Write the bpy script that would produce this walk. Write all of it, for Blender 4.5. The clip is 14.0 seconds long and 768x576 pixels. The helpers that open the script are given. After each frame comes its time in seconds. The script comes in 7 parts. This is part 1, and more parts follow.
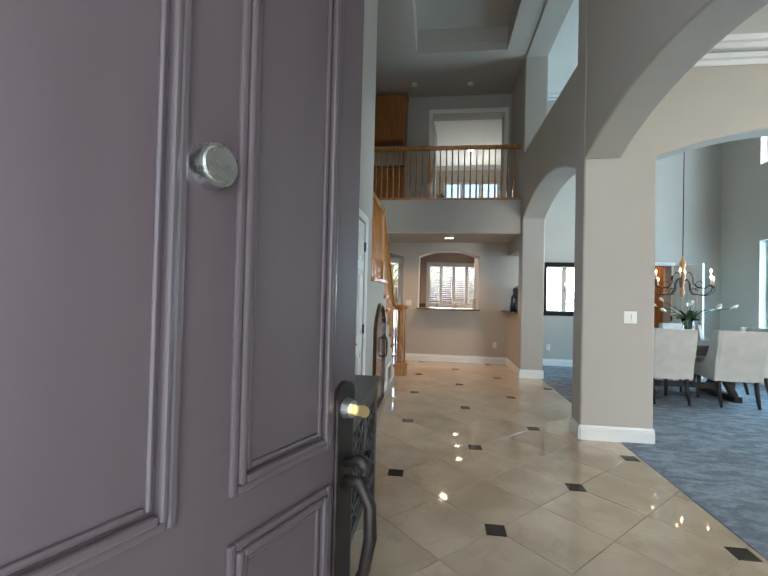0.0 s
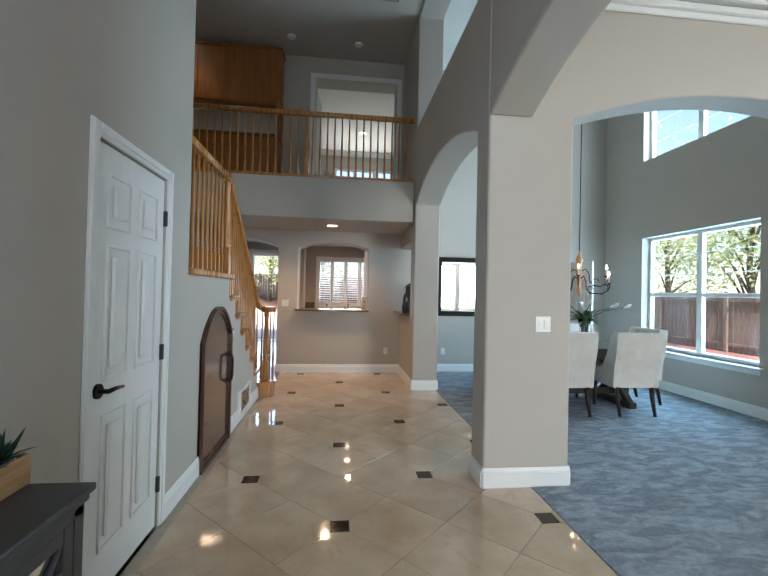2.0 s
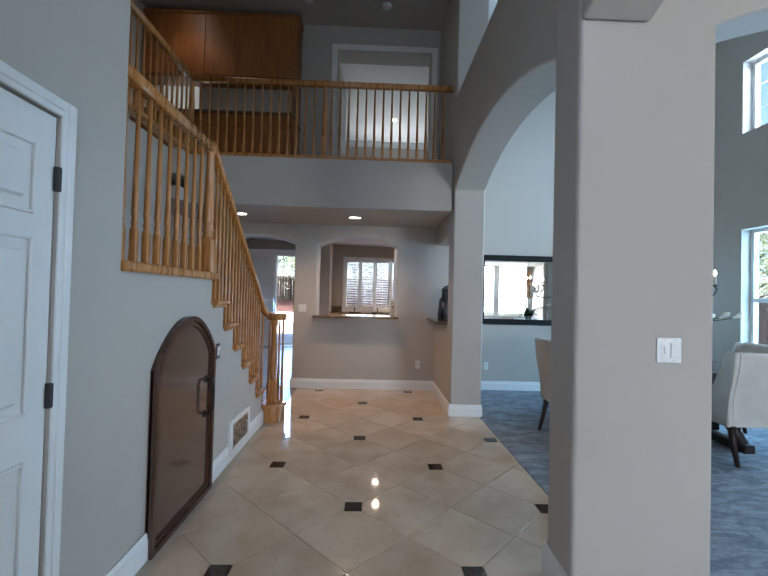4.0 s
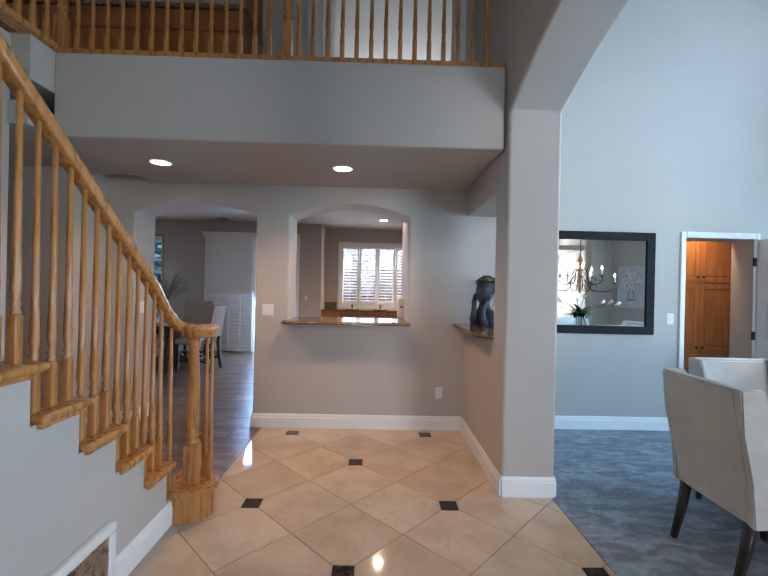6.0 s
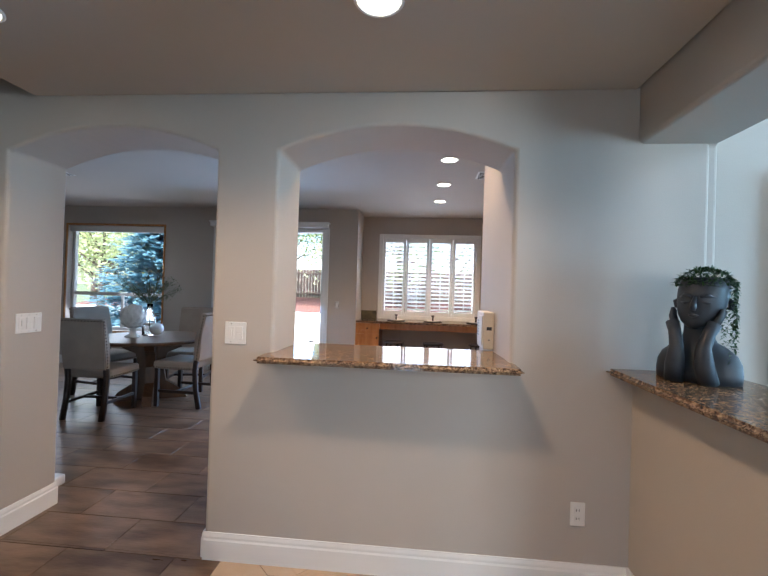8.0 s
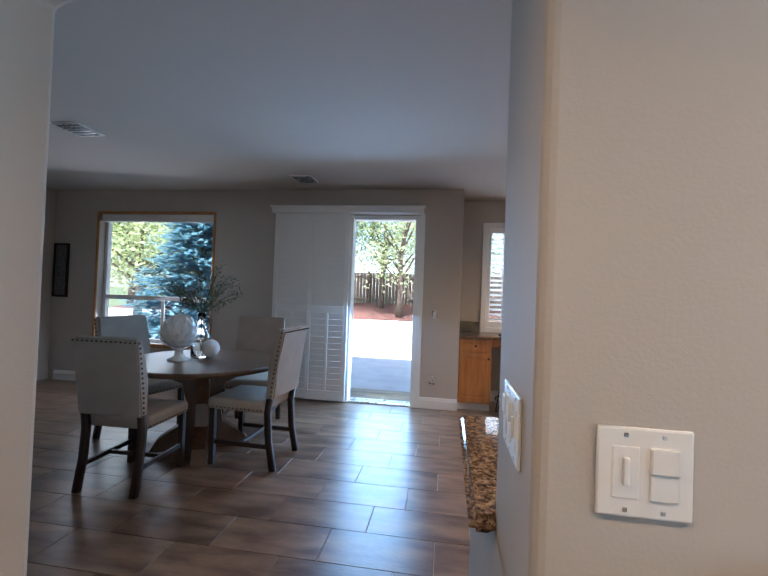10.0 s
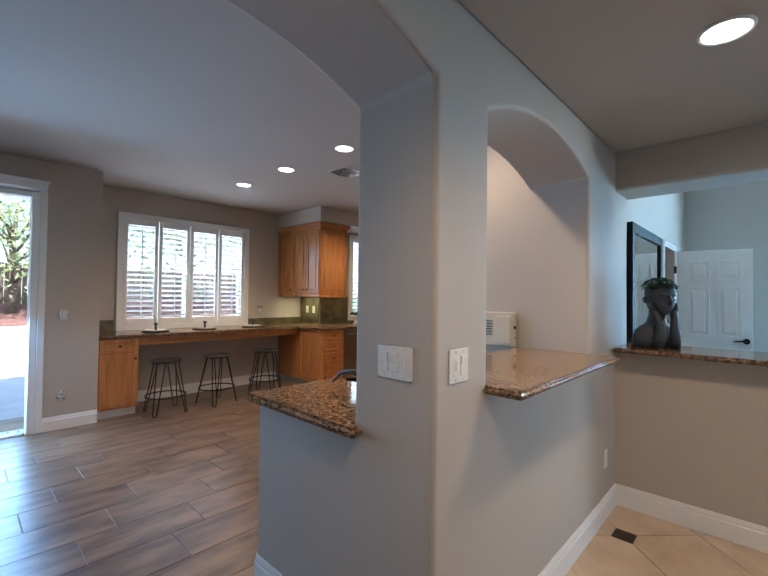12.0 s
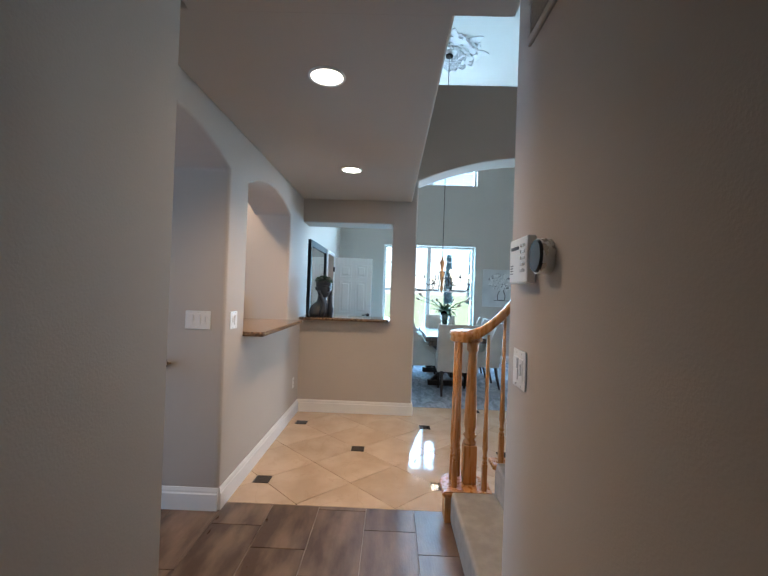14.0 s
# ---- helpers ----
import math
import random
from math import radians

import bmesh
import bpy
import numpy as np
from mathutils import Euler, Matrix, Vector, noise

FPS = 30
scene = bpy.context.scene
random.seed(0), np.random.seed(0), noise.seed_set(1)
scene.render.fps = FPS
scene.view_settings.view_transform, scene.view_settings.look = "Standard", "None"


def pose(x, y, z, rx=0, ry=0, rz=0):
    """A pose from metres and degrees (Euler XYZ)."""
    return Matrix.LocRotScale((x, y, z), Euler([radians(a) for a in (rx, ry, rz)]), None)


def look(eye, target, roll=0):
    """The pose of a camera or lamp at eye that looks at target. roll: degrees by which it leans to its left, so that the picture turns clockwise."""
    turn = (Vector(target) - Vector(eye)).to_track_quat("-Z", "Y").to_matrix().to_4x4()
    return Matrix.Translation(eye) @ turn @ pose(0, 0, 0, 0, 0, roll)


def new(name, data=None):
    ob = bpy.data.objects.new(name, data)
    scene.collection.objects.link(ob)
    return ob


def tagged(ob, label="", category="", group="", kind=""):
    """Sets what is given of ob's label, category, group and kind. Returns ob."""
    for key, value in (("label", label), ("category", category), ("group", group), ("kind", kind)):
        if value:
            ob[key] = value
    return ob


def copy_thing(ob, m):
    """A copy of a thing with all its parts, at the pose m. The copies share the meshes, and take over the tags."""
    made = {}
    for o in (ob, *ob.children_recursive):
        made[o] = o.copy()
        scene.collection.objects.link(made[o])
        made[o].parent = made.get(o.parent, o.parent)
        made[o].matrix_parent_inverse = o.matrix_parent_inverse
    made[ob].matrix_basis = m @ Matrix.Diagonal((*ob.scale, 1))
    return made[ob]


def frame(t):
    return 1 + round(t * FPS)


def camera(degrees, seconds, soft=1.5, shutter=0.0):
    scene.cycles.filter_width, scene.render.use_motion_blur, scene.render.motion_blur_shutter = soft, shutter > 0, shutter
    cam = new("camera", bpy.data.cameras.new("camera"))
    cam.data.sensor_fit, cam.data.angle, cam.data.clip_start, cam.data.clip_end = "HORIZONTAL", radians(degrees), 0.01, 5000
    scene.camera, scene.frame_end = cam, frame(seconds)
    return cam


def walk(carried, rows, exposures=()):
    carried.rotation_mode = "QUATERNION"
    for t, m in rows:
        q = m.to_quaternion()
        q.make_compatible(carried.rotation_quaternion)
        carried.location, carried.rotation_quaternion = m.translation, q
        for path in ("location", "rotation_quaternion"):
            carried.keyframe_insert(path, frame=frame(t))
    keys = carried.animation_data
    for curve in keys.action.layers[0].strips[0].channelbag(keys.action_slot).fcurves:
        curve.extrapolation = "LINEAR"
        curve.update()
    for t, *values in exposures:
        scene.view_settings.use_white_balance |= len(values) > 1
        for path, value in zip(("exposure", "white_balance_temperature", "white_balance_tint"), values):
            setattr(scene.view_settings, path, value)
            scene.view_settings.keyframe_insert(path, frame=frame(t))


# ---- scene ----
cam = camera(86.7, 14.0)
PATH = [
    (0, (-0.026, -0.21, 1.356), (-0.287, 1.772, 1.386), 1.4),
    (0.5, (0.016, 0.209, 1.38), (-0.166, 2.2, 1.408), 1.2),
    (1, (0.078, 0.538, 1.471), (0.04, 2.538, 1.495), 1.1),
    (1.5, (0.193, 0.829, 1.425), (0.316, 2.825, 1.451), 1.1),
    (2, (0.304, 1.096, 1.391), (0.523, 3.083, 1.418), 1.3),
    (2.5, (0.347, 1.311, 1.389), (0.595, 3.295, 1.422), 1.5),
    (3, (0.421, 1.484, 1.386), (0.612, 3.475, 1.425), 1.6),
    (3.5, (0.439, 1.743, 1.375), (0.541, 3.74, 1.419), 1.6),
    (3.7, (0.426, 1.882, 1.394), (0.499, 3.88, 1.435), 1.7),
    (5.8, (0.503, 3.874, 1.44), (0.531, 5.874, 1.447), 1.1),
    (6, (0.474, 4.104, 1.443), (0.514, 6.104, 1.44), 1.3),
    (6.5, (0.477, 4.619, 1.428), (0.517, 6.618, 1.426), 1.4),
    (7, (0.477, 5.146, 1.436), (0.489, 7.146, 1.445), 1.6),
    (7.5, (0.429, 5.651, 1.432), (0.348, 7.65, 1.441), 1.7),
    (8, (0.341, 6.181, 1.433), (0.167, 8.173, 1.449), 1.8),
    (8.5, (0.131, 6.639, 1.416), (-0.153, 8.619, 1.437), 2.0),
    (8.7, (0.029, 6.804, 1.422), (-0.312, 8.775, 1.444), 2.2),
    (10.8, (-1.302, 7.862, 1.401), (-1.492, 9.852, 1.443), 1.7),
    (11, (-1.357, 7.827, 1.421), (-1.282, 9.825, 1.464), 1.4),
    (11.5, (-1.517, 7.622, 1.439), (-0.688, 9.442, 1.475), 0.8),
    (12, (-1.82, 7.47, 1.428), (-0.365, 8.842, 1.466), 0.7),
    (12.5, (-2.199, 7.379, 1.449), (-0.398, 8.247, 1.473), 1.2),
    (13, (-2.542, 7.243, 1.43), (-0.61, 7.758, 1.448), 1.4),
    (13.5, (-2.914, 7.238, 1.407), (-0.928, 7.473, 1.425), 1.7),
    (14, (-3.309, 7.201, 1.418), (-1.309, 7.239, 1.433), 2.0),
]
EXPOSURES = [(0.0, 1.5, 6350, 11), (0.4, 1.85, 6500, 6), (0.8, 2.0, 7000, 6), (1.5, 1.75, 6500, 9), (2.5, 1.25, 6050, 14), (3.5, 1.2, 5650, 14), (6.0, 1.6, 5750, 17), (8.5, 1.75, 5600, 11), (11.0, 1.35, 5450, 10), (12.0, 1.58, 5350, 8), (13.0, 1.75, 5400, 7), (14.0, 1.85, 5600, 11)]
walk(cam, [(t, look(eye, target, roll)) for t, eye, target, roll in PATH], EXPOSURES)

# ---- light ----
world = bpy.data.worlds.new("world")
scene.world = world
world.use_nodes = True
sky = world.node_tree.nodes.new("ShaderNodeTexSky")
sky.sky_type, sky.sun_disc = "NISHITA", False
sky.sun_elevation, sky.sun_rotation = radians(60), radians(195)
back = world.node_tree.nodes["Background"]
back.inputs[1].default_value = 0.15
world.node_tree.links.new(sky.outputs[0], back.inputs[0])
sun = new("sun", bpy.data.lights.new("sun", "SUN"))
sun.data.energy, sun.data.angle, sun.data.color = 5.0, radians(0.6), (1, 0.95, 0.86)
sun.matrix_world = look((-5.2, -11.3, 36), (0, 8, 0))


def window_light(name, eye, target, w, h, watts, colour=(0.74, 0.86, 1.0)):
    """Sky light that comes in by an opening, or added fill."""
    ob = new(name, bpy.data.lights.new(name, "AREA"))
    ob.data.shape, ob.data.size, ob.data.size_y, ob.data.energy, ob.data.color = "RECTANGLE", w, h, watts, colour
    ob.matrix_world = look(eye, target)
    return ob


def down_light(x, y, z, watts, colour=(1, 0.66, 0.38)):
    ob = new("lamp", bpy.data.lights.new("lamp", "SPOT"))
    ob.data.energy, ob.data.color, ob.data.spot_size, ob.data.spot_blend, ob.data.shadow_soft_size = watts, colour, radians(142), 0.9, 0.06
    ob.location = (x, y, z)


window_light("sky_front_door", (-0.05, -0.35, 1.25), (-0.05, 3, 1.25), 0.95, 2.1, 14)
# added fill for the upper foyer; no window is known there
window_light("fill_front_upper", (0.3, 0.12, 4.2), (0.3, 4, 3.0), 1.5, 1.2, 6)
window_light("sky_living", (5.5, -2.7, 2.1), (3.6, 2.2, 0.6), 2.7, 2.7, 190, (0.93, 0.97, 0.93))
window_light("sky_dining", (5.62, 6.45, 1.5), (0, 6.45, 1.0), 1.9, 1.8, 60, (0.44, 0.78, 1.0))
window_light("sky_dining_upper", (5.62, 6.45, 4.2), (0, 6.45, 2.6), 1.9, 0.9, 40, (0.62, 0.84, 1.0))
window_light("sky_slider", (-1.69, 12.80, 1.2), (-1.69, 10.8, -0.1), 0.78, 2.2, 28, (0.40, 0.67, 1.0))
window_light("sky_nook", (-4.97, 12.81, 1.5), (-4.5, 11.0, 0.5), 1.7, 1.6, 10, (0.92, 0.95, 1.0))
window_light("sky_desk", (0.5, 13.9, 1.75), (0.4, 5, 1.3), 1.7, 1.4, 19, (0.88, 0.94, 1.0))
window_light("sky_sink", (3.72, 13.35, 1.8), (3.4, 8, 1.2), 1.3, 1.3, 15, (0.88, 0.94, 1.0))
window_light("sky_bedroom", (0.96, 12.86, 4.3), (0.8, 9, 5.0), 1.6, 1.2, 14, (0.95, 0.97, 0.90))
for lx, ly in ((0.17, 7.58), (-1.35, 7.55)):
    down_light(lx, ly, 2.42, 22)
for lx, ly in ((0.60, 10.27), (0.60, 11.21), (0.60, 12.13), (2.2, 11.57)):
    down_light(lx, ly, 2.735, 30)
down_light(0.30, 8.95, 2.735, 17)
down_light(3.6, 12.62, 2.52, 11)
down_light(4.2, 8.7, 2.42, 14)


# ---- materials ----
def material(name, colour, rough=0.5, metal=0.0, vary=0.06, scale=8.0, bump=0.05, fine=220.0, other=None, stretch=(1, 1, 1), spec=0.5, coat=0.0, per=0.0):
    """Paint, cloth, wood or metal with tone drifting at two scales and a fine relief."""
    m = bpy.data.materials.new(name)
    m.use_nodes = True
    n, l = m.node_tree.nodes, m.node_tree.links
    bsdf = n["Principled BSDF"]
    bsdf.inputs["Roughness"].default_value, bsdf.inputs["Metallic"].default_value = rough, metal
    bsdf.inputs["Specular IOR Level"].default_value, bsdf.inputs["Coat Weight"].default_value = spec, coat
    bsdf.inputs["Coat Roughness"].default_value = 0.12
    at = n.new("ShaderNodeTexCoord")
    turn = n.new("ShaderNodeMapping")
    turn.inputs["Scale"].default_value = stretch
    l.new(at.outputs["Object"], turn.inputs["Vector"])
    big, small = n.new("ShaderNodeTexNoise"), n.new("ShaderNodeTexNoise")
    big.inputs["Scale"].default_value, small.inputs["Scale"].default_value = scale, fine
    big.inputs["Detail"].default_value, small.inputs["Detail"].default_value = 5, 2
    if per:
        info = n.new("ShaderNodeObjectInfo")
        add = n.new("ShaderNodeVectorMath")
        add.operation = "MULTIPLY_ADD"
        l.new(info.outputs["Random"], add.inputs[0])
        add.inputs[1].default_value = (37, 53, 29)
        l.new(turn.outputs[0], add.inputs[2])
        l.new(add.outputs[0], big.inputs["Vector"])
    else:
        l.new(turn.outputs[0], big.inputs["Vector"])
    l.new(turn.outputs[0], small.inputs["Vector"])
    ramp = n.new("ShaderNodeValToRGB")
    a = other or tuple(c * (1 - vary) for c in colour)
    b = colour if other else tuple(min(1, c * (1 + vary)) for c in colour)
    ramp.color_ramp.elements[0].position, ramp.color_ramp.elements[1].position = 0.36, 0.64
    ramp.color_ramp.elements[0].color, ramp.color_ramp.elements[1].color = (*a, 1), (*b, 1)
    l.new(big.outputs[0], ramp.inputs[0])
    tint = ramp.outputs[0]
    if per:
        hsv = n.new("ShaderNodeHueSaturation")
        rng = n.new("ShaderNodeMapRange")
        rng.inputs["To Min"].default_value, rng.inputs["To Max"].default_value = 1 - per, 1 + per
        l.new(info.outputs["Random"], rng.inputs["Value"])
        l.new(rng.outputs[0], hsv.inputs["Value"])
        l.new(tint, hsv.inputs["Color"])
        tint = hsv.outputs[0]
    l.new(tint, bsdf.inputs["Base Color"])
    rr = n.new("ShaderNodeMapRange")
    rr.inputs["To Min"].default_value, rr.inputs["To Max"].default_value = max(0, rough - 0.07), min(1, rough + 0.07)
    l.new(big.outputs[0], rr.inputs["Value"])
    l.new(rr.outputs[0], bsdf.inputs["Roughness"])
    if bump:
        bmp = n.new("ShaderNodeBump")
        bmp.inputs["Strength"].default_value, bmp.inputs["Distance"].default_value = bump, 0.004
        l.new(small.outputs[0], bmp.inputs["Height"])
        l.new(bmp.outputs[0], bsdf.inputs["Normal"])
    return m


def glow(name, colour, strength):
    m = bpy.data.materials.new(name)
    m.use_nodes = True
    bsdf = m.node_tree.nodes["Principled BSDF"]
    bsdf.inputs["Base Color"].default_value = (*colour, 1)
    bsdf.inputs["Emission Color"].default_value, bsdf.inputs["Emission Strength"].default_value = (*colour, 1), strength
    return m


def clear(name, tint=(1, 1, 1), rough=0.0):
    m = bpy.data.materials.new(name)
    m.use_nodes = True
    bsdf = m.node_tree.nodes["Principled BSDF"]
    bsdf.inputs["Base Color"].default_value = (*tint, 1)
    bsdf.inputs["Transmission Weight"].default_value, bsdf.inputs["Roughness"].default_value, bsdf.inputs["IOR"].default_value = 1, rough, 1.45
    return m


def pane_glass():
    """Thin window glass: straight through, with a faint mirror on it."""
    m = bpy.data.materials.new("pane_glass")
    m.use_nodes = True
    n, l = m.node_tree.nodes, m.node_tree.links
    n.remove(n["Principled BSDF"])
    thin, gloss, mix, fres = n.new("ShaderNodeBsdfTransparent"), n.new("ShaderNodeBsdfGlossy"), n.new("ShaderNodeMixShader"), n.new("ShaderNodeLayerWeight")
    gloss.inputs["Roughness"].default_value = 0.01
    rise, scaled = n.new("ShaderNodeMath"), n.new("ShaderNodeMath")
    fres.inputs["Blend"].default_value = 0.5
    rise.operation, scaled.operation = "POWER", "MULTIPLY_ADD"
    rise.inputs[1].default_value, scaled.inputs[1].default_value, scaled.inputs[2].default_value = 4.0, 0.7, 0.03
    l.new(fres.outputs["Facing"], rise.inputs[0])
    l.new(rise.outputs[0], scaled.inputs[0])
    l.new(scaled.outputs[0], mix.inputs[0])
    l.new(thin.outputs[0], mix.inputs[1])
    l.new(gloss.outputs[0], mix.inputs[2])
    l.new(mix.outputs[0], n["Material Output"].inputs[0])
    return m


def marble():
    m = material("cream_marble", (0.61, 0.47, 0.335), 0.06, 0, scale=3.2, bump=0.0, other=(0.51, 0.38, 0.26), per=0.05, fine=30, coat=0.3)
    n, l = m.node_tree.nodes, m.node_tree.links
    bsdf = n["Principled BSDF"]
    l.remove(bsdf.inputs["Roughness"].links[0])
    bsdf.inputs["Roughness"].default_value = 0.035
    # thin tan veins and soft clouds
    at, cloud, wave, vein, mix = n.new("ShaderNodeTexCoord"), n.new("ShaderNodeTexNoise"), n.new("ShaderNodeTexNoise"), n.new("ShaderNodeValToRGB"), n.new("ShaderNodeMixRGB")
    wave.inputs["Scale"].default_value, wave.inputs["Detail"].default_value, wave.inputs["Distortion"].default_value = 2.3, 7, 1.6
    e = vein.color_ramp.elements
    e[0].position, e[0].color = 0.485, (0, 0, 0, 1)
    e[1].position, e[1].color = 0.515, (0, 0, 0, 1)
    mid = e.new(0.5)
    mid.color = (0.3, 0.3, 0.3, 1)
    move = [k for k in n if k.bl_idname == "ShaderNodeVectorMath"][0]
    l.new(move.outputs[0], wave.inputs["Vector"])
    l.new(wave.outputs[0], vein.inputs[0])
    old = bsdf.inputs["Base Color"].links[0].from_socket
    l.new(vein.outputs[0], mix.inputs[0])
    l.new(old, mix.inputs[1])
    mix.inputs[2].default_value = (0.42, 0.29, 0.18, 1)
    l.new(mix.outputs[0], bsdf.inputs["Base Color"])
    n.remove(at)
    n.remove(cloud)
    return m


def granite():
    m = bpy.data.materials.new("granite")
    m.use_nodes = True
    n, l = m.node_tree.nodes, m.node_tree.links
    bsdf = n["Principled BSDF"]
    at, v, w, ramp = n.new("ShaderNodeTexCoord"), n.new("ShaderNodeTexVoronoi"), n.new("ShaderNodeTexNoise"), n.new("ShaderNodeValToRGB")
    v.inputs["Scale"].default_value, w.inputs["Scale"].default_value, w.inputs["Detail"].default_value = 150, 48, 8
    mixed = n.new("ShaderNodeMath")
    mixed.operation = "MULTIPLY_ADD"
    l.new(at.outputs["Object"], v.inputs["Vector"])
    l.new(at.outputs["Object"], w.inputs["Vector"])
    l.new(v.outputs["Color"], mixed.inputs[0])
    mixed.inputs[1].default_value = 0.45
    l.new(w.outputs[0], mixed.inputs[2])
    e = ramp.color_ramp.elements
    e[0].position, e[0].color = 0.42, (0.012, 0.009, 0.007, 1)
    e[1].position, e[1].color = 0.95, (0.40, 0.27, 0.155, 1)
    mid = ramp.color_ramp.elements.new(0.66)
    mid.color = (0.13, 0.075, 0.042, 1)
    l.new(mixed.outputs[0], ramp.inputs[0])
    l.new(ramp.outputs[0], bsdf.inputs["Base Color"])
    bsdf.inputs["Roughness"].default_value = 0.06
    return m


def carpet():
    """Cut pile: fine tufts, mottling and the broad brushed strokes of a vacuumed carpet."""
    m = material("grey_carpet", (0.30, 0.335, 0.38), 0.95, other=(0.235, 0.265, 0.305), scale=34, bump=0.9, fine=320, spec=0.1)
    n, l = m.node_tree.nodes, m.node_tree.links
    bsdf = n["Principled BSDF"]
    at, turn, broad, ramp, mix = n.new("ShaderNodeTexCoord"), n.new("ShaderNodeMapping"), n.new("ShaderNodeTexNoise"), n.new("ShaderNodeValToRGB"), n.new("ShaderNodeMixRGB")
    turn.inputs["Scale"].default_value, turn.inputs["Rotation"].default_value = (1.0, 2.4, 1.0), (0, 0, 0.6)
    broad.inputs["Scale"].default_value, broad.inputs["Detail"].default_value, broad.inputs["Distortion"].default_value = 4.2, 6, 1.2
    l.new(at.outputs["Object"], turn.inputs["Vector"])
    l.new(turn.outputs[0], broad.inputs["Vector"])
    e = ramp.color_ramp.elements
    e[0].position, e[0].color = 0.42, (0.78, 0.78, 0.78, 1)
    e[1].position, e[1].color = 0.62, (1.22, 1.22, 1.22, 1)
    l.new(broad.outputs[0], ramp.inputs[0])
    mix.blend_type = "MULTIPLY"
    mix.inputs[0].default_value = 1.0
    old = bsdf.inputs["Base Color"].links[0].from_socket
    l.new(old, mix.inputs[1])
    l.new(ramp.outputs[0], mix.inputs[2])
    l.new(mix.outputs[0], bsdf.inputs["Base Color"])
    return m


WALL = material("greige_wall_paint", (0.47, 0.427, 0.375), 0.75, vary=0.025, scale=1.2, bump=0.12, fine=160)
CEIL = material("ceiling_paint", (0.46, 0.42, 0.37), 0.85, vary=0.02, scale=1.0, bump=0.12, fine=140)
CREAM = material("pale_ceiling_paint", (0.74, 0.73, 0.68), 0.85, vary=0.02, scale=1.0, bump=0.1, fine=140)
TRIM = material("white_trim_paint", (0.78, 0.78, 0.76), 0.35, vary=0.02, scale=3, bump=0.02)
DOORW = material("white_door_paint", (0.77, 0.76, 0.73), 0.38, vary=0.02, scale=3, bump=0.03, fine=90, stretch=(6, 6, 1))
MARBLE = marble()
INSERT = material("dark_emperador_inset", (0.055, 0.032, 0.02), 0.08, other=(0.012, 0.008, 0.006), scale=30, bump=0)
GROUT = material("grout", (0.42, 0.36, 0.28), 0.8, bump=0.1)
CARPET = carpet()
STAIRC = material("stair_carpet", (0.34, 0.31, 0.27), 0.95, vary=0.1, scale=12, bump=1.0, fine=260, spec=0.1)
WOODT = material("wood_look_tile", (0.20, 0.132, 0.085), 0.31, other=(0.075, 0.044, 0.027), scale=3.4, bump=0.22, fine=30, stretch=(0.8, 2.6, 1), per=0.12, spec=0.4)
OAK = material("honey_oak", (0.48, 0.215, 0.058), 0.28, other=(0.36, 0.145, 0.034), scale=5, bump=0.03, fine=60, stretch=(8, 8, 0.8), coat=0.25)
MAPLE = material("honey_maple_cabinet", (0.47, 0.205, 0.062), 0.3, other=(0.37, 0.145, 0.038), scale=3, bump=0.02, fine=50, stretch=(6, 6, 0.8), coat=0.2)
GRANITE = granite()
BRONZE = material("oil_rubbed_bronze", (0.02, 0.016, 0.014), 0.38, 0.8, vary=0.2, scale=20, bump=0.02)
IRON = material("dark_iron", (0.025, 0.018, 0.014), 0.5, 0.6, vary=0.25, scale=25, bump=0.1)
SSTEEL = material("dark_stainless_steel", (0.30, 0.28, 0.26), 0.33, 1.0, vary=0.03, scale=3, bump=0)
STEEL = material("brushed_steel", (0.62, 0.62, 0.60), 0.28, 1.0, vary=0.04, scale=30, bump=0.02)
PLASTIC = material("white_plastic", (0.75, 0.74, 0.71), 0.35, vary=0.01, bump=0)
BLACK = material("black_plastic", (0.02, 0.02, 0.021), 0.35, vary=0.1, bump=0)
GLASS = pane_glass()
SILVER = material("mirror_silver", (0.92, 0.93, 0.92), 0.0, 1.0, vary=0.0, bump=0)
SILVER.node_tree.links.remove(SILVER.node_tree.nodes["Principled BSDF"].inputs["Roughness"].links[0])
SILVER.node_tree.nodes["Principled BSDF"].inputs["Roughness"].default_value = 0.01
BULB = glow("lit_bulb", (1, 0.72, 0.42), 5)
LED = glow("lit_downlight_lens", (1, 0.86, 0.68), 3.5)


# ---- mesh helpers ----
def box(bm, x0, y0, z0, x1, y1, z1, r=0.0, seg=2):
    """A box with rounded edges."""
    made = bmesh.ops.create_cube(bm, size=1)["verts"]
    for v in made:
        v.co = Vector((x0 + (v.co.x + 0.5) * (x1 - x0), y0 + (v.co.y + 0.5) * (y1 - y0), z0 + (v.co.z + 0.5) * (z1 - z0)))
    if r:
        bmesh.ops.bevel(bm, geom=list({e for v in made for e in v.link_edges}), offset=r, segments=seg, affect="EDGES", profile=0.5)


def rod(bm, a, b, r0, r1=None, n=12):
    """A round bar from a to b."""
    a, b = Vector(a), Vector(b)
    m = Matrix.Translation((a + b) / 2) @ (b - a).to_track_quat("Z", "Y").to_matrix().to_4x4()
    bmesh.ops.create_cone(bm, cap_ends=True, segments=n, radius1=r0, radius2=r0 if r1 is None else r1, depth=(b - a).length, matrix=m)


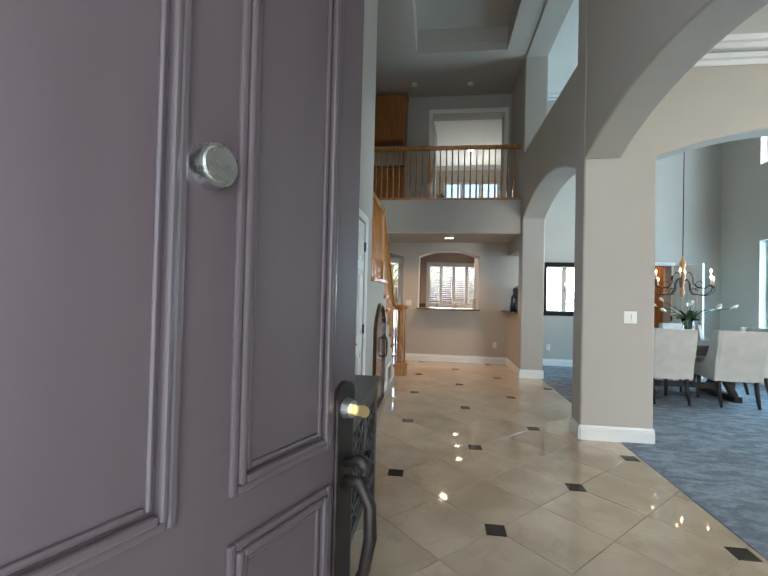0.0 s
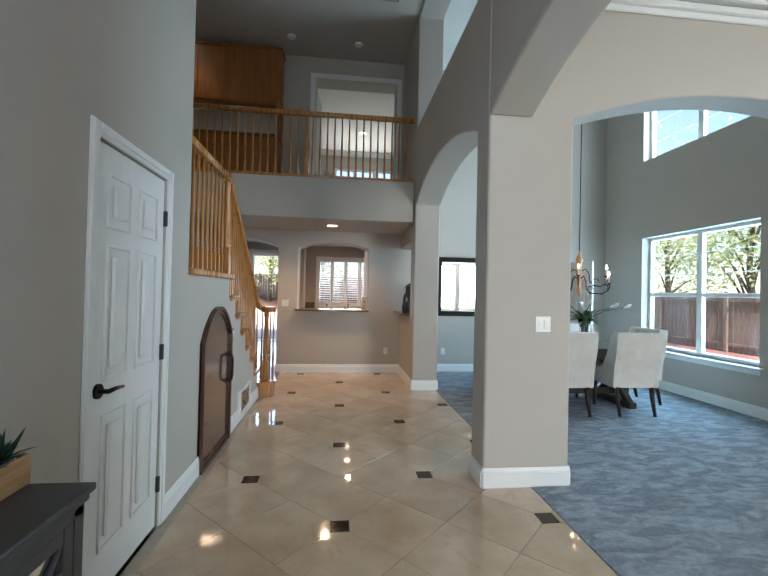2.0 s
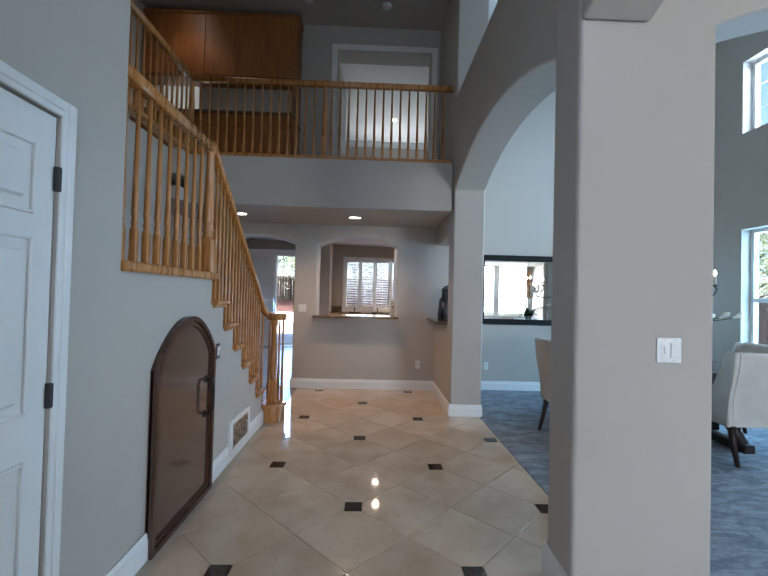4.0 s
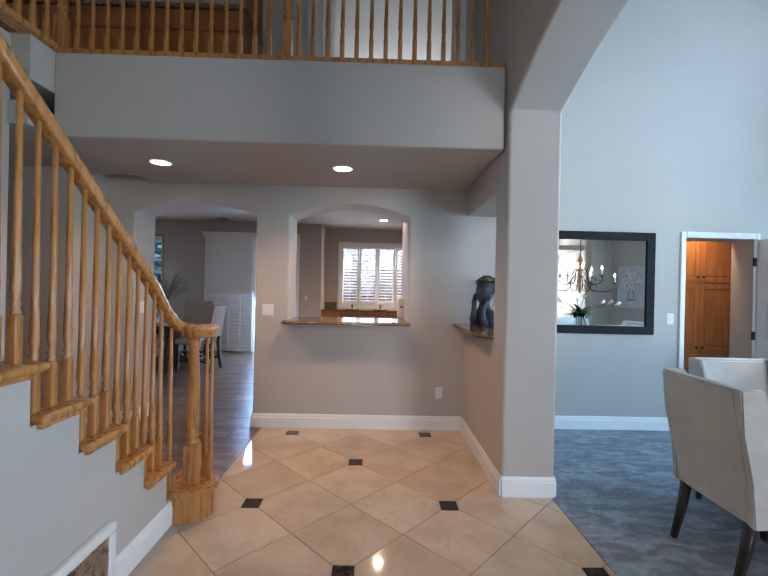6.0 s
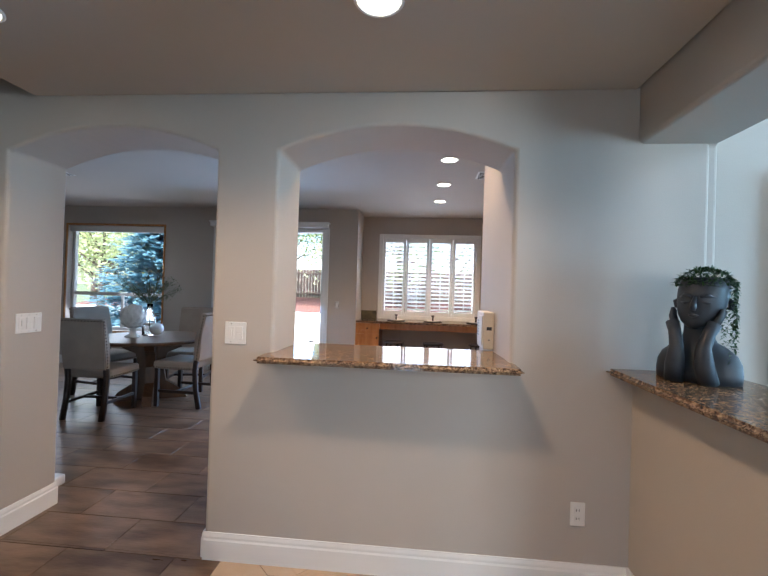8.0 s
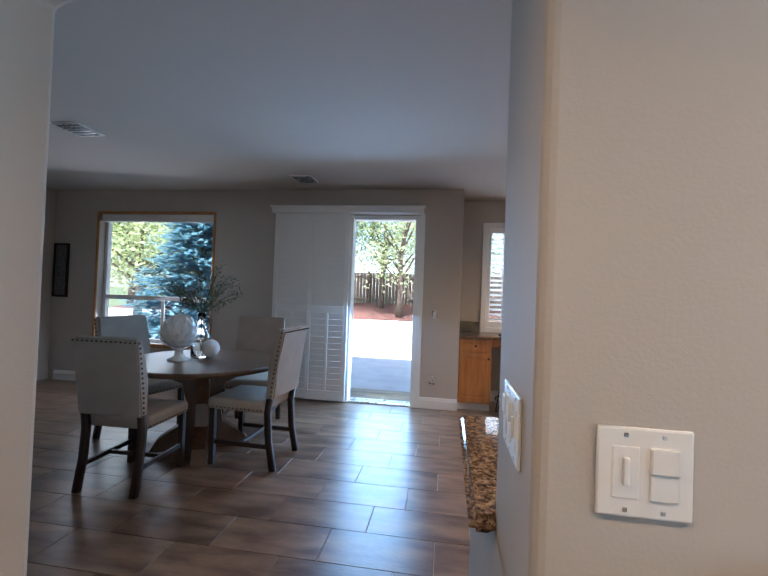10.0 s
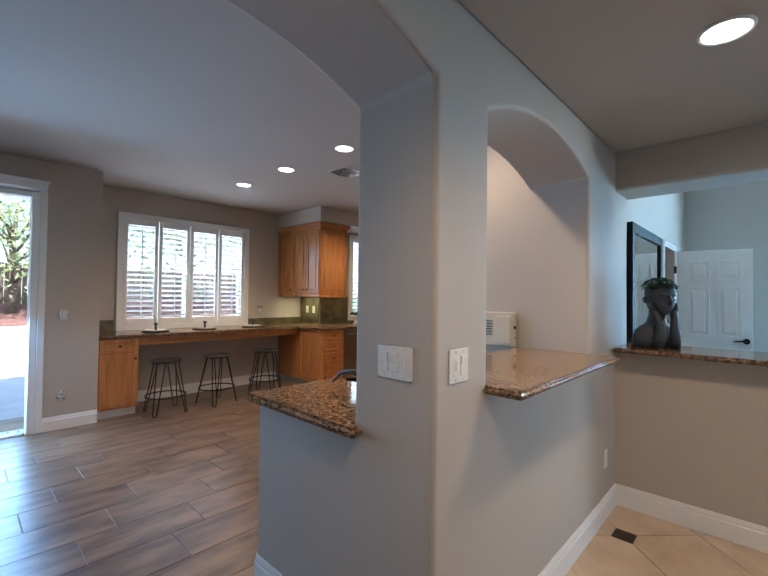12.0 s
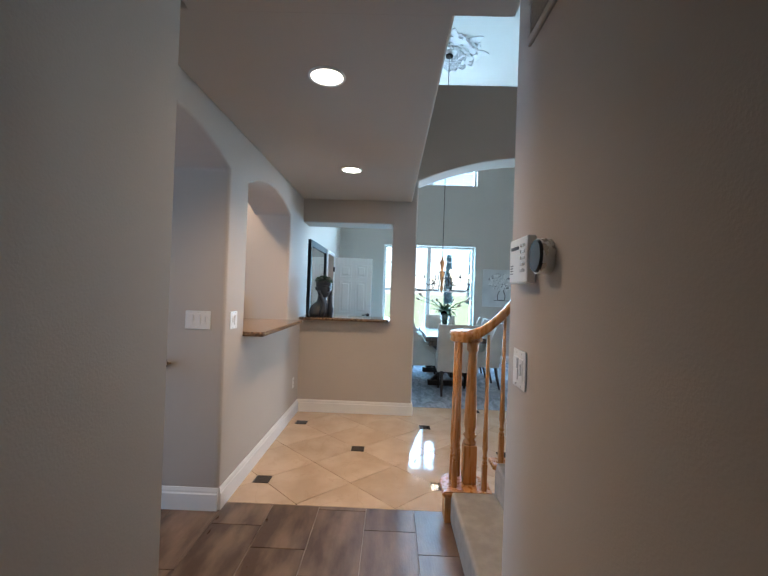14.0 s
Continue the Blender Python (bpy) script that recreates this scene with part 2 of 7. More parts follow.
def turned(bm, profile, n=16, x=0.0, y=0.0, z=0.0):
    """A lathe-turned solid from (radius, height) pairs."""
    rings = [[bm.verts.new((x + r * math.cos(2 * math.pi * k / n), y + r * math.sin(2 * math.pi * k / n), z + h)) for k in range(n)] for r, h in profile]
    for p, q in zip(rings, rings[1:]):
        for k in range(n):
            f = bm.faces.new((p[k], p[(k + 1) % n], q[(k + 1) % n], q[k]))
            f.smooth = True
    bm.faces.new(rings[0][::-1])
    bm.faces.new(rings[-1])


def tube(bm, points, r, n=8, closed=False):
    """A bar swept along points; r is a radius or one for each point."""
    pts = [Vector(p) for p in points]
    rings = []
    for i, p in enumerate(pts):
        a, b = (pts[i - 1], pts[(i + 1) % len(pts)]) if closed else (pts[max(0, i - 1)], pts[min(len(pts) - 1, i + 1)])
        d = (b - a).normalized()
        u = d.orthogonal().normalized() if not rings else (rings[-1][1] - d * rings[-1][1].dot(d)).normalized()
        w = d.cross(u)
        rad = r if isinstance(r, (int, float)) else r[i]
        rings.append(([bm.verts.new(p + (u * math.cos(2 * math.pi * k / n) + w * math.sin(2 * math.pi * k / n)) * rad) for k in range(n)], u))
    pairs = list(zip(rings, rings[1:])) + ([(rings[-1], rings[0])] if closed else [])
    for (p, _), (q, _) in pairs:
        for k in range(n):
            f = bm.faces.new((p[k], p[(k + 1) % n], q[(k + 1) % n], q[k]))
            f.smooth = True
    if not closed:
        bm.faces.new(rings[0][0][::-1])
        bm.faces.new(rings[-1][0])


def prism(bm, outline, lo, hi, axis="y"):
    """An outline of (u, v) pairs drawn out along an axis: x (u=y, v=z), y (u=x, v=z) or z (u=x, v=y)."""
    def at(u, v, w):
        return {"x": (w, u, v), "y": (u, w, v), "z": (u, v, w)}[axis]
    p = [bm.verts.new(at(u, v, lo)) for u, v in outline]
    q = [bm.verts.new(at(u, v, hi)) for u, v in outline]
    bm.faces.new(p)
    bm.faces.new(q[::-1])
    for i in range(len(p)):
        j = (i + 1) % len(p)
        bm.faces.new((p[j], p[i], q[i], q[j]))


def finish(name, bm, mat, smooth=False):
    bmesh.ops.recalc_face_normals(bm, faces=bm.faces)
    me = bpy.data.meshes.new(name)
    bm.to_mesh(me)
    bm.free()
    me.materials.append(mat)
    if smooth:
        me.polygons.foreach_set("use_smooth", [True] * len(me.polygons))
    return me


def part(name, bm, mat, parent=None, label="", smooth=False):
    ob = new(name, finish(name, bm, mat, smooth))
    ob.parent = parent
    if label:
        ob["label"] = label
    return ob


def thing(name, label, category, m=None, group=""):
    ob = new(name)
    ob.empty_display_size = 0.1
    ob.matrix_world = m or Matrix()
    return tagged(ob, label, category, group)


def structure(name, bm, mat, label="", category=""):
    return tagged(part(name, bm, mat), label, category, kind="structure")


def slab(name, x0, y0, z0, x1, y1, z1, mat, label="", category=""):
    bm = bmesh.new()
    box(bm, x0, y0, z0, x1, y1, z1)
    return structure(name, bm, mat, label, category)


def arch(u0, u1, spring, rise, n=18):
    """Pairs (u, z) of a segmental arch from u0 to u1."""
    return [(u0 + (u1 - u0) * k / n, spring + rise * (1 - (2 * k / n - 1) ** 2)) for k in range(n + 1)]


def wall(name, axis, lo, hi, u0, u1, z0, z1, holes=(), label="", mat=None, round_edge=0.018):
    """A wall of the thickness lo..hi. axis x: it runs along y; axis y: along x. holes: (u0, u1, sill, head) with the head a height or
    a list of (u, z) pairs. Corners of the openings are rounded."""
    mat = mat or WALL
    marks = {u0, u1}
    for a, b, s, h in holes:
        marks |= {a, b}
        if not isinstance(h, (int, float)):
            marks |= {u for u, _ in h[1:-1]}
    marks = sorted(marks)

    def spans(i, side):
        mid = (marks[i] + marks[i + 1]) / 2
        u = marks[i + side]
        out, z = [], z0
        for a, b, s, h in sorted([q for q in holes if q[0] < mid < q[1]], key=lambda q: q[2]):
            top = h if isinstance(h, (int, float)) else float(np.interp(u, [p[0] for p in h], [p[1] for p in h]))
            if s > z:
                out.append((z, s))
            elif s <= z0:
                out.append(None)
            z = top
        out.append((z, z1) if z < z1 else None)
        return out

    heights = {u: set() for u in marks}
    cells = []
    for i in range(len(marks) - 1):
        for p, q in zip(spans(i, 0), spans(i, 1)):
            if p and q:
                cells.append((marks[i], marks[i + 1], p, q))
                heights[marks[i]] |= set(p)
                heights[marks[i + 1]] |= set(q)
    bm = bmesh.new()
    verts = {}

    def at(u, z):
        key = (round(u, 5), round(z, 5))
        if key not in verts:
            verts[key] = bm.verts.new((lo, u, z) if axis == "x" else (u, lo, z))
        return verts[key]
    for a, b, p, q in cells:
        left = [at(a, z) for z in sorted(heights[a]) if p[0] - 1e-6 <= z <= p[1] + 1e-6]
        right = [at(b, z) for z in sorted(heights[b]) if q[0] - 1e-6 <= z <= q[1] + 1e-6]
        bm.faces.new(left[::-1] + right)
    got = bmesh.ops.extrude_face_region(bm, geom=bm.faces[:])
    for v in got["geom"]:
        if isinstance(v, bmesh.types.BMVert):
            v.co += Vector((hi - lo, 0, 0) if axis == "x" else (0, hi - lo, 0))
    ob = structure(name, bm, mat, label, "wall")
    if round_edge and holes:
        mod = ob.modifiers.new("round", "BEVEL")
        mod.width, mod.segments, mod.limit_method, mod.angle_limit = round_edge, 3, "ANGLE", radians(50)
        mod.harden_normals = False
    return ob


def skirting(bm, x0, y0, x1, y1, nx, ny, h=0.14):
    """One run of white baseboard along a wall whose face looks towards (nx, ny)."""
    prof = [(0, 0), (0.016, 0), (0.016, h * 0.72), (0.011, h * 0.78), (0.011, h * 0.86), (0.006, h), (0, h)]
    p = [bm.verts.new((x0 + nx * d, y0 + ny * d, z)) for d, z in prof]
    q = [bm.verts.new((x1 + nx * d, y1 + ny * d, z)) for d, z in prof]
    bm.faces.new(p)
    bm.faces.new(q[::-1])
    for i in range(len(p)):
        j = (i + 1) % len(p)
        bm.faces.new((p[j], p[i], q[i], q[j]))


def baseboards(*runs, h=0.14):
    for run in runs:
        bm = bmesh.new()
        skirting(bm, *run, h=h)
        structure("baseboard", bm, TRIM, "white moulded baseboard along the wall", "baseboard")


# ---- structure ----
H2, TOP = 3.05, 5.49
# left side of the foyer, the front wall and the arcade to the living and dining rooms
wall("wall_west", "x", -0.84, -0.72, -0.1, 4.0, -0.05, TOP + 0.05, [(2.925, 3.615, -0.05, 2.03)], "tall greige wall with a closet door", round_edge=0.004)
# the high opening is made up to go with the upper fill lamp
wall("wall_front", "y", -0.14, 0.02, -3.2, 1.8, -0.05, TOP + 0.05, [(-0.60, 0.48, -0.05, 2.46), (-0.5, 1.1, 3.5, 4.9)], "greige front wall with the entrance opening", round_edge=0.004)
near_arch, far_arch = arch(1.29, 3.962, 2.715, 0.27), arch(4.235, 6.93, 2.70, 0.305)
wall("wall_arcade_near", "x", 1.37, 1.70, -0.1, 3.962, -0.05, TOP + 0.05, [(1.29, 3.962, -0.05, near_arch)], "greige arcade wall with an arch to the living room", round_edge=0.02)
wall("wall_arcade", "x", 1.382, 1.755, 4.15, 8.32, -0.05, TOP + 0.05,
     [(4.235, 6.93, -0.05, far_arch), (4.235, 6.93, 3.83, TOP - 0.03), (7.215, 8.262, 1.07, 2.19)],
     "greige arcade wall with an arch, an upper opening and a pass-through", round_edge=0.02)
dining_arch = arch(2.03, 4.9, 2.735, 0.275)
wall("wall_dining_south", "y", 3.965, 4.23, 1.37, 5.6, -0.05, TOP + 0.05, [(2.03, 4.9, -0.05, dining_arch)], "greige wall with a wide arch between living and dining room", round_edge=0.02)
wall("wall_dining_east", "x", 5.33, 5.55, 4.1, 8.6, -0.05, TOP + 0.05, [(5.46, 7.385, 0.6, 2.41), (5.46, 7.385, 3.70, 4.66)], "greige dining room wall with windows", round_edge=0.004)
wall("wall_dining_north", "y", 8.33, 8.6, 1.76, 5.6, -0.05, TOP + 0.05, [(3.73, 4.46, -0.05, 2.04)], "greige dining room wall with a pantry door", round_edge=0.004)
wall("wall_kitchen_south", "y", 8.25, 8.63, -2.252, 1.71, -0.05, TOP + 0.05,
     [(-1.96, -0.75, -0.05, arch(-1.96, -0.75, 2.155, 0.13)), (-0.41, 0.80, 1.07, arch(-0.41, 0.80, 2.155, 0.13)), (-0.19, 1.25, H2, 5.13)],
     "greige wall with an archway and an arched pass-through to the kitchen", round_edge=0.02)
wall("wall_hall_return", "x", -2.42, -2.25, 7.785, 8.62, -0.05, 2.5, label="greige hall corner")
wall("wall_hall_north", "y", 7.78, 7.95, -5.2, -2.262, -0.05, 2.5, label="greige hall wall")
wall("wall_stair_inner", "x", -2.07, -1.93, 5.09, 6.796, -0.05, H2 - 0.02, label="greige stair wall")
wall("wall_hall_south", "y", 6.66, 6.8, -5.2, -1.932, -0.05, 2.5, label="greige hall wall with controls")
wall("wall_stair_west", "x", -3.1, -2.95, -0.1, 8.6, -0.05, TOP + 0.05, [(6.8, 7.78, -0.05, 2.45)], label="greige stairwell wall", round_edge=0.004)
wall("wall_hall_end", "x", -5.3, -5.15, 6.6, 8.0, -0.05, 2.5, label="greige hall end wall")
wall("wall_closet", "y", 2.2, 2.3, -2.95, -0.84, -0.05, TOP + 0.05, label="greige wall beside the stairwell")
wall("wall_kitchen_west", "x", -6.75, -6.6, 8.3, 13.0, -0.05, 2.82, label="greige breakfast room wall")
wall("wall_breakfast_south", "y", 8.45, 8.61, -6.6, -2.3, -0.05, 2.82, label="greige breakfast room wall")
wall("wall_garden", "y", 12.84, 13.02, -6.6, -0.70, -0.05, 2.82, [(-5.86, -4.08, 0.60, 2.43), (-2.16, -1.23, -0.05, 2.43)], "greige wall with a window and a sliding door", round_edge=0.004)
wall("wall_desk_side", "x", -0.86, -0.698, 12.845, 13.65, -0.05, 2.82, label="greige wall corner")
wall("wall_desk", "y", 13.49, 13.67, -0.80, 2.55, -0.05, 2.82, [(-0.335, 1.33, 1.0, 2.40)], "greige wall with the shuttered window", round_edge=0.004)
wall("wall_desk_east", "x", 2.42, 2.57, 12.95, 13.66, -0.05, 2.82, label="greige kitchen wall")
wall("wall_sink", "y", 12.95, 13.13, 2.42, 4.9, -0.05, 2.82, [(3.10, 4.34, 1.05, 2.46)], "greige kitchen wall with the sink window", round_edge=0.004)
wall("wall_pantry_north", "y", 9.42, 9.55, 0.98, 5.6, -0.05, 2.82, label="greige pantry wall")
wall("wall_kitchen_east", "x", 4.8, 4.95, 9.5, 13.1, -0.05, 2.82, label="greige kitchen wall")
wall("wall_fridge", "x", 0.7985, 0.97, 8.272, 9.27, 1.0, 2.82, label="greige kitchen partition")
wall("wall_living_front", "y", -2.3, -2.1, 1.7, 8.3, -0.05, 3.85, [(4.2, 6.88, 0.68, 3.3)], "greige living room wall", round_edge=0.004)
wall("wall_living_west", "x", 1.45, 1.60, -2.2, -0.1, -0.05, 3.85, label="greige living room wall")
wall("wall_kitchen_half", "x", -0.7508, -0.62, 8.285, 9.32, -0.05, 0.895, label="low greige wall under a granite counter")
wall("wall_living_east", "x", 7.0, 7.2, -2.2, 4.2, -0.05, 3.85, label="greige living room wall with the fireplace")
wall("wall_bedroom_east", "x", 2.4, 2.55, 8.6, 13.1, H2, TOP + 0.05, label="pale bedroom wall")
wall("wall_bedroom_west", "x", -1.6, -1.45, 8.6, 13.1, H2, TOP + 0.05, label="pale bedroom wall")
wall("wall_bedroom_north", "y", 12.95, 13.1, -1.6, 2.5, H2, TOP + 0.05, [(0.1, 1.83, 3.6, 4.99)], "pale bedroom wall with a window", round_edge=0.004)

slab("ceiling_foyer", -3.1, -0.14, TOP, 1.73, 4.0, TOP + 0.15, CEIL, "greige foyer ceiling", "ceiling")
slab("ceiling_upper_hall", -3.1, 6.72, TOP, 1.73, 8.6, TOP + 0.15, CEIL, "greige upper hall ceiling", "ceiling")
slab("ceiling_dining", 1.73, 4.0, TOP, 5.6, 8.6, TOP + 0.15, CREAM, "pale dining room ceiling", "ceiling")
slab("ceiling_living", 1.58, -2.3, 3.8, 7.2, 3.93, 3.95, CREAM, "pale living room ceiling", "ceiling")
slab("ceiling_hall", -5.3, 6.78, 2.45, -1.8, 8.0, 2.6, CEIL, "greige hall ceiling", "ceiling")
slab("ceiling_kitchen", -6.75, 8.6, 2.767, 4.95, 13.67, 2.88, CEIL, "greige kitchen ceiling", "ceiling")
slab("ceiling_bedroom", -1.6, 8.6, TOP, 2.55, 13.1, TOP + 0.15, CREAM, "pale bedroom ceiling", "ceiling")
bm = bmesh.new()
for d, z in ((0.03, TOP - 0.13), (0.07, TOP - 0.08), (0.11, TOP - 0.045)):
    box(bm, -1.44, 12.95 - d, z, 2.39, 12.948, z + 0.045, 0.008, 1)
structure("crown_moulding", bm, TRIM, "white crown moulding of the bedroom", "trim")
# recessed tray in the foyer ceiling
bm = bmesh.new()
box(bm, -3.1, 6.0, TOP, -0.47, 6.72, TOP + 0.15)
box(bm, 1.04, 6.0, TOP, 1.73, 6.72, TOP + 0.15)
box(bm, -0.6, 3.9, TOP + 0.4, 1.2, 6.85, TOP + 0.5)
box(bm, -0.55, 6.705, TOP + 0.13, 1.12, 6.8, TOP + 0.42)
box(bm, -0.55, 3.95, TOP + 0.13, -0.47, 6.8, TOP + 0.42)
box(bm, 1.04, 3.95, TOP + 0.13, 1.12, 6.8, TOP + 0.42)
box(bm, -0.55, 3.9, TOP + 0.13, 1.12, 4.0, TOP + 0.42)
box(bm, -3.1, 4.0, TOP, -0.47, 6.0, TOP + 0.15)
box(bm, 1.04, 4.0, TOP, 1.73, 6.0, TOP + 0.15)
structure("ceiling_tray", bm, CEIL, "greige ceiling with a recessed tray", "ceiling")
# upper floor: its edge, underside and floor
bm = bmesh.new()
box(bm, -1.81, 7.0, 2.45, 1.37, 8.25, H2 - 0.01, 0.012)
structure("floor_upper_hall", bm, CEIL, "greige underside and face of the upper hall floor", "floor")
slab("floor_upper_carpet", -2.95, 6.8, H2 - 0.3, -1.81, 8.25, H2 - 0.005, WALL, "greige edge of the upper hall floor", "floor")
slab("floor_bedroom", -1.6, 8.6, 2.97, 2.5, 13.1, H2, CARPET, "grey bedroom carpet", "floor")

# unseen slabs, added only to block the sun and shade the patio
slab("shade_slab_kitchen", -6.9, 8.62, 2.89, 5.1, 14.1, 2.965, CEIL, "unseen slab over the kitchen that shades the near patio", "roof")
slab("shade_slab_upper", -7.0, 8.7, 5.8, 5.2, 13.7, 5.95, CEIL, "unseen slab over the upper rooms that lengthens the patio's shade", "roof")
slab("shade_slab_front", -3.2, -1.6, 5.15, 1.8, -0.145, 5.3, CEIL, "unseen slab that keeps the sun out of the upper front opening", "roof")
slab("shade_slab_entry", -3.2, -4.6, 2.75, 8.0, -0.16, 2.9, CEIL, "unseen slab at the front that keeps the sun off the entrance", "roof")
slab("floor_marble", -0.72, -0.4, -0.12, 1.73, 8.25, -0.006, GROUT, "beige grout bed under cream marble tiles", "floor")
slab("floor_carpet", 1.735, 4.08, -0.12, 5.6, 8.6, 0.004, CARPET, "soft grey cut-pile carpet", "floor")
slab("floor_carpet", 1.735, -2.3, -0.12, 7.2, 4.08, 0.004, CARPET, "soft grey cut-pile carpet", "floor")
slab("floor_wood_tile", -6.75, 8.25, -0.12, 4.95, 13.67, -0.006, GROUT, "grout bed under wood-look tiles", "floor")
slab("floor_hall", -5.3, 6.6, -0.12, -0.725, 8.25, -0.006, GROUT, "grout bed under wood-look tiles", "floor")


# ---- baseboards ----
baseboards((1.37, 3.965, 2.03, 3.965, 0, -1), (1.37, 3.965, 1.37, 4.24, -1, 0), (1.382, 6.93, 1.755, 6.93, 0, -1), (1.382, 6.93, 1.382, 8.25, -1, 0),
           (-0.75, 8.25, 1.37, 8.25, 0, -1), (1.755, 6.93, 1.755, 8.33, 1, 0), (1.755, 8.33, 3.66, 8.33, 0, -1), (4.53, 8.33, 5.33, 8.33, 0, -1), (5.33, 4.23, 5.33, 8.33, -1, 0),
           (4.9, 4.23, 5.33, 4.23, 0, 1), (4.9, 3.965, 5.6, 3.965, 0, -1), (2.03, 3.965, 2.03, 4.23, 1, 0), (-0.72, 3.67, -0.72, 4.29, 1, 0), (-0.725, 5.14, -0.725, 6.56, 1, 0), (-0.72, 0.05, -0.72, 2.83, 1, 0),
           (-1.96, 8.25, -1.96, 8.63, 1, 0), (-2.25, 8.25, -1.96, 8.25, 0, -1), (-2.25, 7.78, -2.25, 8.25, 1, 0), (-5.1, 7.78, -2.25, 7.78, 0, -1), (-5.1, 6.8, -1.93, 6.8, 0, 1),
           (-0.752, 8.25, -0.752, 9.32, -1, 0), (-0.752, 9.32, -0.63, 9.32, 0, 1), (-1.17, 12.84, -0.70, 12.84, 0, -1), (-6.5, 12.84, -3.2, 12.84, 0, -1), (-0.3, 13.49, 1.95, 13.49, 0, -1), (7.0, -2.0, 7.0, 3.9, -1, 0))

# ---- staircase ----
RISE, RUN, FIRST = 0.192, 0.24, 6.53
stairs = thing("staircase", "honey oak staircase with grey carpet treads and turned balusters", "staircase")


def tread_edge(k):
    return FIRST - RUN * (k - 2)


bm = bmesh.new()
clean = [(6.56, -0.004)]
for k in range(2, 9):
    y = tread_edge(k) - 0.02
    clean += [(6.56 if k == 2 else tread_edge(k - 1) - 0.02, RISE * (k - 1) - 0.034)] if k > 2 else [(6.56, RISE - 0.034)]
    clean += [(y, RISE * (k - 1) - 0.034)]
clean += [(tread_edge(8) - 0.02, RISE * 8 - 0.04), (4.002, RISE * 8 - 0.04), (4.002, -0.004)]
clean = [p for i, p in enumerate(clean) if i == 0 or abs(p[0] - clean[i - 1][0]) + abs(p[1] - clean[i - 1][1]) > 1e-4]
prism(bm, clean, -0.84, -0.725, "x")
part("stringer_wall", bm, WALL, stairs, "greige plaster wall under the steps")
for k in range(2, 8):
    y = tread_edge(k)
    bm = bmesh.new()
    box(bm, -0.82, y - RUN - 0.005, RISE * k - 0.034, -0.685, y + 0.02, RISE * k, 0.014, 3)
    box(bm, -0.735, y - RUN + 0.01, RISE * k - 0.055, -0.705, y - 0.005, RISE * k - 0.03, 0.008)
    part("tread_end", bm, OAK, stairs, "honey oak tread end with rounded nosing")
    bm = bmesh.new()
    box(bm, -1.93, y - RUN - 0.03, RISE * k - 0.19, -0.78, y, RISE * k + 0.004, 0.02, 3)
    part("carpet_step", bm, STAIRC, stairs, "grey carpeted step")
bm = bmesh.new()
box(bm, -1.928, 6.45, 0, -0.76, 6.79, RISE + 0.004, 0.02, 3)
part("carpet_step", bm, STAIRC, stairs, "grey carpeted step")
bm = bmesh.new()
pts = [(0, 0)] + [(-0.65 + 0.135 * math.sin(a), 6.69 - 0.135 * math.cos(a)) for a in [math.pi * q / 12 for q in range(0, 13)]] + [(-0.78, 6.825), (-0.78, 6.555)]
prism(bm, [(x, y) for x, y in pts[1:]], 0.0, RISE - 0.03, "z")
part("bullnose_riser", bm, OAK, stairs)
bm = bmesh.new()
prism(bm, [(-0.65 + (x + 0.65) * 1.16, 6.69 + (y - 6.69) * 1.16) for x, y in pts[1:]], RISE - 0.03, RISE + 0.006, "z")
bmesh.ops.bevel(bm, geom=bm.edges[:], offset=0.01, segments=2, affect="EDGES")
part("bullnose_tread", bm, OAK, stairs)
bm = bmesh.new()
box(bm, -2.95, 2.3, RISE * 8 - 0.25, -0.842, tread_edge(8), RISE * 8 + 0.004, 0.02)
part("landing", bm, STAIRC, stairs, "grey carpeted landing")
bm = bmesh.new()
box(bm, -0.82, 4.002, RISE * 8 - 0.045, -0.685, tread_edge(8) + 0.02, RISE * 8 + 0.005, 0.014, 3)
part("landing_nosing", bm, OAK, stairs)
for k in range(9, 17):
    y = 4.95 + 0.235 * (k - 9)
    bm = bmesh.new()
    box(bm, -2.95, y, RISE * k - 0.35, -2.07, y + 0.26, RISE * k + 0.03, 0.02)
    part("carpet_step", bm, STAIRC, stairs, "grey carpeted step")


def baluster_mesh(height, name="baluster"):
    """Square foot, vase-turned neck and a long taper."""
    bm = bmesh.new()
    box(bm, -0.016, -0.016, 0, 0.016, 0.016, 0.17, 0.003, 1)
    turned(bm, [(0.015, 0.168), (0.017, 0.18), (0.011, 0.19), (0.017, 0.205), (0.012, 0.22), (0.0165, 0.26), (0.014, 0.36), (0.009, height)], 10)
    return finish(name, bm, OAK)


def baluster(me, x, y, z, parent):
    ob = new("baluster", me)
    ob.location, ob.parent = (x, y, z), parent
    return ob


def newel(parent, x, y, z, h, s=0.036):
    bm = bmesh.new()
    box(bm, -s, -s, 0, s, s, h * 0.27, 0.005)
    turned(bm, [(s * 0.95, h * 0.268), (s * 1.05, h * 0.29), (s * 0.7, h * 0.31), (s * 1.1, h * 0.335), (s * 0.75, h * 0.36), (s * 0.95, h * 0.40), (s * 0.9, h * 0.55), (s * 0.62, h * 0.92), (s * 0.9, h * 0.94), (s * 0.9, h)], 18)
    ob = part("newel_post", bm, OAK, parent)
    ob.location = (x, y, z)
    return ob


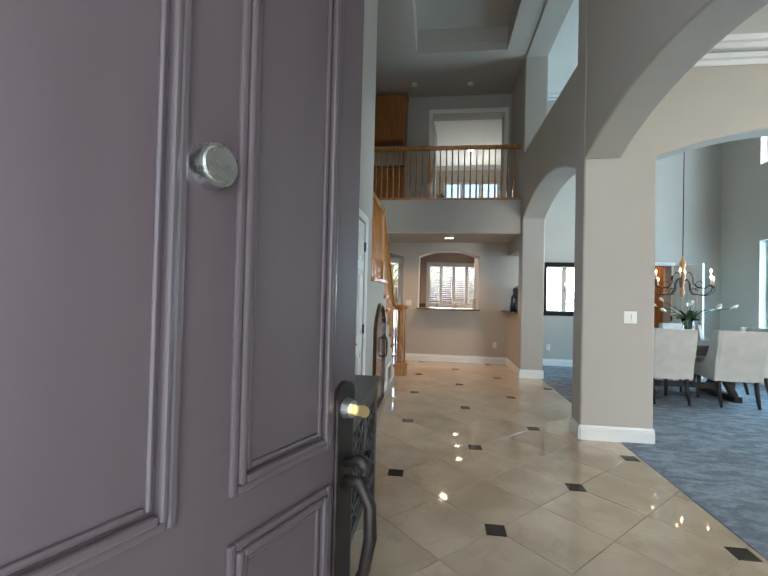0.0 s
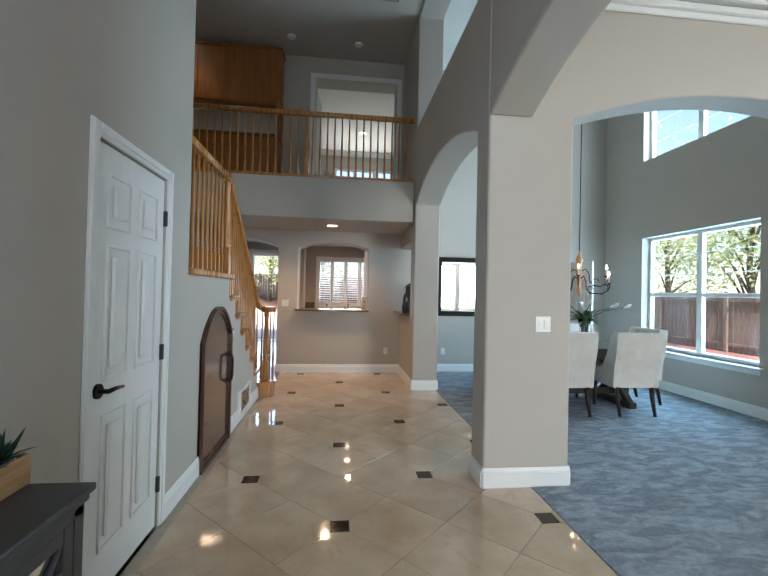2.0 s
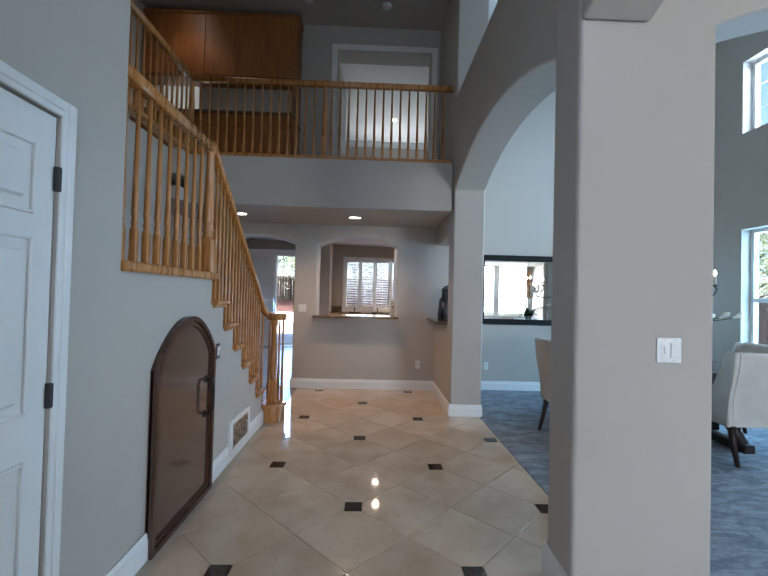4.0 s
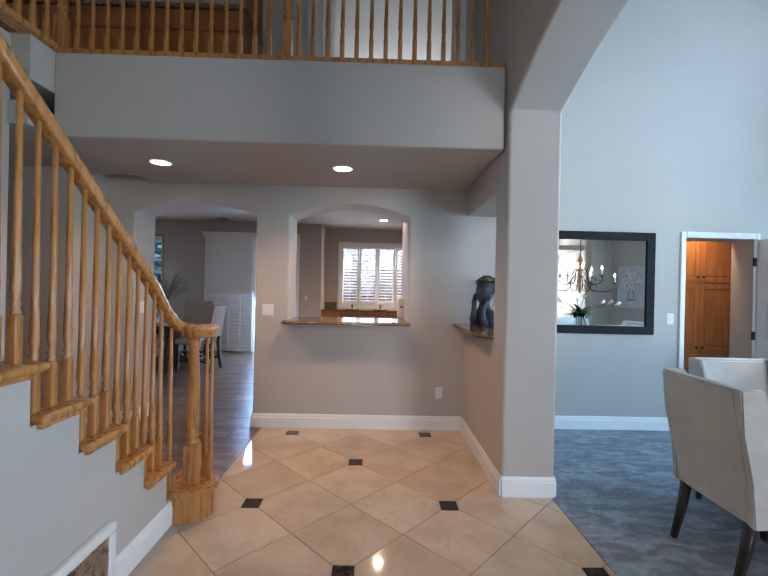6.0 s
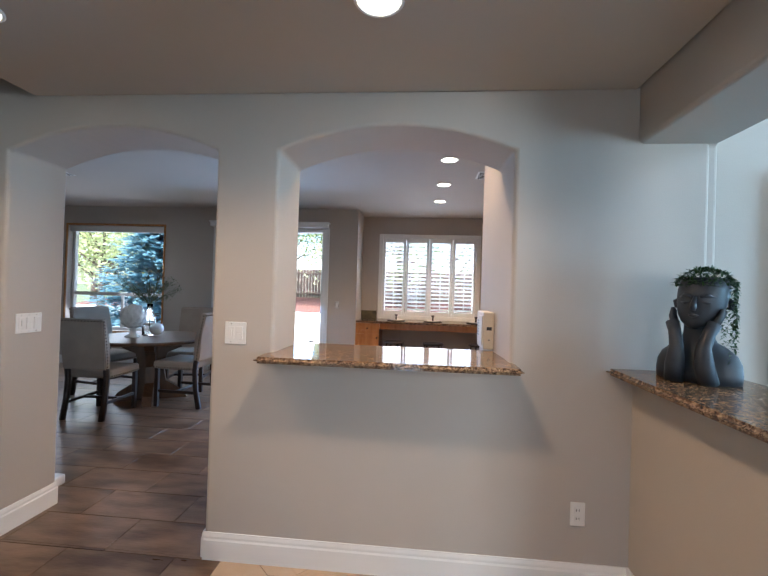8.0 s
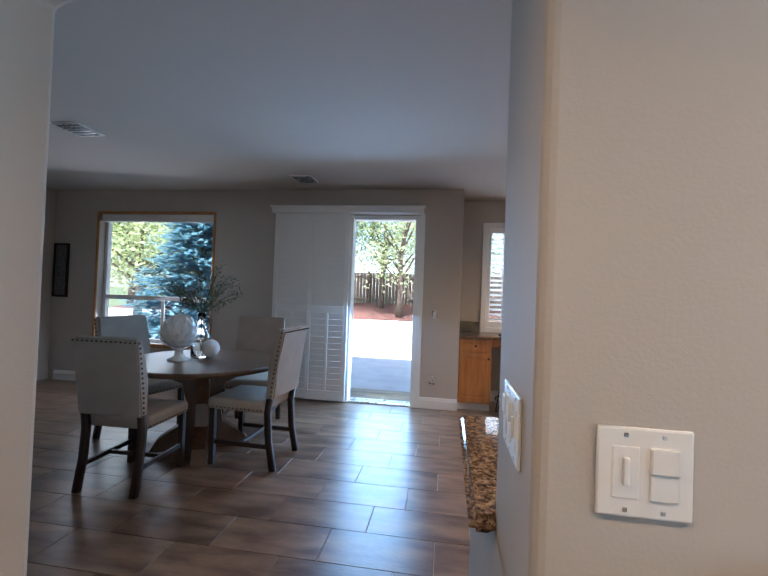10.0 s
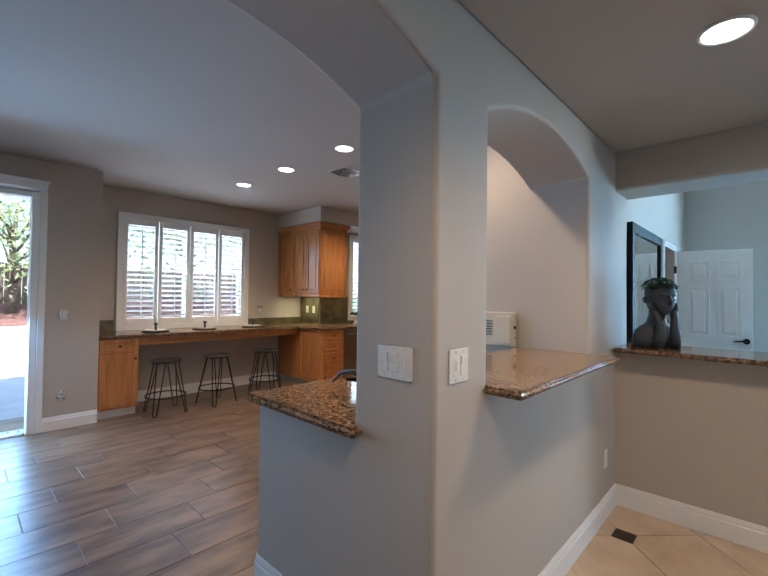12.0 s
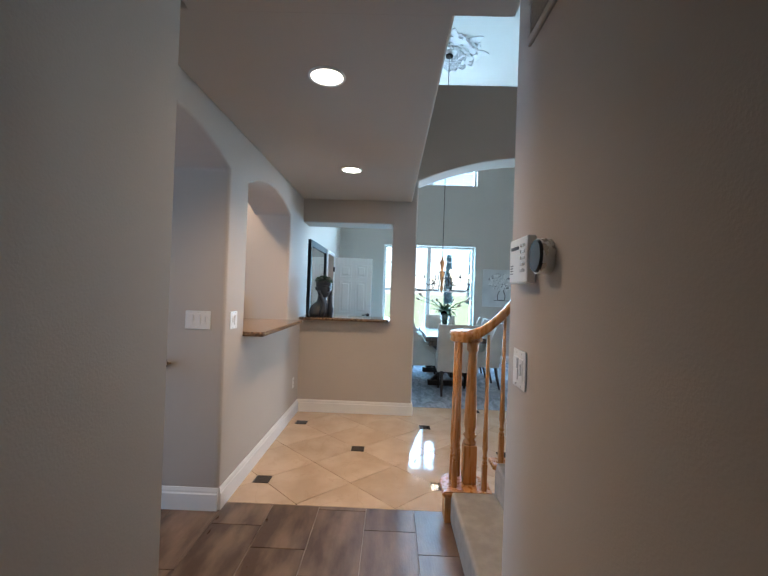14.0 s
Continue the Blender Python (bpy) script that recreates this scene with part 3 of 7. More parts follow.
def rail_bar(parent, points, name="handrail", w=0.03, h=0.036):
    """A moulded handrail swept along points."""
    sec = [(-w, -h * 0.9), (-w * 0.72, -h), (w * 0.72, -h), (w, -h * 0.9), (w * 0.8, -h * 0.2), (w, h * 0.2), (w * 0.85, h * 0.75), (w * 0.4, h), (-w * 0.4, h), (-w * 0.85, h * 0.75), (-w, h * 0.2), (-w * 0.8, -h * 0.2)]
    bm = bmesh.new()
    pts = [Vector(p) for p in points]
    rings = []
    for i, p in enumerate(pts):
        d = (pts[min(len(pts) - 1, i + 1)] - pts[max(0, i - 1)])
        flat = Vector((d.x, d.y, 0)).normalized()
        side = flat.cross(Vector((0, 0, 1)))
        rings.append([bm.verts.new(p + side * u + Vector((0, 0, 1)) * v) for u, v in sec])
    for p, q in zip(rings, rings[1:]):
        for k in range(len(sec)):
            bm.faces.new((p[k], p[(k + 1) % len(sec)], q[(k + 1) % len(sec)], q[k])).smooth = True
    bm.faces.new(rings[0])
    bm.faces.new(rings[-1][::-1])
    return part(name, bm, OAK, parent)


RAILX = -0.765


def rail_z(y):
    return 2.47 - (y - 5.09) * 0.80


curve = [(RAILX, y, rail_z(y)) for y in (5.09, 5.4, 5.8, 6.1, 6.32)]
curve += [(RAILX + 0.002, 6.42, 1.395), (RAILX + 0.006, 6.50, 1.30), (RAILX + 0.012, 6.57, 1.23), (RAILX + 0.03, 6.63, 1.18), (RAILX + 0.06, 6.68, 1.155), (-0.67, 6.70, 1.15)]
rail_bar(stairs, curve)
# volute cap over the newel
bm = bmesh.new()
turned(bm, [(0.095, 0), (0.107, 0.008), (0.10, 0.03), (0.112, 0.047), (0.103, 0.066), (0.07, 0.073)], 28, -0.63, 6.70, 1.108)
part("volute", bm, OAK, stairs, "round honey oak volute cap")
newel(stairs, -0.645, 6.66, RISE + 0.006, 0.912, 0.042)
rail_bar(stairs, [(RAILX, 4.0, 2.445), (RAILX, 4.4, 2.445), (RAILX, 5.09, 2.445)])
newel(stairs, RAILX, 5.07, RISE * 8, 0.93, 0.04)
for k in range(2, 8):
    y = tread_edge(k)
    for d in (0.04, 0.04 + RUN / 3, 0.04 + RUN * 2 / 3):
        h = rail_z(y - d) - RISE * k - 0.02
        baluster(baluster_mesh(h), RAILX, y - d, RISE * k - 0.002, stairs)
shared = baluster_mesh(2.42 - RISE * 8)
for q in range(9):
    baluster(shared, RAILX, 4.06 + 0.108 * q, RISE * 8, stairs)
baluster(baluster_mesh(0.97), RAILX + 0.012, 6.585, RISE + 0.004, stairs)
for x, y in ((-0.56, 6.72), (-0.61, 6.765), (-0.72, 6.765)):
    baluster(baluster_mesh(0.92), x, y, RISE + 0.004, stairs)

# upper hall railing
gallery = thing("gallery_railing", "honey oak railing with turned balusters along the upper hall", "railing")
bm = bmesh.new()
box(bm, -1.85, 7.02, H2 - 0.01, 1.37, 7.17, H2 + 0.035, 0.01)
box(bm, -1.85, 7.035, H2 - 0.045, 1.37, 7.05, H2 - 0.008, 0.006)
part("shoe_rail", bm, OAK, gallery)
bm = bmesh.new()
box(bm, -1.89, 5.6, H2 - 0.01, -1.77, 7.04, H2 + 0.035, 0.01)
part("shoe_rail", bm, OAK, gallery)
rail_bar(gallery, [(-1.82, 7.09, 3.99), (0, 7.09, 3.99), (1.37, 7.09, 3.99)])
rail_bar(gallery, [(-1.83, 5.6, 3.99), (-1.83, 6.4, 3.99), (-1.83, 7.09, 3.99)])
newel(gallery, -1.83, 7.09, H2 + 0.03, 0.95, 0.04)
newel(gallery, -0.21, 7.09, H2 + 0.03, 0.95, 0.034)
shared = baluster_mesh(0.92)
for q in range(29):
    x = -1.72 + 0.106 * q
    if abs(x + 0.21) > 0.05:
        baluster(shared, x, 7.09, H2 + 0.03, gallery)
for q in range(11):
    baluster(shared, -1.83, 6.95 - 0.112 * q, H2 + 0.03, gallery)


# ---- windows and doors ----
def casing(bm, axis, w, u0, u1, z0, z1, side, width=0.062, sill=False):
    """A mitred door or window casing on the wall face w; side: the way that the face looks."""
    for a, b, c, d in ((u0 - width, u0, z0, z1 + width), (u1, u1 + width, z0, z1 + width), (u0, u1, z1, z1 + width)) + (((u0 - width, u1 + width, z0 - 0.05, z0),) if sill else ()):
        for lo, hi, t in ((0.0, 1.0, 0.011), (0.35, 0.92, 0.018)):
            if a < u0 - 1e-6 and b <= u0 + 1e-6:
                e, f = b - width * hi, b - width * lo
                g, h = c, d - (1 - hi) * width
            elif a >= u1 - 1e-6 and b > u1 + 1e-6:
                e, f = a + width * lo, a + width * hi
                g, h = c, d - (1 - hi) * width
            else:
                e, f, g, h = a, b, c + width * lo if c >= z1 - 1e-6 else c, c + width * hi if c >= z1 - 1e-6 else d
            p, q = sorted((w, w + side * t))
            if axis == "x":
                box(bm, p, e, g, q, f, h, 0.003, 1)
            else:
                box(bm, e, p, g, f, q, h, 0.003, 1)


def six_panel(w, h, t=0.035):
    """The mesh of a moulded six-panel door leaf, hinge edge at x=0, in the plane y=0."""
    bm = bmesh.new()
    box(bm, 0, 0, 0, w, t, h, 0.003, 1)
    m, g = 0.115 * w / 0.76, 0.10
    pw = (w - 2 * m - g) / 2
    for px in (m, m + pw + g):
        for z0, z1 in ((0.22, 0.80), (0.98, 1.56), (1.66, 1.88)):
            for side in (0, 1):
                y = t if side else 0
                s = 1 if side else -1
                for ins, dep in ((0.0, 0.012), (0.035, 0.017)):
                    a, b = sorted((y - s * 0.002, y + s * dep))
                    if ins == 0.0:
                        for e in ((px - 0.012, z0 - 0.012, px, z1 + 0.012), (px + pw, z0 - 0.012, px + pw + 0.012, z1 + 0.012), (px, z0 - 0.012, px + pw, z0), (px, z1, px + pw, z1 + 0.012)):
                            box(bm, e[0], a, e[1], e[2], b, e[3], 0.003, 1)
                    else:
                        box(bm, px + ins, a, z0 + ins, px + pw - ins, b, z1 - ins, 0.008, 1)
    return bm


def lever(parent, x, y, z, side, way=1):
    """A bronze rosette and lever on a door leaf."""
    bm = bmesh.new()
    rod(bm, (x, y, z), (x, y + side * 0.012, z), 0.033, n=20)
    rod(bm, (x, y, z), (x, y + side * 0.05, z), 0.011)
    tube(bm, [(x, y + side * 0.05, z), (x + way * 0.04, y + side * 0.055, z + 0.004), (x + way * 0.12, y + side * 0.05, z - 0.004)], [0.011, 0.010, 0.007], 8)
    return part("door_handle", bm, BRONZE, parent, "dark bronze lever handle")


def hinges(parent, x, y, zs, axis="x"):
    for z in zs:
        bm = bmesh.new()
        box(bm, x - 0.010, y - 0.016, z - 0.045, x + 0.012, y + 0.016, z + 0.045, 0.003, 1)
        part("hinge", bm, BLACK, parent)


closet = tagged(thing("door_1", "closed white six-panel closet door in a white casing", "door"), kind="structure")
bm = bmesh.new()
casing(bm, "x", -0.72, 2.925, 3.615, 0, 2.03, 1)
part("door_casing", bm, TRIM, closet)
ob = part("door_leaf", six_panel(0.68, 2.015), DOORW, closet)
ob.matrix_basis = pose(-0.73, 2.93, 0.008, 0, 0, 90)
lever(ob, 0.06, 0.0, 0.93, -1, 1)
hinges(closet, -0.722, 3.617, (0.25, 1.02, 1.80))

pantry = tagged(thing("door_2", "open white six-panel pantry door in a white casing", "door"), kind="structure")
bm = bmesh.new()
casing(bm, "y", 8.33, 3.73, 4.46, 0, 2.04, -1)
part("door_casing", bm, TRIM, pantry)
ob = part("door_leaf", six_panel(0.715, 2.02), DOORW, pantry)
ob.matrix_basis = pose(4.48, 8.30, 0.012, 0, 0, -82)
lever(ob, 0.655, 0.0, 0.93, -1, -1)
lever(ob, 0.655, 0.035, 0.93, 1, -1)
hinges(pantry, 4.465, 8.32, (0.25, 1.02, 1.80))

bedroom = tagged(thing("door_3", "white casing of the wide bedroom doorway", "door"), kind="structure")
bm = bmesh.new()
casing(bm, "y", 8.25, -0.19, 1.25, H2, 5.13, -1, 0.085)
part("door_casing", bm, TRIM, bedroom)
ob = part("door_leaf", six_panel(0.70, 2.03), DOORW, bedroom)
ob.matrix_basis = pose(-0.17, 8.62, H2 + 0.012, 0, 0, 86)


def sash_window(name, axis, w, lo, u0, u1, z0, z1, columns, meeting=None, bars=(), label="", fr=0.05, mat=None):
    """A window with frame, mullions, sashes and panes; w: the plane of the glass."""
    win = tagged(thing(name, label, "window"), kind="structure")
    mat = mat or TRIM

    def bar(bm, a, b, c, d, t):
        if axis == "x":
            box(bm, w - t, a, c, w + t, b, d, 0.004, 1)
        else:
            box(bm, a, w - t, c, b, w + t, d, 0.004, 1)
    bm = bmesh.new()
    bar(bm, u0, u0 + fr, z0, z1, 0.035)
    bar(bm, u1 - fr, u1, z0, z1, 0.035)
    bar(bm, u0 + fr, u1 - fr, z0, z0 + fr, 0.035)
    bar(bm, u0 + fr, u1 - fr, z1 - fr, z1, 0.035)
    step = (u1 - u0) / columns
    for c in range(1, columns):
        bar(bm, u0 + step * c - 0.045, u0 + step * c + 0.045, z0 + fr, z1 - fr, 0.034)
    part("window_frame", bm, mat, win)
    for c in range(columns):
        a = u0 + step * c + (fr if c == 0 else 0.045)
        b = u0 + step * (c + 1) - (fr if c == columns - 1 else 0.045)
        if meeting:
            bm = bmesh.new()
            bar(bm, a, b, meeting - 0.03, meeting + 0.03, 0.03)
            part("meeting_rail", bm, mat, win)
        for z in bars:
            bm = bmesh.new()
            bar(bm, a, b, z - 0.007, z + 0.007, 0.006)
            part("glazing_bar", bm, mat, win)
        bm = bmesh.new()
        bar(bm, a, b, z0 + fr, z1 - fr, 0.003)
        pane = part("pane", bm, GLASS, win)
        pane.visible_shadow = False
    return win


sash_window("window_1", "x", 5.49, 5.33, 5.46, 7.385, 0.6, 2.41, 2, 1.47, (1.78, 2.09), "white double-hung dining room window")
sash_window("window_2", "x", 5.49, 5.33, 5.46, 7.385, 3.70, 4.66, 2, None, (4.01, 4.33), "high white transom window of the dining room")
bm = bmesh.new()
box(bm, 5.265, 5.40, 0.57, 5.49, 7.445, 0.6, 0.008)
box(bm, 5.315, 5.43, 0.51, 5.33, 7.415, 0.57, 0.004)
structure("window_sill", bm, TRIM, "white window sill", "sill")
sash_window("window_3", "y", 12.98, 12.84, -5.86, -4.08, 0.60, 2.43, 1, 1.235, (), "breakfast room window with a low sliding sash")
bm = bmesh.new()
casing(bm, "y", 12.84, -5.86, -4.08, 0.60, 2.43, -1, 0.035, True)
structure("trim", bm, OAK, "oak edging round the breakfast room window", "trim")

blind = thing("roller_blind", "white rolled-up blind at the top of the breakfast room window", "blind")
bm = bmesh.new()
box(bm, -5.85, 12.855, 2.32, -4.09, 12.91, 2.428, 0.012)
part("valance", bm, TRIM, blind)
sash = tagged(thing("window_sash", "low white sliding sash in the breakfast room window", "window"), kind="structure")
bm = bmesh.new()
box(bm, -4.89, 12.938, 0.65, -4.84, 12.944, 1.205, 0.002, 1)
box(bm, -4.89, 12.92, 0.65, -4.84, 12.938, 1.205, 0.003, 1)
part("sash_frame", bm, TRIM, sash)

# sliding door: frame, fixed track board and the louvred sliding panel
slider = tagged(thing("door_4", "open glass sliding door in a white frame", "door"), kind="structure")
bm = bmesh.new()
box(bm, -2.16, 12.82, 0, -2.10, 13.00, 2.43, 0.004, 1)
box(bm, -1.29, 12.82, 0, -1.23, 13.00, 2.43, 0.004, 1)
box(bm, -2.10, 12.86, 2.38, -1.29, 13.00, 2.43, 0.004, 1)
box(bm, -1.23, 12.815, 0, -1.17, 12.835, 2.45, 0.004, 1)
part("door_frame", bm, TRIM, slider)
bm = bmesh.new()
box(bm, -2.10, 12.84, -0.004, -1.29, 13.04, 0.02, 0.004, 1)
part("threshold", bm, STEEL, slider, "grey aluminium threshold track")
bm = bmesh.new()
box(bm, -2.155, 12.785, 0.90, -2.13, 12.82, 1.14, 0.006)
part("door_handle", bm, BLACK, slider, "black pull handle")
shutter = tagged(thing("door_shutter", "white louvred sliding shutter panels beside the garden door", "shutter"), kind="structure")
bm = bmesh.new()
box(bm, -3.18, 12.70, 2.44, -1.185, 12.835, 2.515, 0.006)
box(bm, -3.20, 12.69, 2.51, -1.165, 12.835, 2.53, 0.004)
part("track_board", bm, TRIM, shutter)
for x0, x1, w in ((-3.15, -2.60, 12.77), (-2.66, -2.12, 12.735)):
    bm = bmesh.new()
    box(bm, x0, w, 0.03, x0 + 0.055, w + 0.03, 2.44, 0.003, 1)
    box(bm, x1 - 0.055, w, 0.03, x1, w + 0.03, 2.44, 0.003, 1)
    for z0, z1 in ((0.03, 0.15), (1.145, 1.235), (2.34, 2.44)):
        box(bm, x0 + 0.055, w, z0, x1 - 0.055, w + 0.03, z1, 0.003, 1)
    box(bm, x0 + (x1 - x0) * 0.5 - 0.02, w + 0.002, 0.15, x0 + (x1 - x0) * 0.5 + 0.02, w + 0.028, 1.145, 0.003, 1)
    pan = part("shutter_frame", bm, TRIM, shutter)
    for z0, z1 in ((0.15, 1.145), (1.235, 2.34)):
        n = int((z1 - z0) / 0.074)
        for q in range(n):
            z = z0 + (q + 0.5) * (z1 - z0) / n
            bm = bmesh.new()
            box(bm, x0 + 0.055, -0.004, -0.040, x1 - 0.055, 0.004, 0.040, 0.003, 1)
            ob = part("slat", bm, TRIM, pan)
            ob.matrix_basis = pose(0, w + 0.014, z, 9, 0, 0)


def plantation(name, axis, w, u0, u1, z0, z1, panels, side, label):
    """Plantation shutters: outer frame, hinged panels with louvres tilted open and a tilt rod."""
    top = tagged(thing(name, label, "shutter"), kind="structure")
    e = Vector((0, side, 0)) if axis == "y" else Vector((side, 0, 0))

    def bar(bm, a, b, c, d, n0, n1, r=0.004):
        p, q = sorted((w + side * n0, w + side * n1))
        if axis == "y":
            box(bm, a, p, c, b, q, d, r, 1)
        else:
            box(bm, p, a, c, q, b, d, r, 1)
    bm = bmesh.new()
    for a, b, c, d in ((u0 - 0.07, u0, z0 - 0.07, z1 + 0.07), (u1, u1 + 0.07, z0 - 0.07, z1 + 0.07), (u0, u1, z1, z1 + 0.07), (u0, u1, z0 - 0.07, z0)):
        bar(bm, a, b, c, d, 0.0, 0.045)
    part("shutter_frame", bm, TRIM, top)
    step = (u1 - u0) / panels
    for p in range(panels):
        a, b = u0 + p * step + 0.004, u0 + (p + 1) * step - 0.004
        bm = bmesh.new()
        for q in ((a, a + 0.045, z0, z1), (b - 0.045, b, z0, z1), (a + 0.045, b - 0.045, z0, z0 + 0.08), (a + 0.045, b - 0.045, z1 - 0.08, z1)):
            bar(bm, *q, -0.002, 0.028)
        pan = part("shutter_panel", bm, TRIM, top)
        n = int((z1 - z0 - 0.16) / 0.066)
        for k in range(n):
            z = z0 + 0.08 + (k + 0.5) * (z1 - z0 - 0.16) / n
            bm = bmesh.new()
            box(bm, a + 0.045 if axis == "y" else -0.032, -0.032 if axis == "y" else a + 0.045, -0.004, b - 0.045 if axis == "y" else 0.032, 0.032 if axis == "y" else b - 0.045, 0.004, 0.003, 1)
            ob = part("slat", bm, TRIM, pan)
            tilt = 24 * side
            ob.matrix_basis = pose(0, w + side * 0.013, z, tilt, 0, 0) if axis == "y" else pose(w + side * 0.013, 0, z, 0, -tilt, 0)
        bm = bmesh.new()
        bar(bm, (a + b) / 2 - 0.006, (a + b) / 2 + 0.006, z0 + 0.12, z1 - 0.12, 0.045, 0.055, 0.002)
        part("tilt_rod", bm, TRIM, pan)


plantation("window_shutters", "y", 13.49, -0.33, 1.325, 1.01, 2.39, 4, -1, "white plantation shutters with open louvres")
sash_window("window_4", "y", 13.59, 13.49, -0.335, 1.33, 1.0, 2.40, 2, None, (), "kitchen window behind the shutters")
plantation("window_shutters", "y", 12.95, 3.10, 4.34, 1.05, 2.46, 4, -1, "white plantation shutters over the sink")
sash_window("window_5", "y", 13.05, 12.95, 3.10, 4.34, 1.05, 2.46, 2, None, (), "kitchen sink window behind the shutters")
sash_window("window_7", "y", -2.2, -2.1, 4.2, 6.88, 0.68, 3.3, 2, None, (), "wide white living room window")
bm = bmesh.new()
box(bm, 5.43, -2.24, 0.68, 5.65, -2.12, 3.3, 0.006)
structure("window_mullion", bm, TRIM, "broad white mullion of the living room window", "mullion")
for x0, x1 in ((4.2, 5.43), (5.65, 6.88)):
    bm = bmesh.new()
    box(bm, x0, -2.238, 2.70, x1, -2.122, 2.86, 0.006)
    structure("window_transom", bm, TRIM, "white transom of the living room window", "transom")
sash_window("window_6", "y", 13.03, 12.95, 0.1, 1.83, 3.6, 4.99, 3, 4.3, (), "white bedroom window")

# ---- outdoors ----
LAWN = material("lawn", (0.17, 0.20, 0.09), 0.9, other=(0.09, 0.12, 0.05), scale=6, bump=1.0, fine=90)
PATIO = material("stamped_concrete_patio", (0.78, 0.77, 0.75), 0.75, other=(0.68, 0.67, 0.65), scale=3, bump=0.5, fine=18)
MULCH = material("bark_mulch", (0.26, 0.12, 0.09), 0.95, other=(0.11, 0.05, 0.04), scale=22, bump=1.0, fine=60)
FENCEW = material("weathered_fence_wood", (0.25, 0.18, 0.15), 0.85, other=(0.16, 0.11, 0.09), scale=5, bump=0.4, fine=40, stretch=(6, 6, 0.7))
BARK = material("tree_bark", (0.16, 0.12, 0.09), 0.9, vary=0.3, scale=12, bump=0.8, fine=50)
slab("ground", -300, -300, -0.5, 300, 300, -0.13, LAWN, "green lawn", "ground")
slab("patio", -14.0, 13.04, -0.4, 3.5, 19.5, -0.05, PATIO, "sunlit concrete patio", "pavement")
bm = bmesh.new()
prism(bm, [(19.5, -0.4), (19.5, -0.05), (22.0, 0.5), (22.0, -0.4)], -14, 10, "x")
structure("gravel_bank", bm, PATIO, "pale sunlit gravel bank behind the patio", "bank")
bm = bmesh.new()
prism(bm, [(22.0, -0.4), (22.0, 0.54), (25.9, 1.0), (25.9, -0.4)], -14, 10, "x")
structure("planting_bed", bm, MULCH, "reddish bark mulch bed", "bed")
slab("planting_bed", 10.2, -4, -0.4, 11.4, 14, -0.06, MULCH, "reddish bark mulch bed along the fence", "bed")


# ---- foyer ----
BROWNP = material("plum_brown_door_paint", (0.069, 0.050, 0.051), 0.30, vary=0.05, scale=2, bump=0.03, fine=60, stretch=(5, 5, 1))
CHARC = material("charcoal_painted_wood", (0.045, 0.042, 0.042), 0.36, vary=0.12, scale=6, bump=0.04, fine=80)
PINE = material("rustic_pine", (0.52, 0.30, 0.12), 0.6, other=(0.33, 0.16, 0.055), scale=4, bump=0.15, fine=50, stretch=(9, 1, 9))
LEAF = material("dark_green_succulent", (0.018, 0.075, 0.045), 0.45, other=(0.008, 0.035, 0.022), scale=30, bump=0.05)
STONES = material("white_pebbles", (0.62, 0.64, 0.62), 0.7, vary=0.2, scale=60, bump=0.2)
WICKER = material("bronze_woven_frame", (0.055, 0.043, 0.033), 0.5, vary=0.25, scale=25, bump=0.2)
WALNUT = material("dark_walnut_door", (0.07, 0.028, 0.016), 0.2, other=(0.04, 0.015, 0.009), scale=4, bump=0.03, fine=50, stretch=(6, 6, 0.7), coat=0.5)
BRASS = material("brass", (0.75, 0.52, 0.22), 0.3, 1.0, vary=0.1, bump=0)

# entrance door, swung open
entrance = tagged(thing("door_5", "open plum-brown panelled entrance door with dark iron handle", "door"), kind="structure")
entrance.matrix_world = pose(-0.587, -0.072, 0.0, 0, 0, 66.4)
W, HD, T = 0.918, 2.44, 0.045
bm = bmesh.new()
box(bm, 0, 0, 0.01, W, T, HD, 0.003, 1)
leaf = part("door_leaf", bm, BROWNP, entrance)
for x0, x1, z0, z1 in ((0.105, 0.46, 1.01, 2.3), (0.552, 0.824, 1.01, 2.3), (0.105, 0.46, 0.2, 0.93), (0.552, 0.824, 0.2, 0.93)):
    if z1 - z0 < 0.1:
        continue
    for e, d, inn in ((0.0, 0.010, 0.016), (0.016, 0.015, 0.014), (0.034, 0.006, 0.012)):
        bm = bmesh.new()
        a0, a1, b0, b1 = x0 + e, x1 - e, z0 + e, z1 - e
        for q in ((a0, b0, a0 + inn, b1), (a1 - inn, b0, a1, b1), (a0 + inn, b0, a1 - inn, b0 + inn), (a0 + inn, b1 - inn, a1 - inn, b1)):
            box(bm, q[0], -d, q[1], q[2], 0.002, q[3], 0.005, 2)
        part("panel_moulding", bm, BROWNP, leaf)
bm = bmesh.new()
lx = 0.868
box(bm, lx - 0.032, -0.012, 0.65, lx + 0.032, 0.0, 1.12, 0.006)
rod(bm, (lx, -0.012, 1.12), (lx, 0.0, 1.12), 0.032, n=24)
part("escutcheon", bm, IRON, entrance, "tall dark iron handle plate")
bm = bmesh.new()
rod(bm, (lx, -0.012, 1.09), (lx, -0.03, 1.09), 0.024, 0.02, 20)
part("lock_cylinder", bm, STEEL, entrance)
bm = bmesh.new()
box(bm, lx - 0.001, -0.062, 1.078, lx + 0.002, -0.03, 1.102, 0.003)
rod(bm, (lx - 0.0015, -0.06, 1.09), (lx + 0.0025, -0.06, 1.09), 0.014, n=16)
part("key", bm, BRASS, entrance, "brass key in the lock")
bm = bmesh.new()
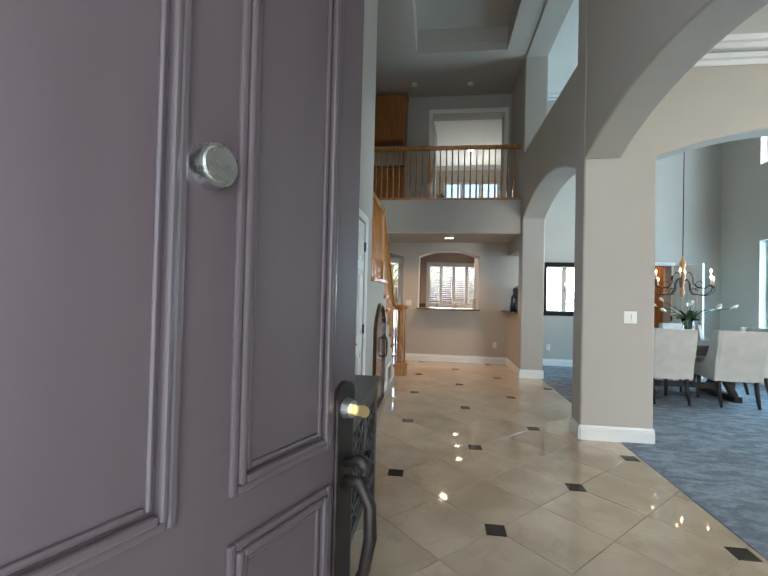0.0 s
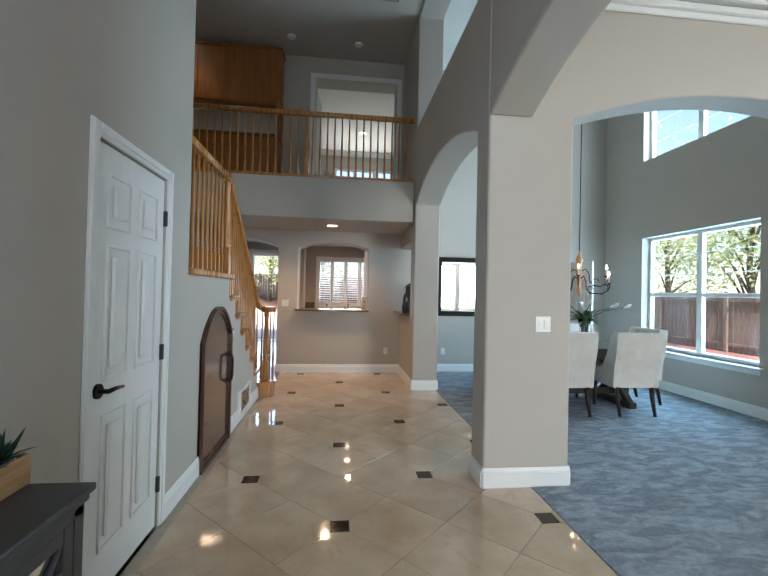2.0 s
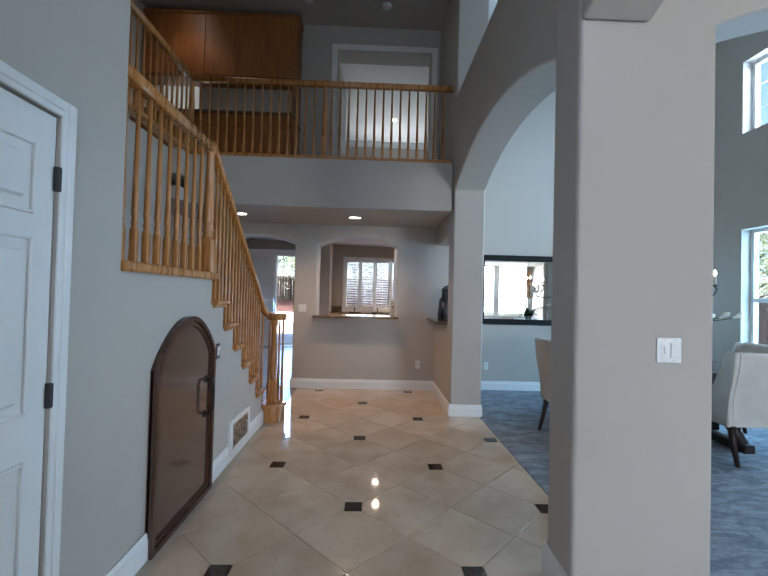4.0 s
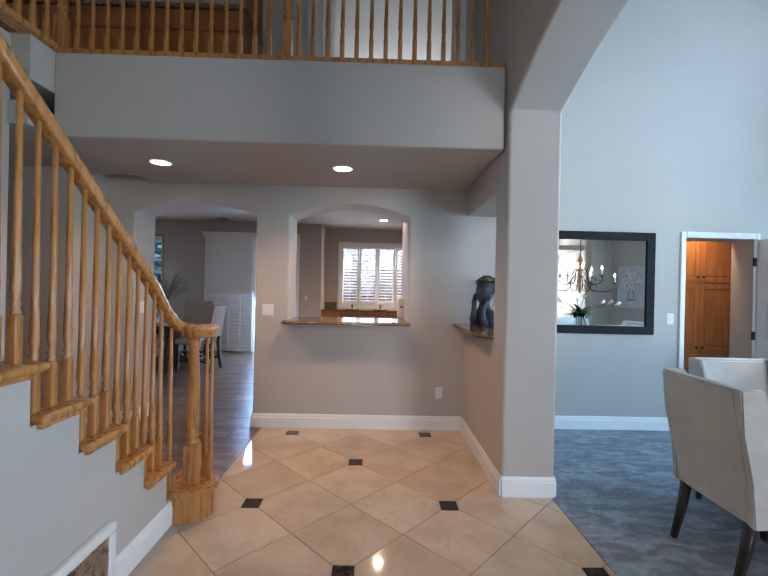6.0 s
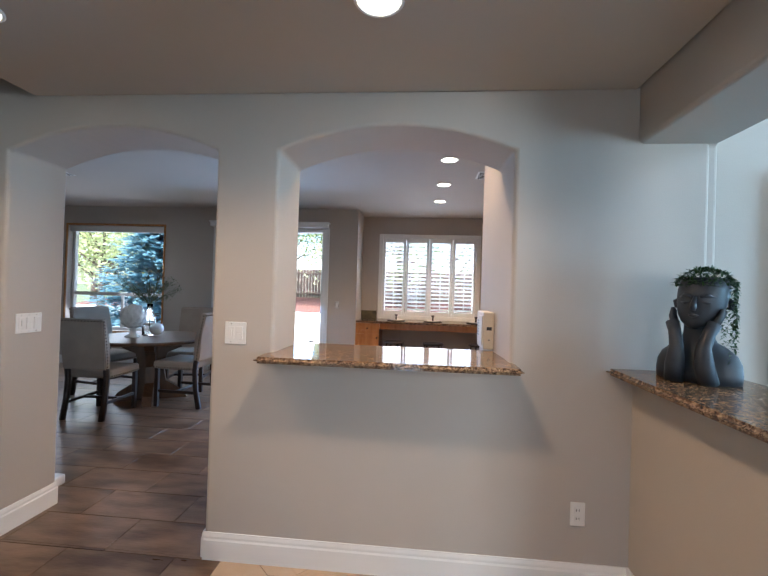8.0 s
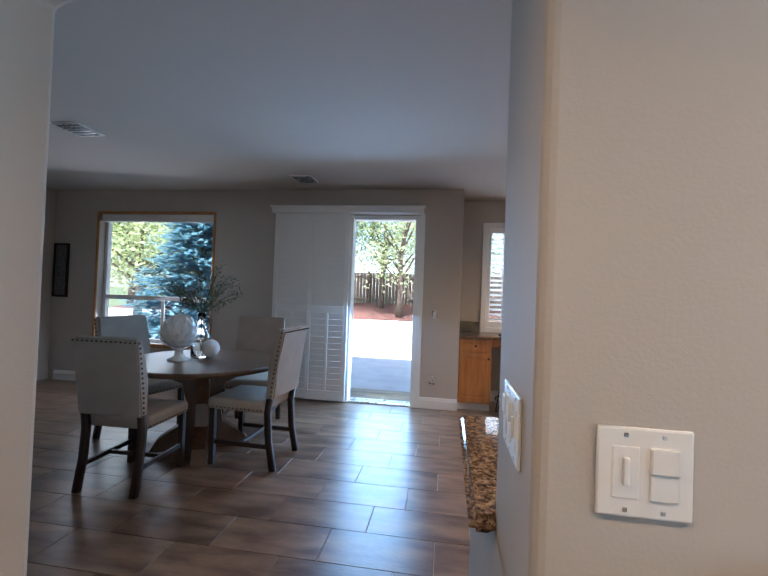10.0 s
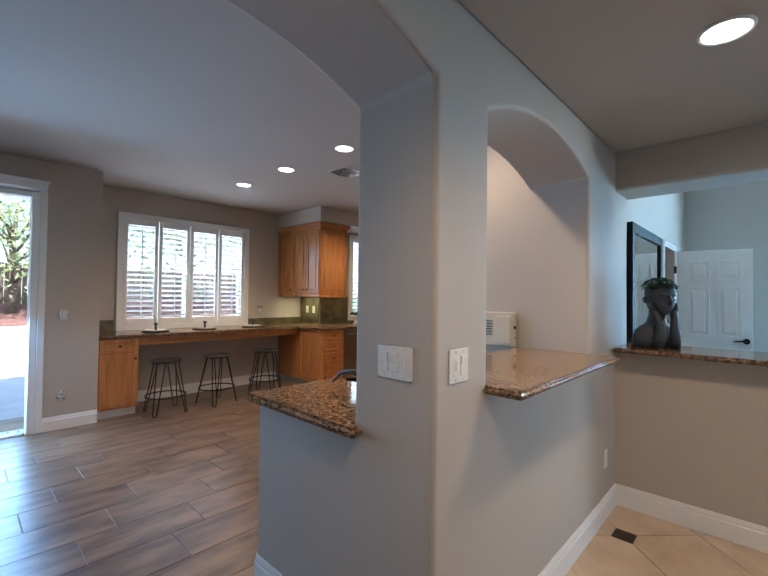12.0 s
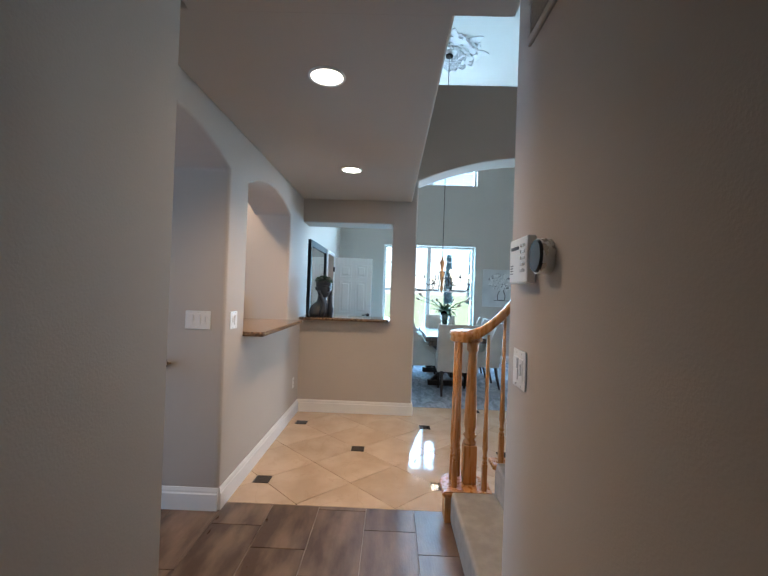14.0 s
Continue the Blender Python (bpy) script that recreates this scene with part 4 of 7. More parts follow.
tube(bm, [(lx, -0.012, 0.965), (lx, -0.05, 0.98), (lx, -0.075, 0.965)], [0.012, 0.014, 0.016], 10)
part("thumb_latch", bm, IRON, entrance)
bm = bmesh.new()
tube(bm, [(lx, -0.008, 0.92), (lx, -0.055, 0.93), (lx, -0.082, 0.885), (lx, -0.085, 0.815), (lx, -0.07, 0.735), (lx, -0.045, 0.69), (lx, -0.01, 0.665)], [0.016, 0.015, 0.014, 0.015, 0.013, 0.011, 0.013], 12)
rod(bm, (lx, -0.012, 0.67), (lx, 0.0, 0.67), 0.03, n=16)
part("pull_handle", bm, IRON, entrance, "curved dark iron pull handle")
bm = bmesh.new()
rod(bm, (0.502, -0.022, 1.55), (0.502, 0, 1.55), 0.034, 0.037, 24)
rod(bm, (0.502, -0.026, 1.55), (0.502, -0.02, 1.55), 0.027, 0.03, 24)
part("door_viewer", bm, STEEL, entrance, "round silver door camera")
bm = bmesh.new()
box(bm, W - 0.002, 0.012, 0.72, W + 0.003, 0.034, 0.98, 0.002, 1)
part("latch_plate", bm, STEEL, entrance)

# console with mirrored fretwork doors
console = thing("console_cabinet", "charcoal console cabinet with fretwork doors against the wall", "cabinet")
X0, X1, Y0, Y1, ZT = -0.715, -0.385, 1.50, 2.32, 0.84
bm = bmesh.new()
box(bm, X0, Y0 - 0.02, ZT - 0.022, X1 + 0.02, Y1 + 0.02, ZT, 0.006)
box(bm, X0, Y0 - 0.01, ZT - 0.045, X1 + 0.010, Y1 + 0.01, ZT - 0.022, 0.008)
part("top", bm, CHARC, console)
bm = bmesh.new()
box(bm, X0, Y0, 0.20, X0 + 0.015, Y1, ZT - 0.045)
box(bm, X0, Y0, 0.20, X1 - 0.02, Y0 + 0.02, ZT - 0.045)
box(bm, X0, Y1 - 0.02, 0.20, X1 - 0.02, Y1, ZT - 0.045)
box(bm, X0, Y0, 0.20, X1 - 0.01, Y1, 0.235, 0.003, 1)
box(bm, X1 - 0.02, Y0, ZT - 0.075, X1, Y1, ZT - 0.045, 0.003, 1)
box(bm, X0 + 0.06, Y0 - 0.004, 0.27, X1 - 0.06, Y0 + 0.004, 0.74, 0.004, 1)
part("body", bm, CHARC, console)
for y in (Y0, Y1 - 0.045):
    for x in (X0, X1 - 0.045):
        bm = bmesh.new()
        box(bm, x, y, 0.0, x + 0.045, y + 0.045, ZT - 0.046, 0.004, 1)
        part("leg", bm, CHARC, console)
mid = (Y0 + Y1) / 2
for d, (a, b) in enumerate(((Y0 + 0.045, mid - 0.002), (mid + 0.002, Y1 - 0.045))):
    bm = bmesh.new()
    for q in ((a, a + 0.04, 0.24, 0.765), (b - 0.04, b, 0.24, 0.765), (a + 0.04, b - 0.04, 0.24, 0.28), (a + 0.04, b - 0.04, 0.725, 0.765)):
        box(bm, X1 - 0.02, q[0], q[2], X1, q[1], q[3], 0.003, 1)
    door = part("door", bm, CHARC, console)
    bm = bmesh.new()
    box(bm, X1 - 0.018, a + 0.035, 0.275, X1 - 0.014, b - 0.035, 0.73)
    part("mirror_panel", bm, SILVER, door, "mirror glass behind the fretwork")
    bm = bmesh.new()
    w = (b - a - 0.08) / 2
    for c in range(2):
        yc = a + 0.04 + w * (c + 0.5)
        for side in (-1, 1):
            path = []
            for k in range(37):
                z = 0.28 + 0.445 * k / 36
                path.append((X1 - 0.007, yc + side * (0.012 + (w / 2 - 0.02) * (0.5 + 0.5 * math.cos(k / 36 * 6 * math.pi))), z))
            tube(bm, path, 0.007, 6)
    for z in (0.35, 0.50, 0.65):
        box(bm, X1 - 0.013, a + 0.04, z - 0.006, X1 - 0.002, b - 0.04, z + 0.006, 0.002, 1)
    part("fretwork", bm, CHARC, door)
    bm = bmesh.new()
    y = b - 0.015 if d == 0 else a + 0.015
    rod(bm, (X1, y, 0.52), (X1 + 0.02, y, 0.52), 0.006)
    rod(bm, (X1 + 0.02, y, 0.52), (X1 + 0.03, y, 0.52), 0.013, 0.01, 14)
    part("knob", bm, BRONZE, door)

planter = thing("planter_box", "rustic pine trough with white pebbles on the console", "planter")
px0, px1, py0, py1, pz = -0.635, -0.535, 1.665, 2.335, ZT
bm = bmesh.new()
for q in ((px0, py0, px0 + 0.012, py1), (px1 - 0.012, py0, px1, py1), (px0 + 0.012, py0, px1 - 0.012, py0 + 0.012), (px0 + 0.012, py1 - 0.012, px1 - 0.012, py1)):
    box(bm, q[0], q[1], pz + 0.001, q[2], q[3], pz + 0.085, 0.003, 1)
part("trough", bm, PINE, planter)
rng = random.Random(3)
bm = bmesh.new()
for q in range(420):
    x, y, r = rng.uniform(px0 + 0.016, px1 - 0.016), rng.uniform(py0 + 0.016, py1 - 0.016), rng.uniform(0.004, 0.007)
    bmesh.ops.create_icosphere(bm, subdivisions=1, radius=r, matrix=Matrix.Translation((x, y, pz + 0.07 + rng.uniform(0, 0.008))))
box(bm, px0 + 0.012, py0 + 0.012, pz + 0.02, px1 - 0.012, py1 - 0.012, pz + 0.068)
tagged(part("pebbles", bm, STONES, planter), kind="stuff")


def blade(bm, base, way, length, width, droop=0.2):
    """One pointed fleshy leaf."""
    way = Vector(way).normalized()
    side = way.cross(Vector((0, 0, 1)))
    side = side.normalized() if side.length > 1e-3 else Vector((1, 0, 0))
    up = side.cross(way)
    rows = []
    for k in range(5):
        f = k / 4
        c = Vector(base) + way * length * f - Vector((0, 0, droop * length * f * f))
        w = width * (0.55 + 0.9 * f - 1.45 * f * f)
        rows.append((bm.verts.new(c - side * w + up * w * 0.4), bm.verts.new(c), bm.verts.new(c + side * w + up * w * 0.4)))
    for p, q in zip(rows, rows[1:]):
        for i in range(2):
            bm.faces.new((p[i], p[i + 1], q[i + 1], q[i])).smooth = True


for q in range(13):
    bm = bmesh.new()
    y = py0 + 0.05 + q * 0.0475
    for k in range(26):
        a, tilt = rng.uniform(0, 2 * math.pi), rng.uniform(0.25, 1.25)
        blade(bm, (-0.585 + rng.uniform(-0.012, 0.012), y + rng.uniform(-0.012, 0.012), pz + 0.07), (math.cos(a) * math.cos(tilt), math.sin(a) * math.cos(tilt) * 1.0, math.sin(tilt)), rng.uniform(0.07, 0.115), 0.009, rng.uniform(0, 0.35))
    part("succulent", bm, LEAF, planter)

round_mirror = thing("round_mirror", "round wall mirror in a wide bronze woven frame", "mirror", pose(-0.72, 1.835, 1.64, 0, 0, 0))
bm = bmesh.new()
rod(bm, (0.004, 0, 0), (0.012, 0, 0), 0.255, n=64)
part("glass", bm, SILVER, round_mirror)
for r, t in ((0.260, 0.011), (0.352, 0.013)):
    bm = bmesh.new()
    tube(bm, [(0.016, r * math.cos(2 * math.pi * k / 72), r * math.sin(2 * math.pi * k / 72)) for k in range(72)], t, 8, True)
    part("ring", bm, WICKER, round_mirror)
bm = bmesh.new()
tube(bm, [(0.010, 0.306 * math.cos(2 * math.pi * k / 72), 0.306 * math.sin(2 * math.pi * k / 72)) for k in range(72)], 0.0085, 6, True)
for v in bm.verts:
    v.co = Vector((v.co.x * 0.6, v.co.y, v.co.z))
part("back_ring", bm, WICKER, round_mirror)
for k in range(56):
    bm = bmesh.new()
    a = 2 * math.pi * k / 56
    for way, lift in ((1, 0.022), (-1, 0.012)):
        pts = []
        for j in range(6):
            f = j / 5
            r = 0.266 + 0.082 * f
            b = a + way * 0.17 * (f - 0.5)
            pts.append((lift + 0.012 * math.sin(math.pi * f), r * math.cos(b), r * math.sin(b)))
        tube(bm, pts, [0.004, 0.0075, 0.0085, 0.0085, 0.0075, 0.004], 6)
    part("woven_strand", bm, WICKER, round_mirror)

# small arched door under the stairs
PANELW = material("glossy_brown_panel", (0.115, 0.066, 0.046), 0.13, other=(0.09, 0.05, 0.034), scale=2.5, bump=0.0, stretch=(5, 5, 0.7), coat=0.6)
cellar = tagged(thing("door_6", "small arched dark walnut door under the stairs", "door"), kind="structure")


def arch_outline(y0, y1, spring, top, base=0.0, n=14):
    pts = [(y0, base), (y1, base)]
    for k in range(n + 1):
        f = k / n
        pts.append((y1 + (y0 - y1) * f, spring + (top - spring) * math.sin(math.pi * f) ** 0.8))
    return pts


bm = bmesh.new()
prism(bm, arch_outline(4.29, 5.09, 0.98, 1.25), -0.735, -0.708, "x")
part("door_panel", bm, PANELW, cellar, "glossy brown arched door panel")
for out, inn, d in ((0.0, 0.03, 0.035), (0.03, 0.06, 0.024)):
    o, i = arch_outline(4.29 + out, 5.09 - out, 0.98, 1.25 - out, out), arch_outline(4.29 + inn, 5.09 - inn, 0.98, 1.25 - inn, inn)
    bm = bmesh.new()
    n = len(o)
    v = [[bm.verts.new((x, *p)) for p in ring] for x, ring in ((-0.72, o), (-0.72 + d, o), (-0.72 + d, i), (-0.72, i))]
    for a in range(3):
        for k in range(n):
            bm.faces.new((v[a][k], v[a][(k + 1) % n], v[a + 1][(k + 1) % n], v[a + 1][k]))
    part("moulding", bm, WALNUT, cellar)
bm = bmesh.new()
tube(bm, [(-0.70, 4.98, 0.80), (-0.665, 4.98, 0.795), (-0.655, 4.98, 0.76), (-0.655, 4.98, 0.60), (-0.665, 4.98, 0.565), (-0.70, 4.98, 0.56)], 0.011, 10)
rod(bm, (-0.71, 4.98, 0.80), (-0.698, 4.98, 0.80), 0.025, n=16)
rod(bm, (-0.71, 4.98, 0.56), (-0.698, 4.98, 0.56), 0.025, n=16)
part("pull_handle", bm, IRON, cellar, "dark iron pull handle")


def plate(name, label, axis, w, u, z, side, gang=1, colour=None, rockers=True, outlet=False):
    """A wall plate with rocker switches or an outlet."""
    top = thing(name, label, "switch" if not outlet else "outlet")
    half = 0.035 + 0.023 * (gang - 1)

    def bx(bm, u0, u1, z0, z1, d, r):
        p, q = sorted((w + side * 0.0005, w + side * d))
        if axis == "x":
            box(bm, p, u0, z0, q, u1, z1, r, 2)
        else:
            box(bm, u0, p, z0, u1, q, z1, r, 2)
    bm = bmesh.new()
    bx(bm, u - half, u + half, z - 0.058, z + 0.058, 0.006, 0.003)
    part("plate", bm, colour or PLASTIC, top)
    for g in range(gang):
        c = u + (g - (gang - 1) / 2) * 0.046
        bm = bmesh.new()
        if outlet:
            bx(bm, c - 0.016, c + 0.016, z - 0.034, z - 0.006, 0.008, 0.003)
            bx(bm, c - 0.016, c + 0.016, z + 0.006, z + 0.034, 0.008, 0.003)
            part("socket", bm, PLASTIC, top)
            bm = bmesh.new()
            for zz in (z - 0.02, z + 0.02):
                for o in (-0.006, 0.006):
                    bx(bm, c + o - 0.0012, c + o + 0.0012, zz - 0.005, zz + 0.006, 0.0085, 0.0)
            part("slots", bm, BLACK, top)
        else:
            if gang > 1 and g == 0:
                bx(bm, c - 0.017, c + 0.017, z - 0.034, z + 0.034, 0.0075, 0.002)
                bx(bm, c - 0.004, c + 0.004, z - 0.016, z + 0.020, 0.012, 0.002)
                part("dimmer", bm, PLASTIC, top)
            else:
                bx(bm, c - 0.017, c + 0.017, z - 0.034, z + 0.001, 0.009, 0.002)
                bx(bm, c - 0.017, c + 0.017, z + 0.001, z + 0.034, 0.012, 0.002)
                part("rocker", bm, PLASTIC, top)
            for zz in (z - 0.048, z + 0.048):
                bm = bmesh.new()
                bx(bm, c - 0.003, c + 0.003, zz - 0.003, zz + 0.003, 0.0072, 0.001)
                part("screw", bm, STEEL, top)
    return top


plate("switch_plate", "white double rocker switch plate on the pier", "y", 3.965, 1.81, 1.19, -1, 2)
plate("switch_plate", "white double rocker switch plate by the archway", "y", 8.25, -0.615, 1.19, -1, 2)
plate("switch_plate", "white triple switch plate in the archway", "x", -0.75, 8.42, 1.195, -1, 3)
plate("switch_plate", "white triple switch plate in the archway", "x", -1.96, 8.40, 1.18, 1, 3)
plate("switch_plate", "white double switch plate below the thermostat", "y", 6.8, -2.06, 1.195, 1, 2)
plate("switch_plate", "white switch plate beside the pantry door", "y", 8.33, 3.58, 1.18, -1, 1)
plate("wall_outlet", "white outlet above the baseboard", "y", 8.25, 1.14, 0.378, -1, 1, outlet=True)
plate("wall_outlet", "white outlet above the baseboard", "y", 8.33, 2.20, 0.37, -1, 1, outlet=True)
plate("switch_plate", "steel switch plate beside the sliding door", "y", 12.84, -1.015, 1.183, -1, 1, STEEL)
plate("wall_outlet", "steel outlet beside the sliding door", "y", 12.84, -1.022, 0.358, -1, 1, STEEL, outlet=True)
plate("switch_plate", "bronze latch plate by the arched door", "x", -0.725, 5.22, 0.96, 1, 1, BLACK)

# air return grille under the stairs
grille = thing("air_return_grille", "white return-air grille in the wall under the stairs", "vent")
bm = bmesh.new()
for q in ((5.50, 6.0, 0.06, 0.105), (5.50, 6.0, 0.30, 0.345), (5.50, 5.545, 0.105, 0.30), (5.955, 6.0, 0.105, 0.30)):
    box(bm, -0.7255, q[0], q[2], -0.692, q[1], q[3], 0.008, 3)
part("frame", bm, PLASTIC, grille)
# black sheet that gives the shade between the grille's slats
bm = bmesh.new()
box(bm, -0.726, 5.53, 0.09, -0.708, 5.97, 0.315)
part("shade_backing", bm, BLACK, grille)
for k in range(16):
    bm = bmesh.new()
    z = 0.112 + 0.0122 * k
    box(bm, -0.709, 5.545, z - 0.0035, -0.698, 5.955, z + 0.0035)
    part("slat", bm, STEEL, grille)

# thermostat and alarm keypad in the hall
thermostat = thing("thermostat", "round steel thermostat on the hall wall", "thermostat")
bm = bmesh.new()
rod(bm, (-2.255, 6.8, 1.522), (-2.255, 6.83, 1.522), 0.046, n=40)
part("ring", bm, STEEL, thermostat)
bm = bmesh.new()
rod(bm, (-2.255, 6.829, 1.522), (-2.255, 6.837, 1.522), 0.044, 0.040, 40)
part("display", bm, BLACK, thermostat, "black glossy round display")
keypad = thing("alarm_keypad", "cream alarm keypad on the hall wall", "keypad")
bm = bmesh.new()
box(bm, -2.17, 6.801, 1.455, -2.005, 6.828, 1.59, 0.005)
part("case", bm, PLASTIC, keypad)
bm = bmesh.new()
box(bm, -2.095, 6.827, 1.555, -2.025, 6.830, 1.565)
part("screen", bm, BLACK, keypad)
for k in range(5):
    bm = bmesh.new()
    box(bm, -2.155, 6.827, 1.487 + 0.018 * k, -2.115, 6.831, 1.497 + 0.018 * k, 0.002, 1)
    part("button", bm, STEEL, keypad)
for k in range(4):
    bm = bmesh.new()
    box(bm, -2.045, 6.8275, 1.483 + 0.008 * k, -2.02, 6.829, 1.486 + 0.008 * k)
    part("slot", bm, BLACK, keypad)


register = thing("wall_register", "white louvred air register high on the hall wall", "vent")
bm = bmesh.new()
for q in ((-2.36, -2.06, 2.18, 2.205), (-2.36, -2.06, 2.305, 2.33), (-2.36, -2.335, 2.205, 2.305), (-2.085, -2.06, 2.205, 2.305)):
    box(bm, q[0], 6.8005, q[2], q[1], 6.812, q[3], 0.003, 1)
part("frame", bm, CEIL, register)
# shade inside the register, put in as a flat black plate
bm = bmesh.new()
box(bm, -2.338, 6.8005, 2.202, -2.082, 6.803, 2.308)
part("shade_plate", bm, BLACK, register, "black plate for the shade behind the slats")
for k in range(7):
    bm = bmesh.new()
    box(bm, -2.335, 6.804, 2.212 + 0.013 * k, -2.085, 6.811, 2.216 + 0.013 * k)
    part("slat", bm, CEIL, register)


def recessed(x, y, z, label="lit recessed downlight in the ceiling"):
    top = thing("downlight", label, "light", group="recessed downlights")
    bm = bmesh.new()
    tube(bm, [(x + 0.083 * math.cos(2 * math.pi * k / 32), y + 0.083 * math.sin(2 * math.pi * k / 32), z - 0.002) for k in range(32)], 0.008, 6, True)
    part("trim_ring", bm, TRIM, top)
    bm = bmesh.new()
    rod(bm, (x, y, z - 0.004), (x, y, z - 0.001), 0.078, n=32)
    lens = part("lens", bm, LED, top)
    lens.visible_shadow = False


for lx, ly in ((0.17, 7.58), (-1.35, 7.55)):
    recessed(lx, ly, 2.45)
for lx, ly in ((0.60, 10.27), (0.60, 11.21), (0.60, 12.13), (2.2, 11.57), (0.30, 8.95)):
    recessed(lx, ly, 2.767)
recessed(3.6, 12.62, 2.55, "lit recessed downlight in the soffit over the sink")


def ceiling_vent(x, y, z, w, d):
    vent = thing("ceiling_vent", "louvred grey air vent in the ceiling", "vent")
    bm = bmesh.new()
    box(bm, x - w / 2, y - d / 2, z - 0.006, x + w / 2, y + d / 2, z - 0.001, 0.002, 1)
    part("frame", bm, TRIM, vent)
    # black plate painted in for the dark gaps between the slats
    bm = bmesh.new()
    box(bm, x - w / 2 + 0.02, y - d / 2 + 0.018, z - 0.008, x + w / 2 - 0.02, y + d / 2 - 0.018, z - 0.0065)
    part("shade_plate", bm, BLACK, vent, "black plate for the shade behind the slats")
    for k in range(6):
        bm = bmesh.new()
        yy = y - d / 2 + 0.025 + k * (d - 0.05) / 5
        box(bm, x - w / 2 + 0.02, yy - 0.007, z - 0.014, x + w / 2 - 0.02, yy - 0.001, z - 0.0075)
        part("slat", bm, STEEL, vent)


ceiling_vent(-2.61, 12.33, 2.767, 0.27, 0.30)
ceiling_vent(1.09, 10.8, 2.767, 0.30, 0.28)
ceiling_vent(-4.13, 10.77, 2.767, 0.27, 0.30)
for x, y in ((0.53, 7.76), (-0.55, 7.7)):
    alarm = thing("smoke_detector", "small white smoke detector on the ceiling", "smoke detector")
    bm = bmesh.new()
    turned(bm, [(0.05, -0.035), (0.06, -0.028), (0.068, -0.008), (0.068, 0.0)], 24, x, y, TOP)
    part("case", bm, PLASTIC, alarm)


# ---- granite shelves and counters ----
def counter(name, outline, z, t, label):
    bm = bmesh.new()
    prism(bm, outline, z - t, z, "z")
    edges = [e for e in bm.edges if abs(e.verts[0].co.z - e.verts[1].co.z) < 1e-5]
    bmesh.ops.bevel(bm, geom=edges, offset=t * 0.42, segments=3, affect="EDGES")
    return tagged(part(name, bm, GRANITE, None, smooth=False), label, "counter")


counter("pass_through_shelf", [(-0.45, 8.09), (0.83, 8.09), (0.83, 8.246), (0.798, 8.246), (0.798, 8.70), (-0.408, 8.70), (-0.408, 8.246), (-0.45, 8.246)], 1.095, 0.032, "polished brown granite sill in the arched pass-through")
counter("nook_shelf", [(1.33, 7.218), (1.78, 7.218), (1.78, 8.246), (1.255, 8.246), (1.255, 7.32)], 1.095, 0.032, "polished brown granite sill in the wall opening")
counter("half_wall_counter", [(-0.81, 8.58), (-0.753, 8.58), (-0.753, 8.64), (-0.22, 8.64), (-0.22, 9.37), (-0.81, 9.37)], 0.935, 0.04, "polished brown granite counter on the low wall")

pan = thing("saucepan", "black saucepan with a curved handle on the granite counter", "pan", pose(-0.37, 8.86, 0.936))
bm = bmesh.new()
turned(bm, [(0.085, 0.0), (0.10, 0.012), (0.105, 0.085), (0.108, 0.09), (0.10, 0.09)], 28)
part("body", bm, BLACK, pan)
bm = bmesh.new()
turned(bm, [(0.104, 0.09), (0.085, 0.108), (0.03, 0.122), (0.012, 0.124)], 28)
part("lid", bm, BLACK, pan)
bm = bmesh.new()
turned(bm, [(0.008, 0.122), (0.008, 0.136), (0.02, 0.145), (0.014, 0.155)], 16)
part("knob", bm, STEEL, pan, "chrome lid knob")
bm = bmesh.new()
tube(bm, [(-0.01, 0.10, 0.075), (-0.02, 0.17, 0.098), (-0.03, 0.25, 0.085), (-0.035, 0.31, 0.03)], [0.013, 0.012, 0.011, 0.009], 10)
part("handle", bm, BLACK, pan)

# planter bust, plain
STONEB = material("blue_grey_matte_ceramic", (0.035, 0.042, 0.052), 0.5, vary=0.15, scale=12, bump=0.05)
bust = thing("bust_planter", "blue-grey ceramic bust planter with trailing greenery on the granite sill", "planter", pose(1.53, 8.03, 1.096, 0, 0, -46))
bm = bmesh.new()


def shell(rows, n=28):
    """A closed lofted body from (z, half width, half depth, x, y) rows."""
    rings = [[bm.verts.new((ox + rx * math.cos(2 * math.pi * k / n), oy + ry * math.sin(2 * math.pi * k / n), z)) for k in range(n)] for z, rx, ry, ox, oy in rows]
    for p, q in zip(rings, rings[1:]):
        for k in range(n):
            bm.faces.new((p[k], p[(k + 1) % n], q[(k + 1) % n], q[k])).smooth = True
    bm.faces.new(rings[0][::-1])
    bm.faces.new(rings[-1])


# shoulders, neck and a head that leans into the hands
shell(((0, 0.150, 0.092, 0, 0.01), (0.04, 0.152, 0.094, 0, 0.01), (0.08, 0.148, 0.088, 0, 0.012), (0.115, 0.132, 0.078, 0, 0.015), (0.145, 0.098, 0.066, 0, 0.012), (0.165, 0.066, 0.058, 0, 0.006), (0.20, 0.052, 0.052, 0.002, 0), (0.25, 0.052, 0.054, 0.006, -0.006)))
shell(((0.222, 0.012, 0.014, 0.004, -0.062), (0.232, 0.034, 0.036, 0.005, -0.052), (0.250, 0.056, 0.062, 0.007, -0.036), (0.280, 0.074, 0.082, 0.010, -0.024), (0.315, 0.083, 0.093, 0.013, -0.016), (0.350, 0.088, 0.099, 0.016, -0.010),
       (0.385, 0.089, 0.100, 0.019, -0.006), (0.415, 0.083, 0.094, 0.021, -0.004), (0.435, 0.070, 0.080, 0.022, -0.002)))
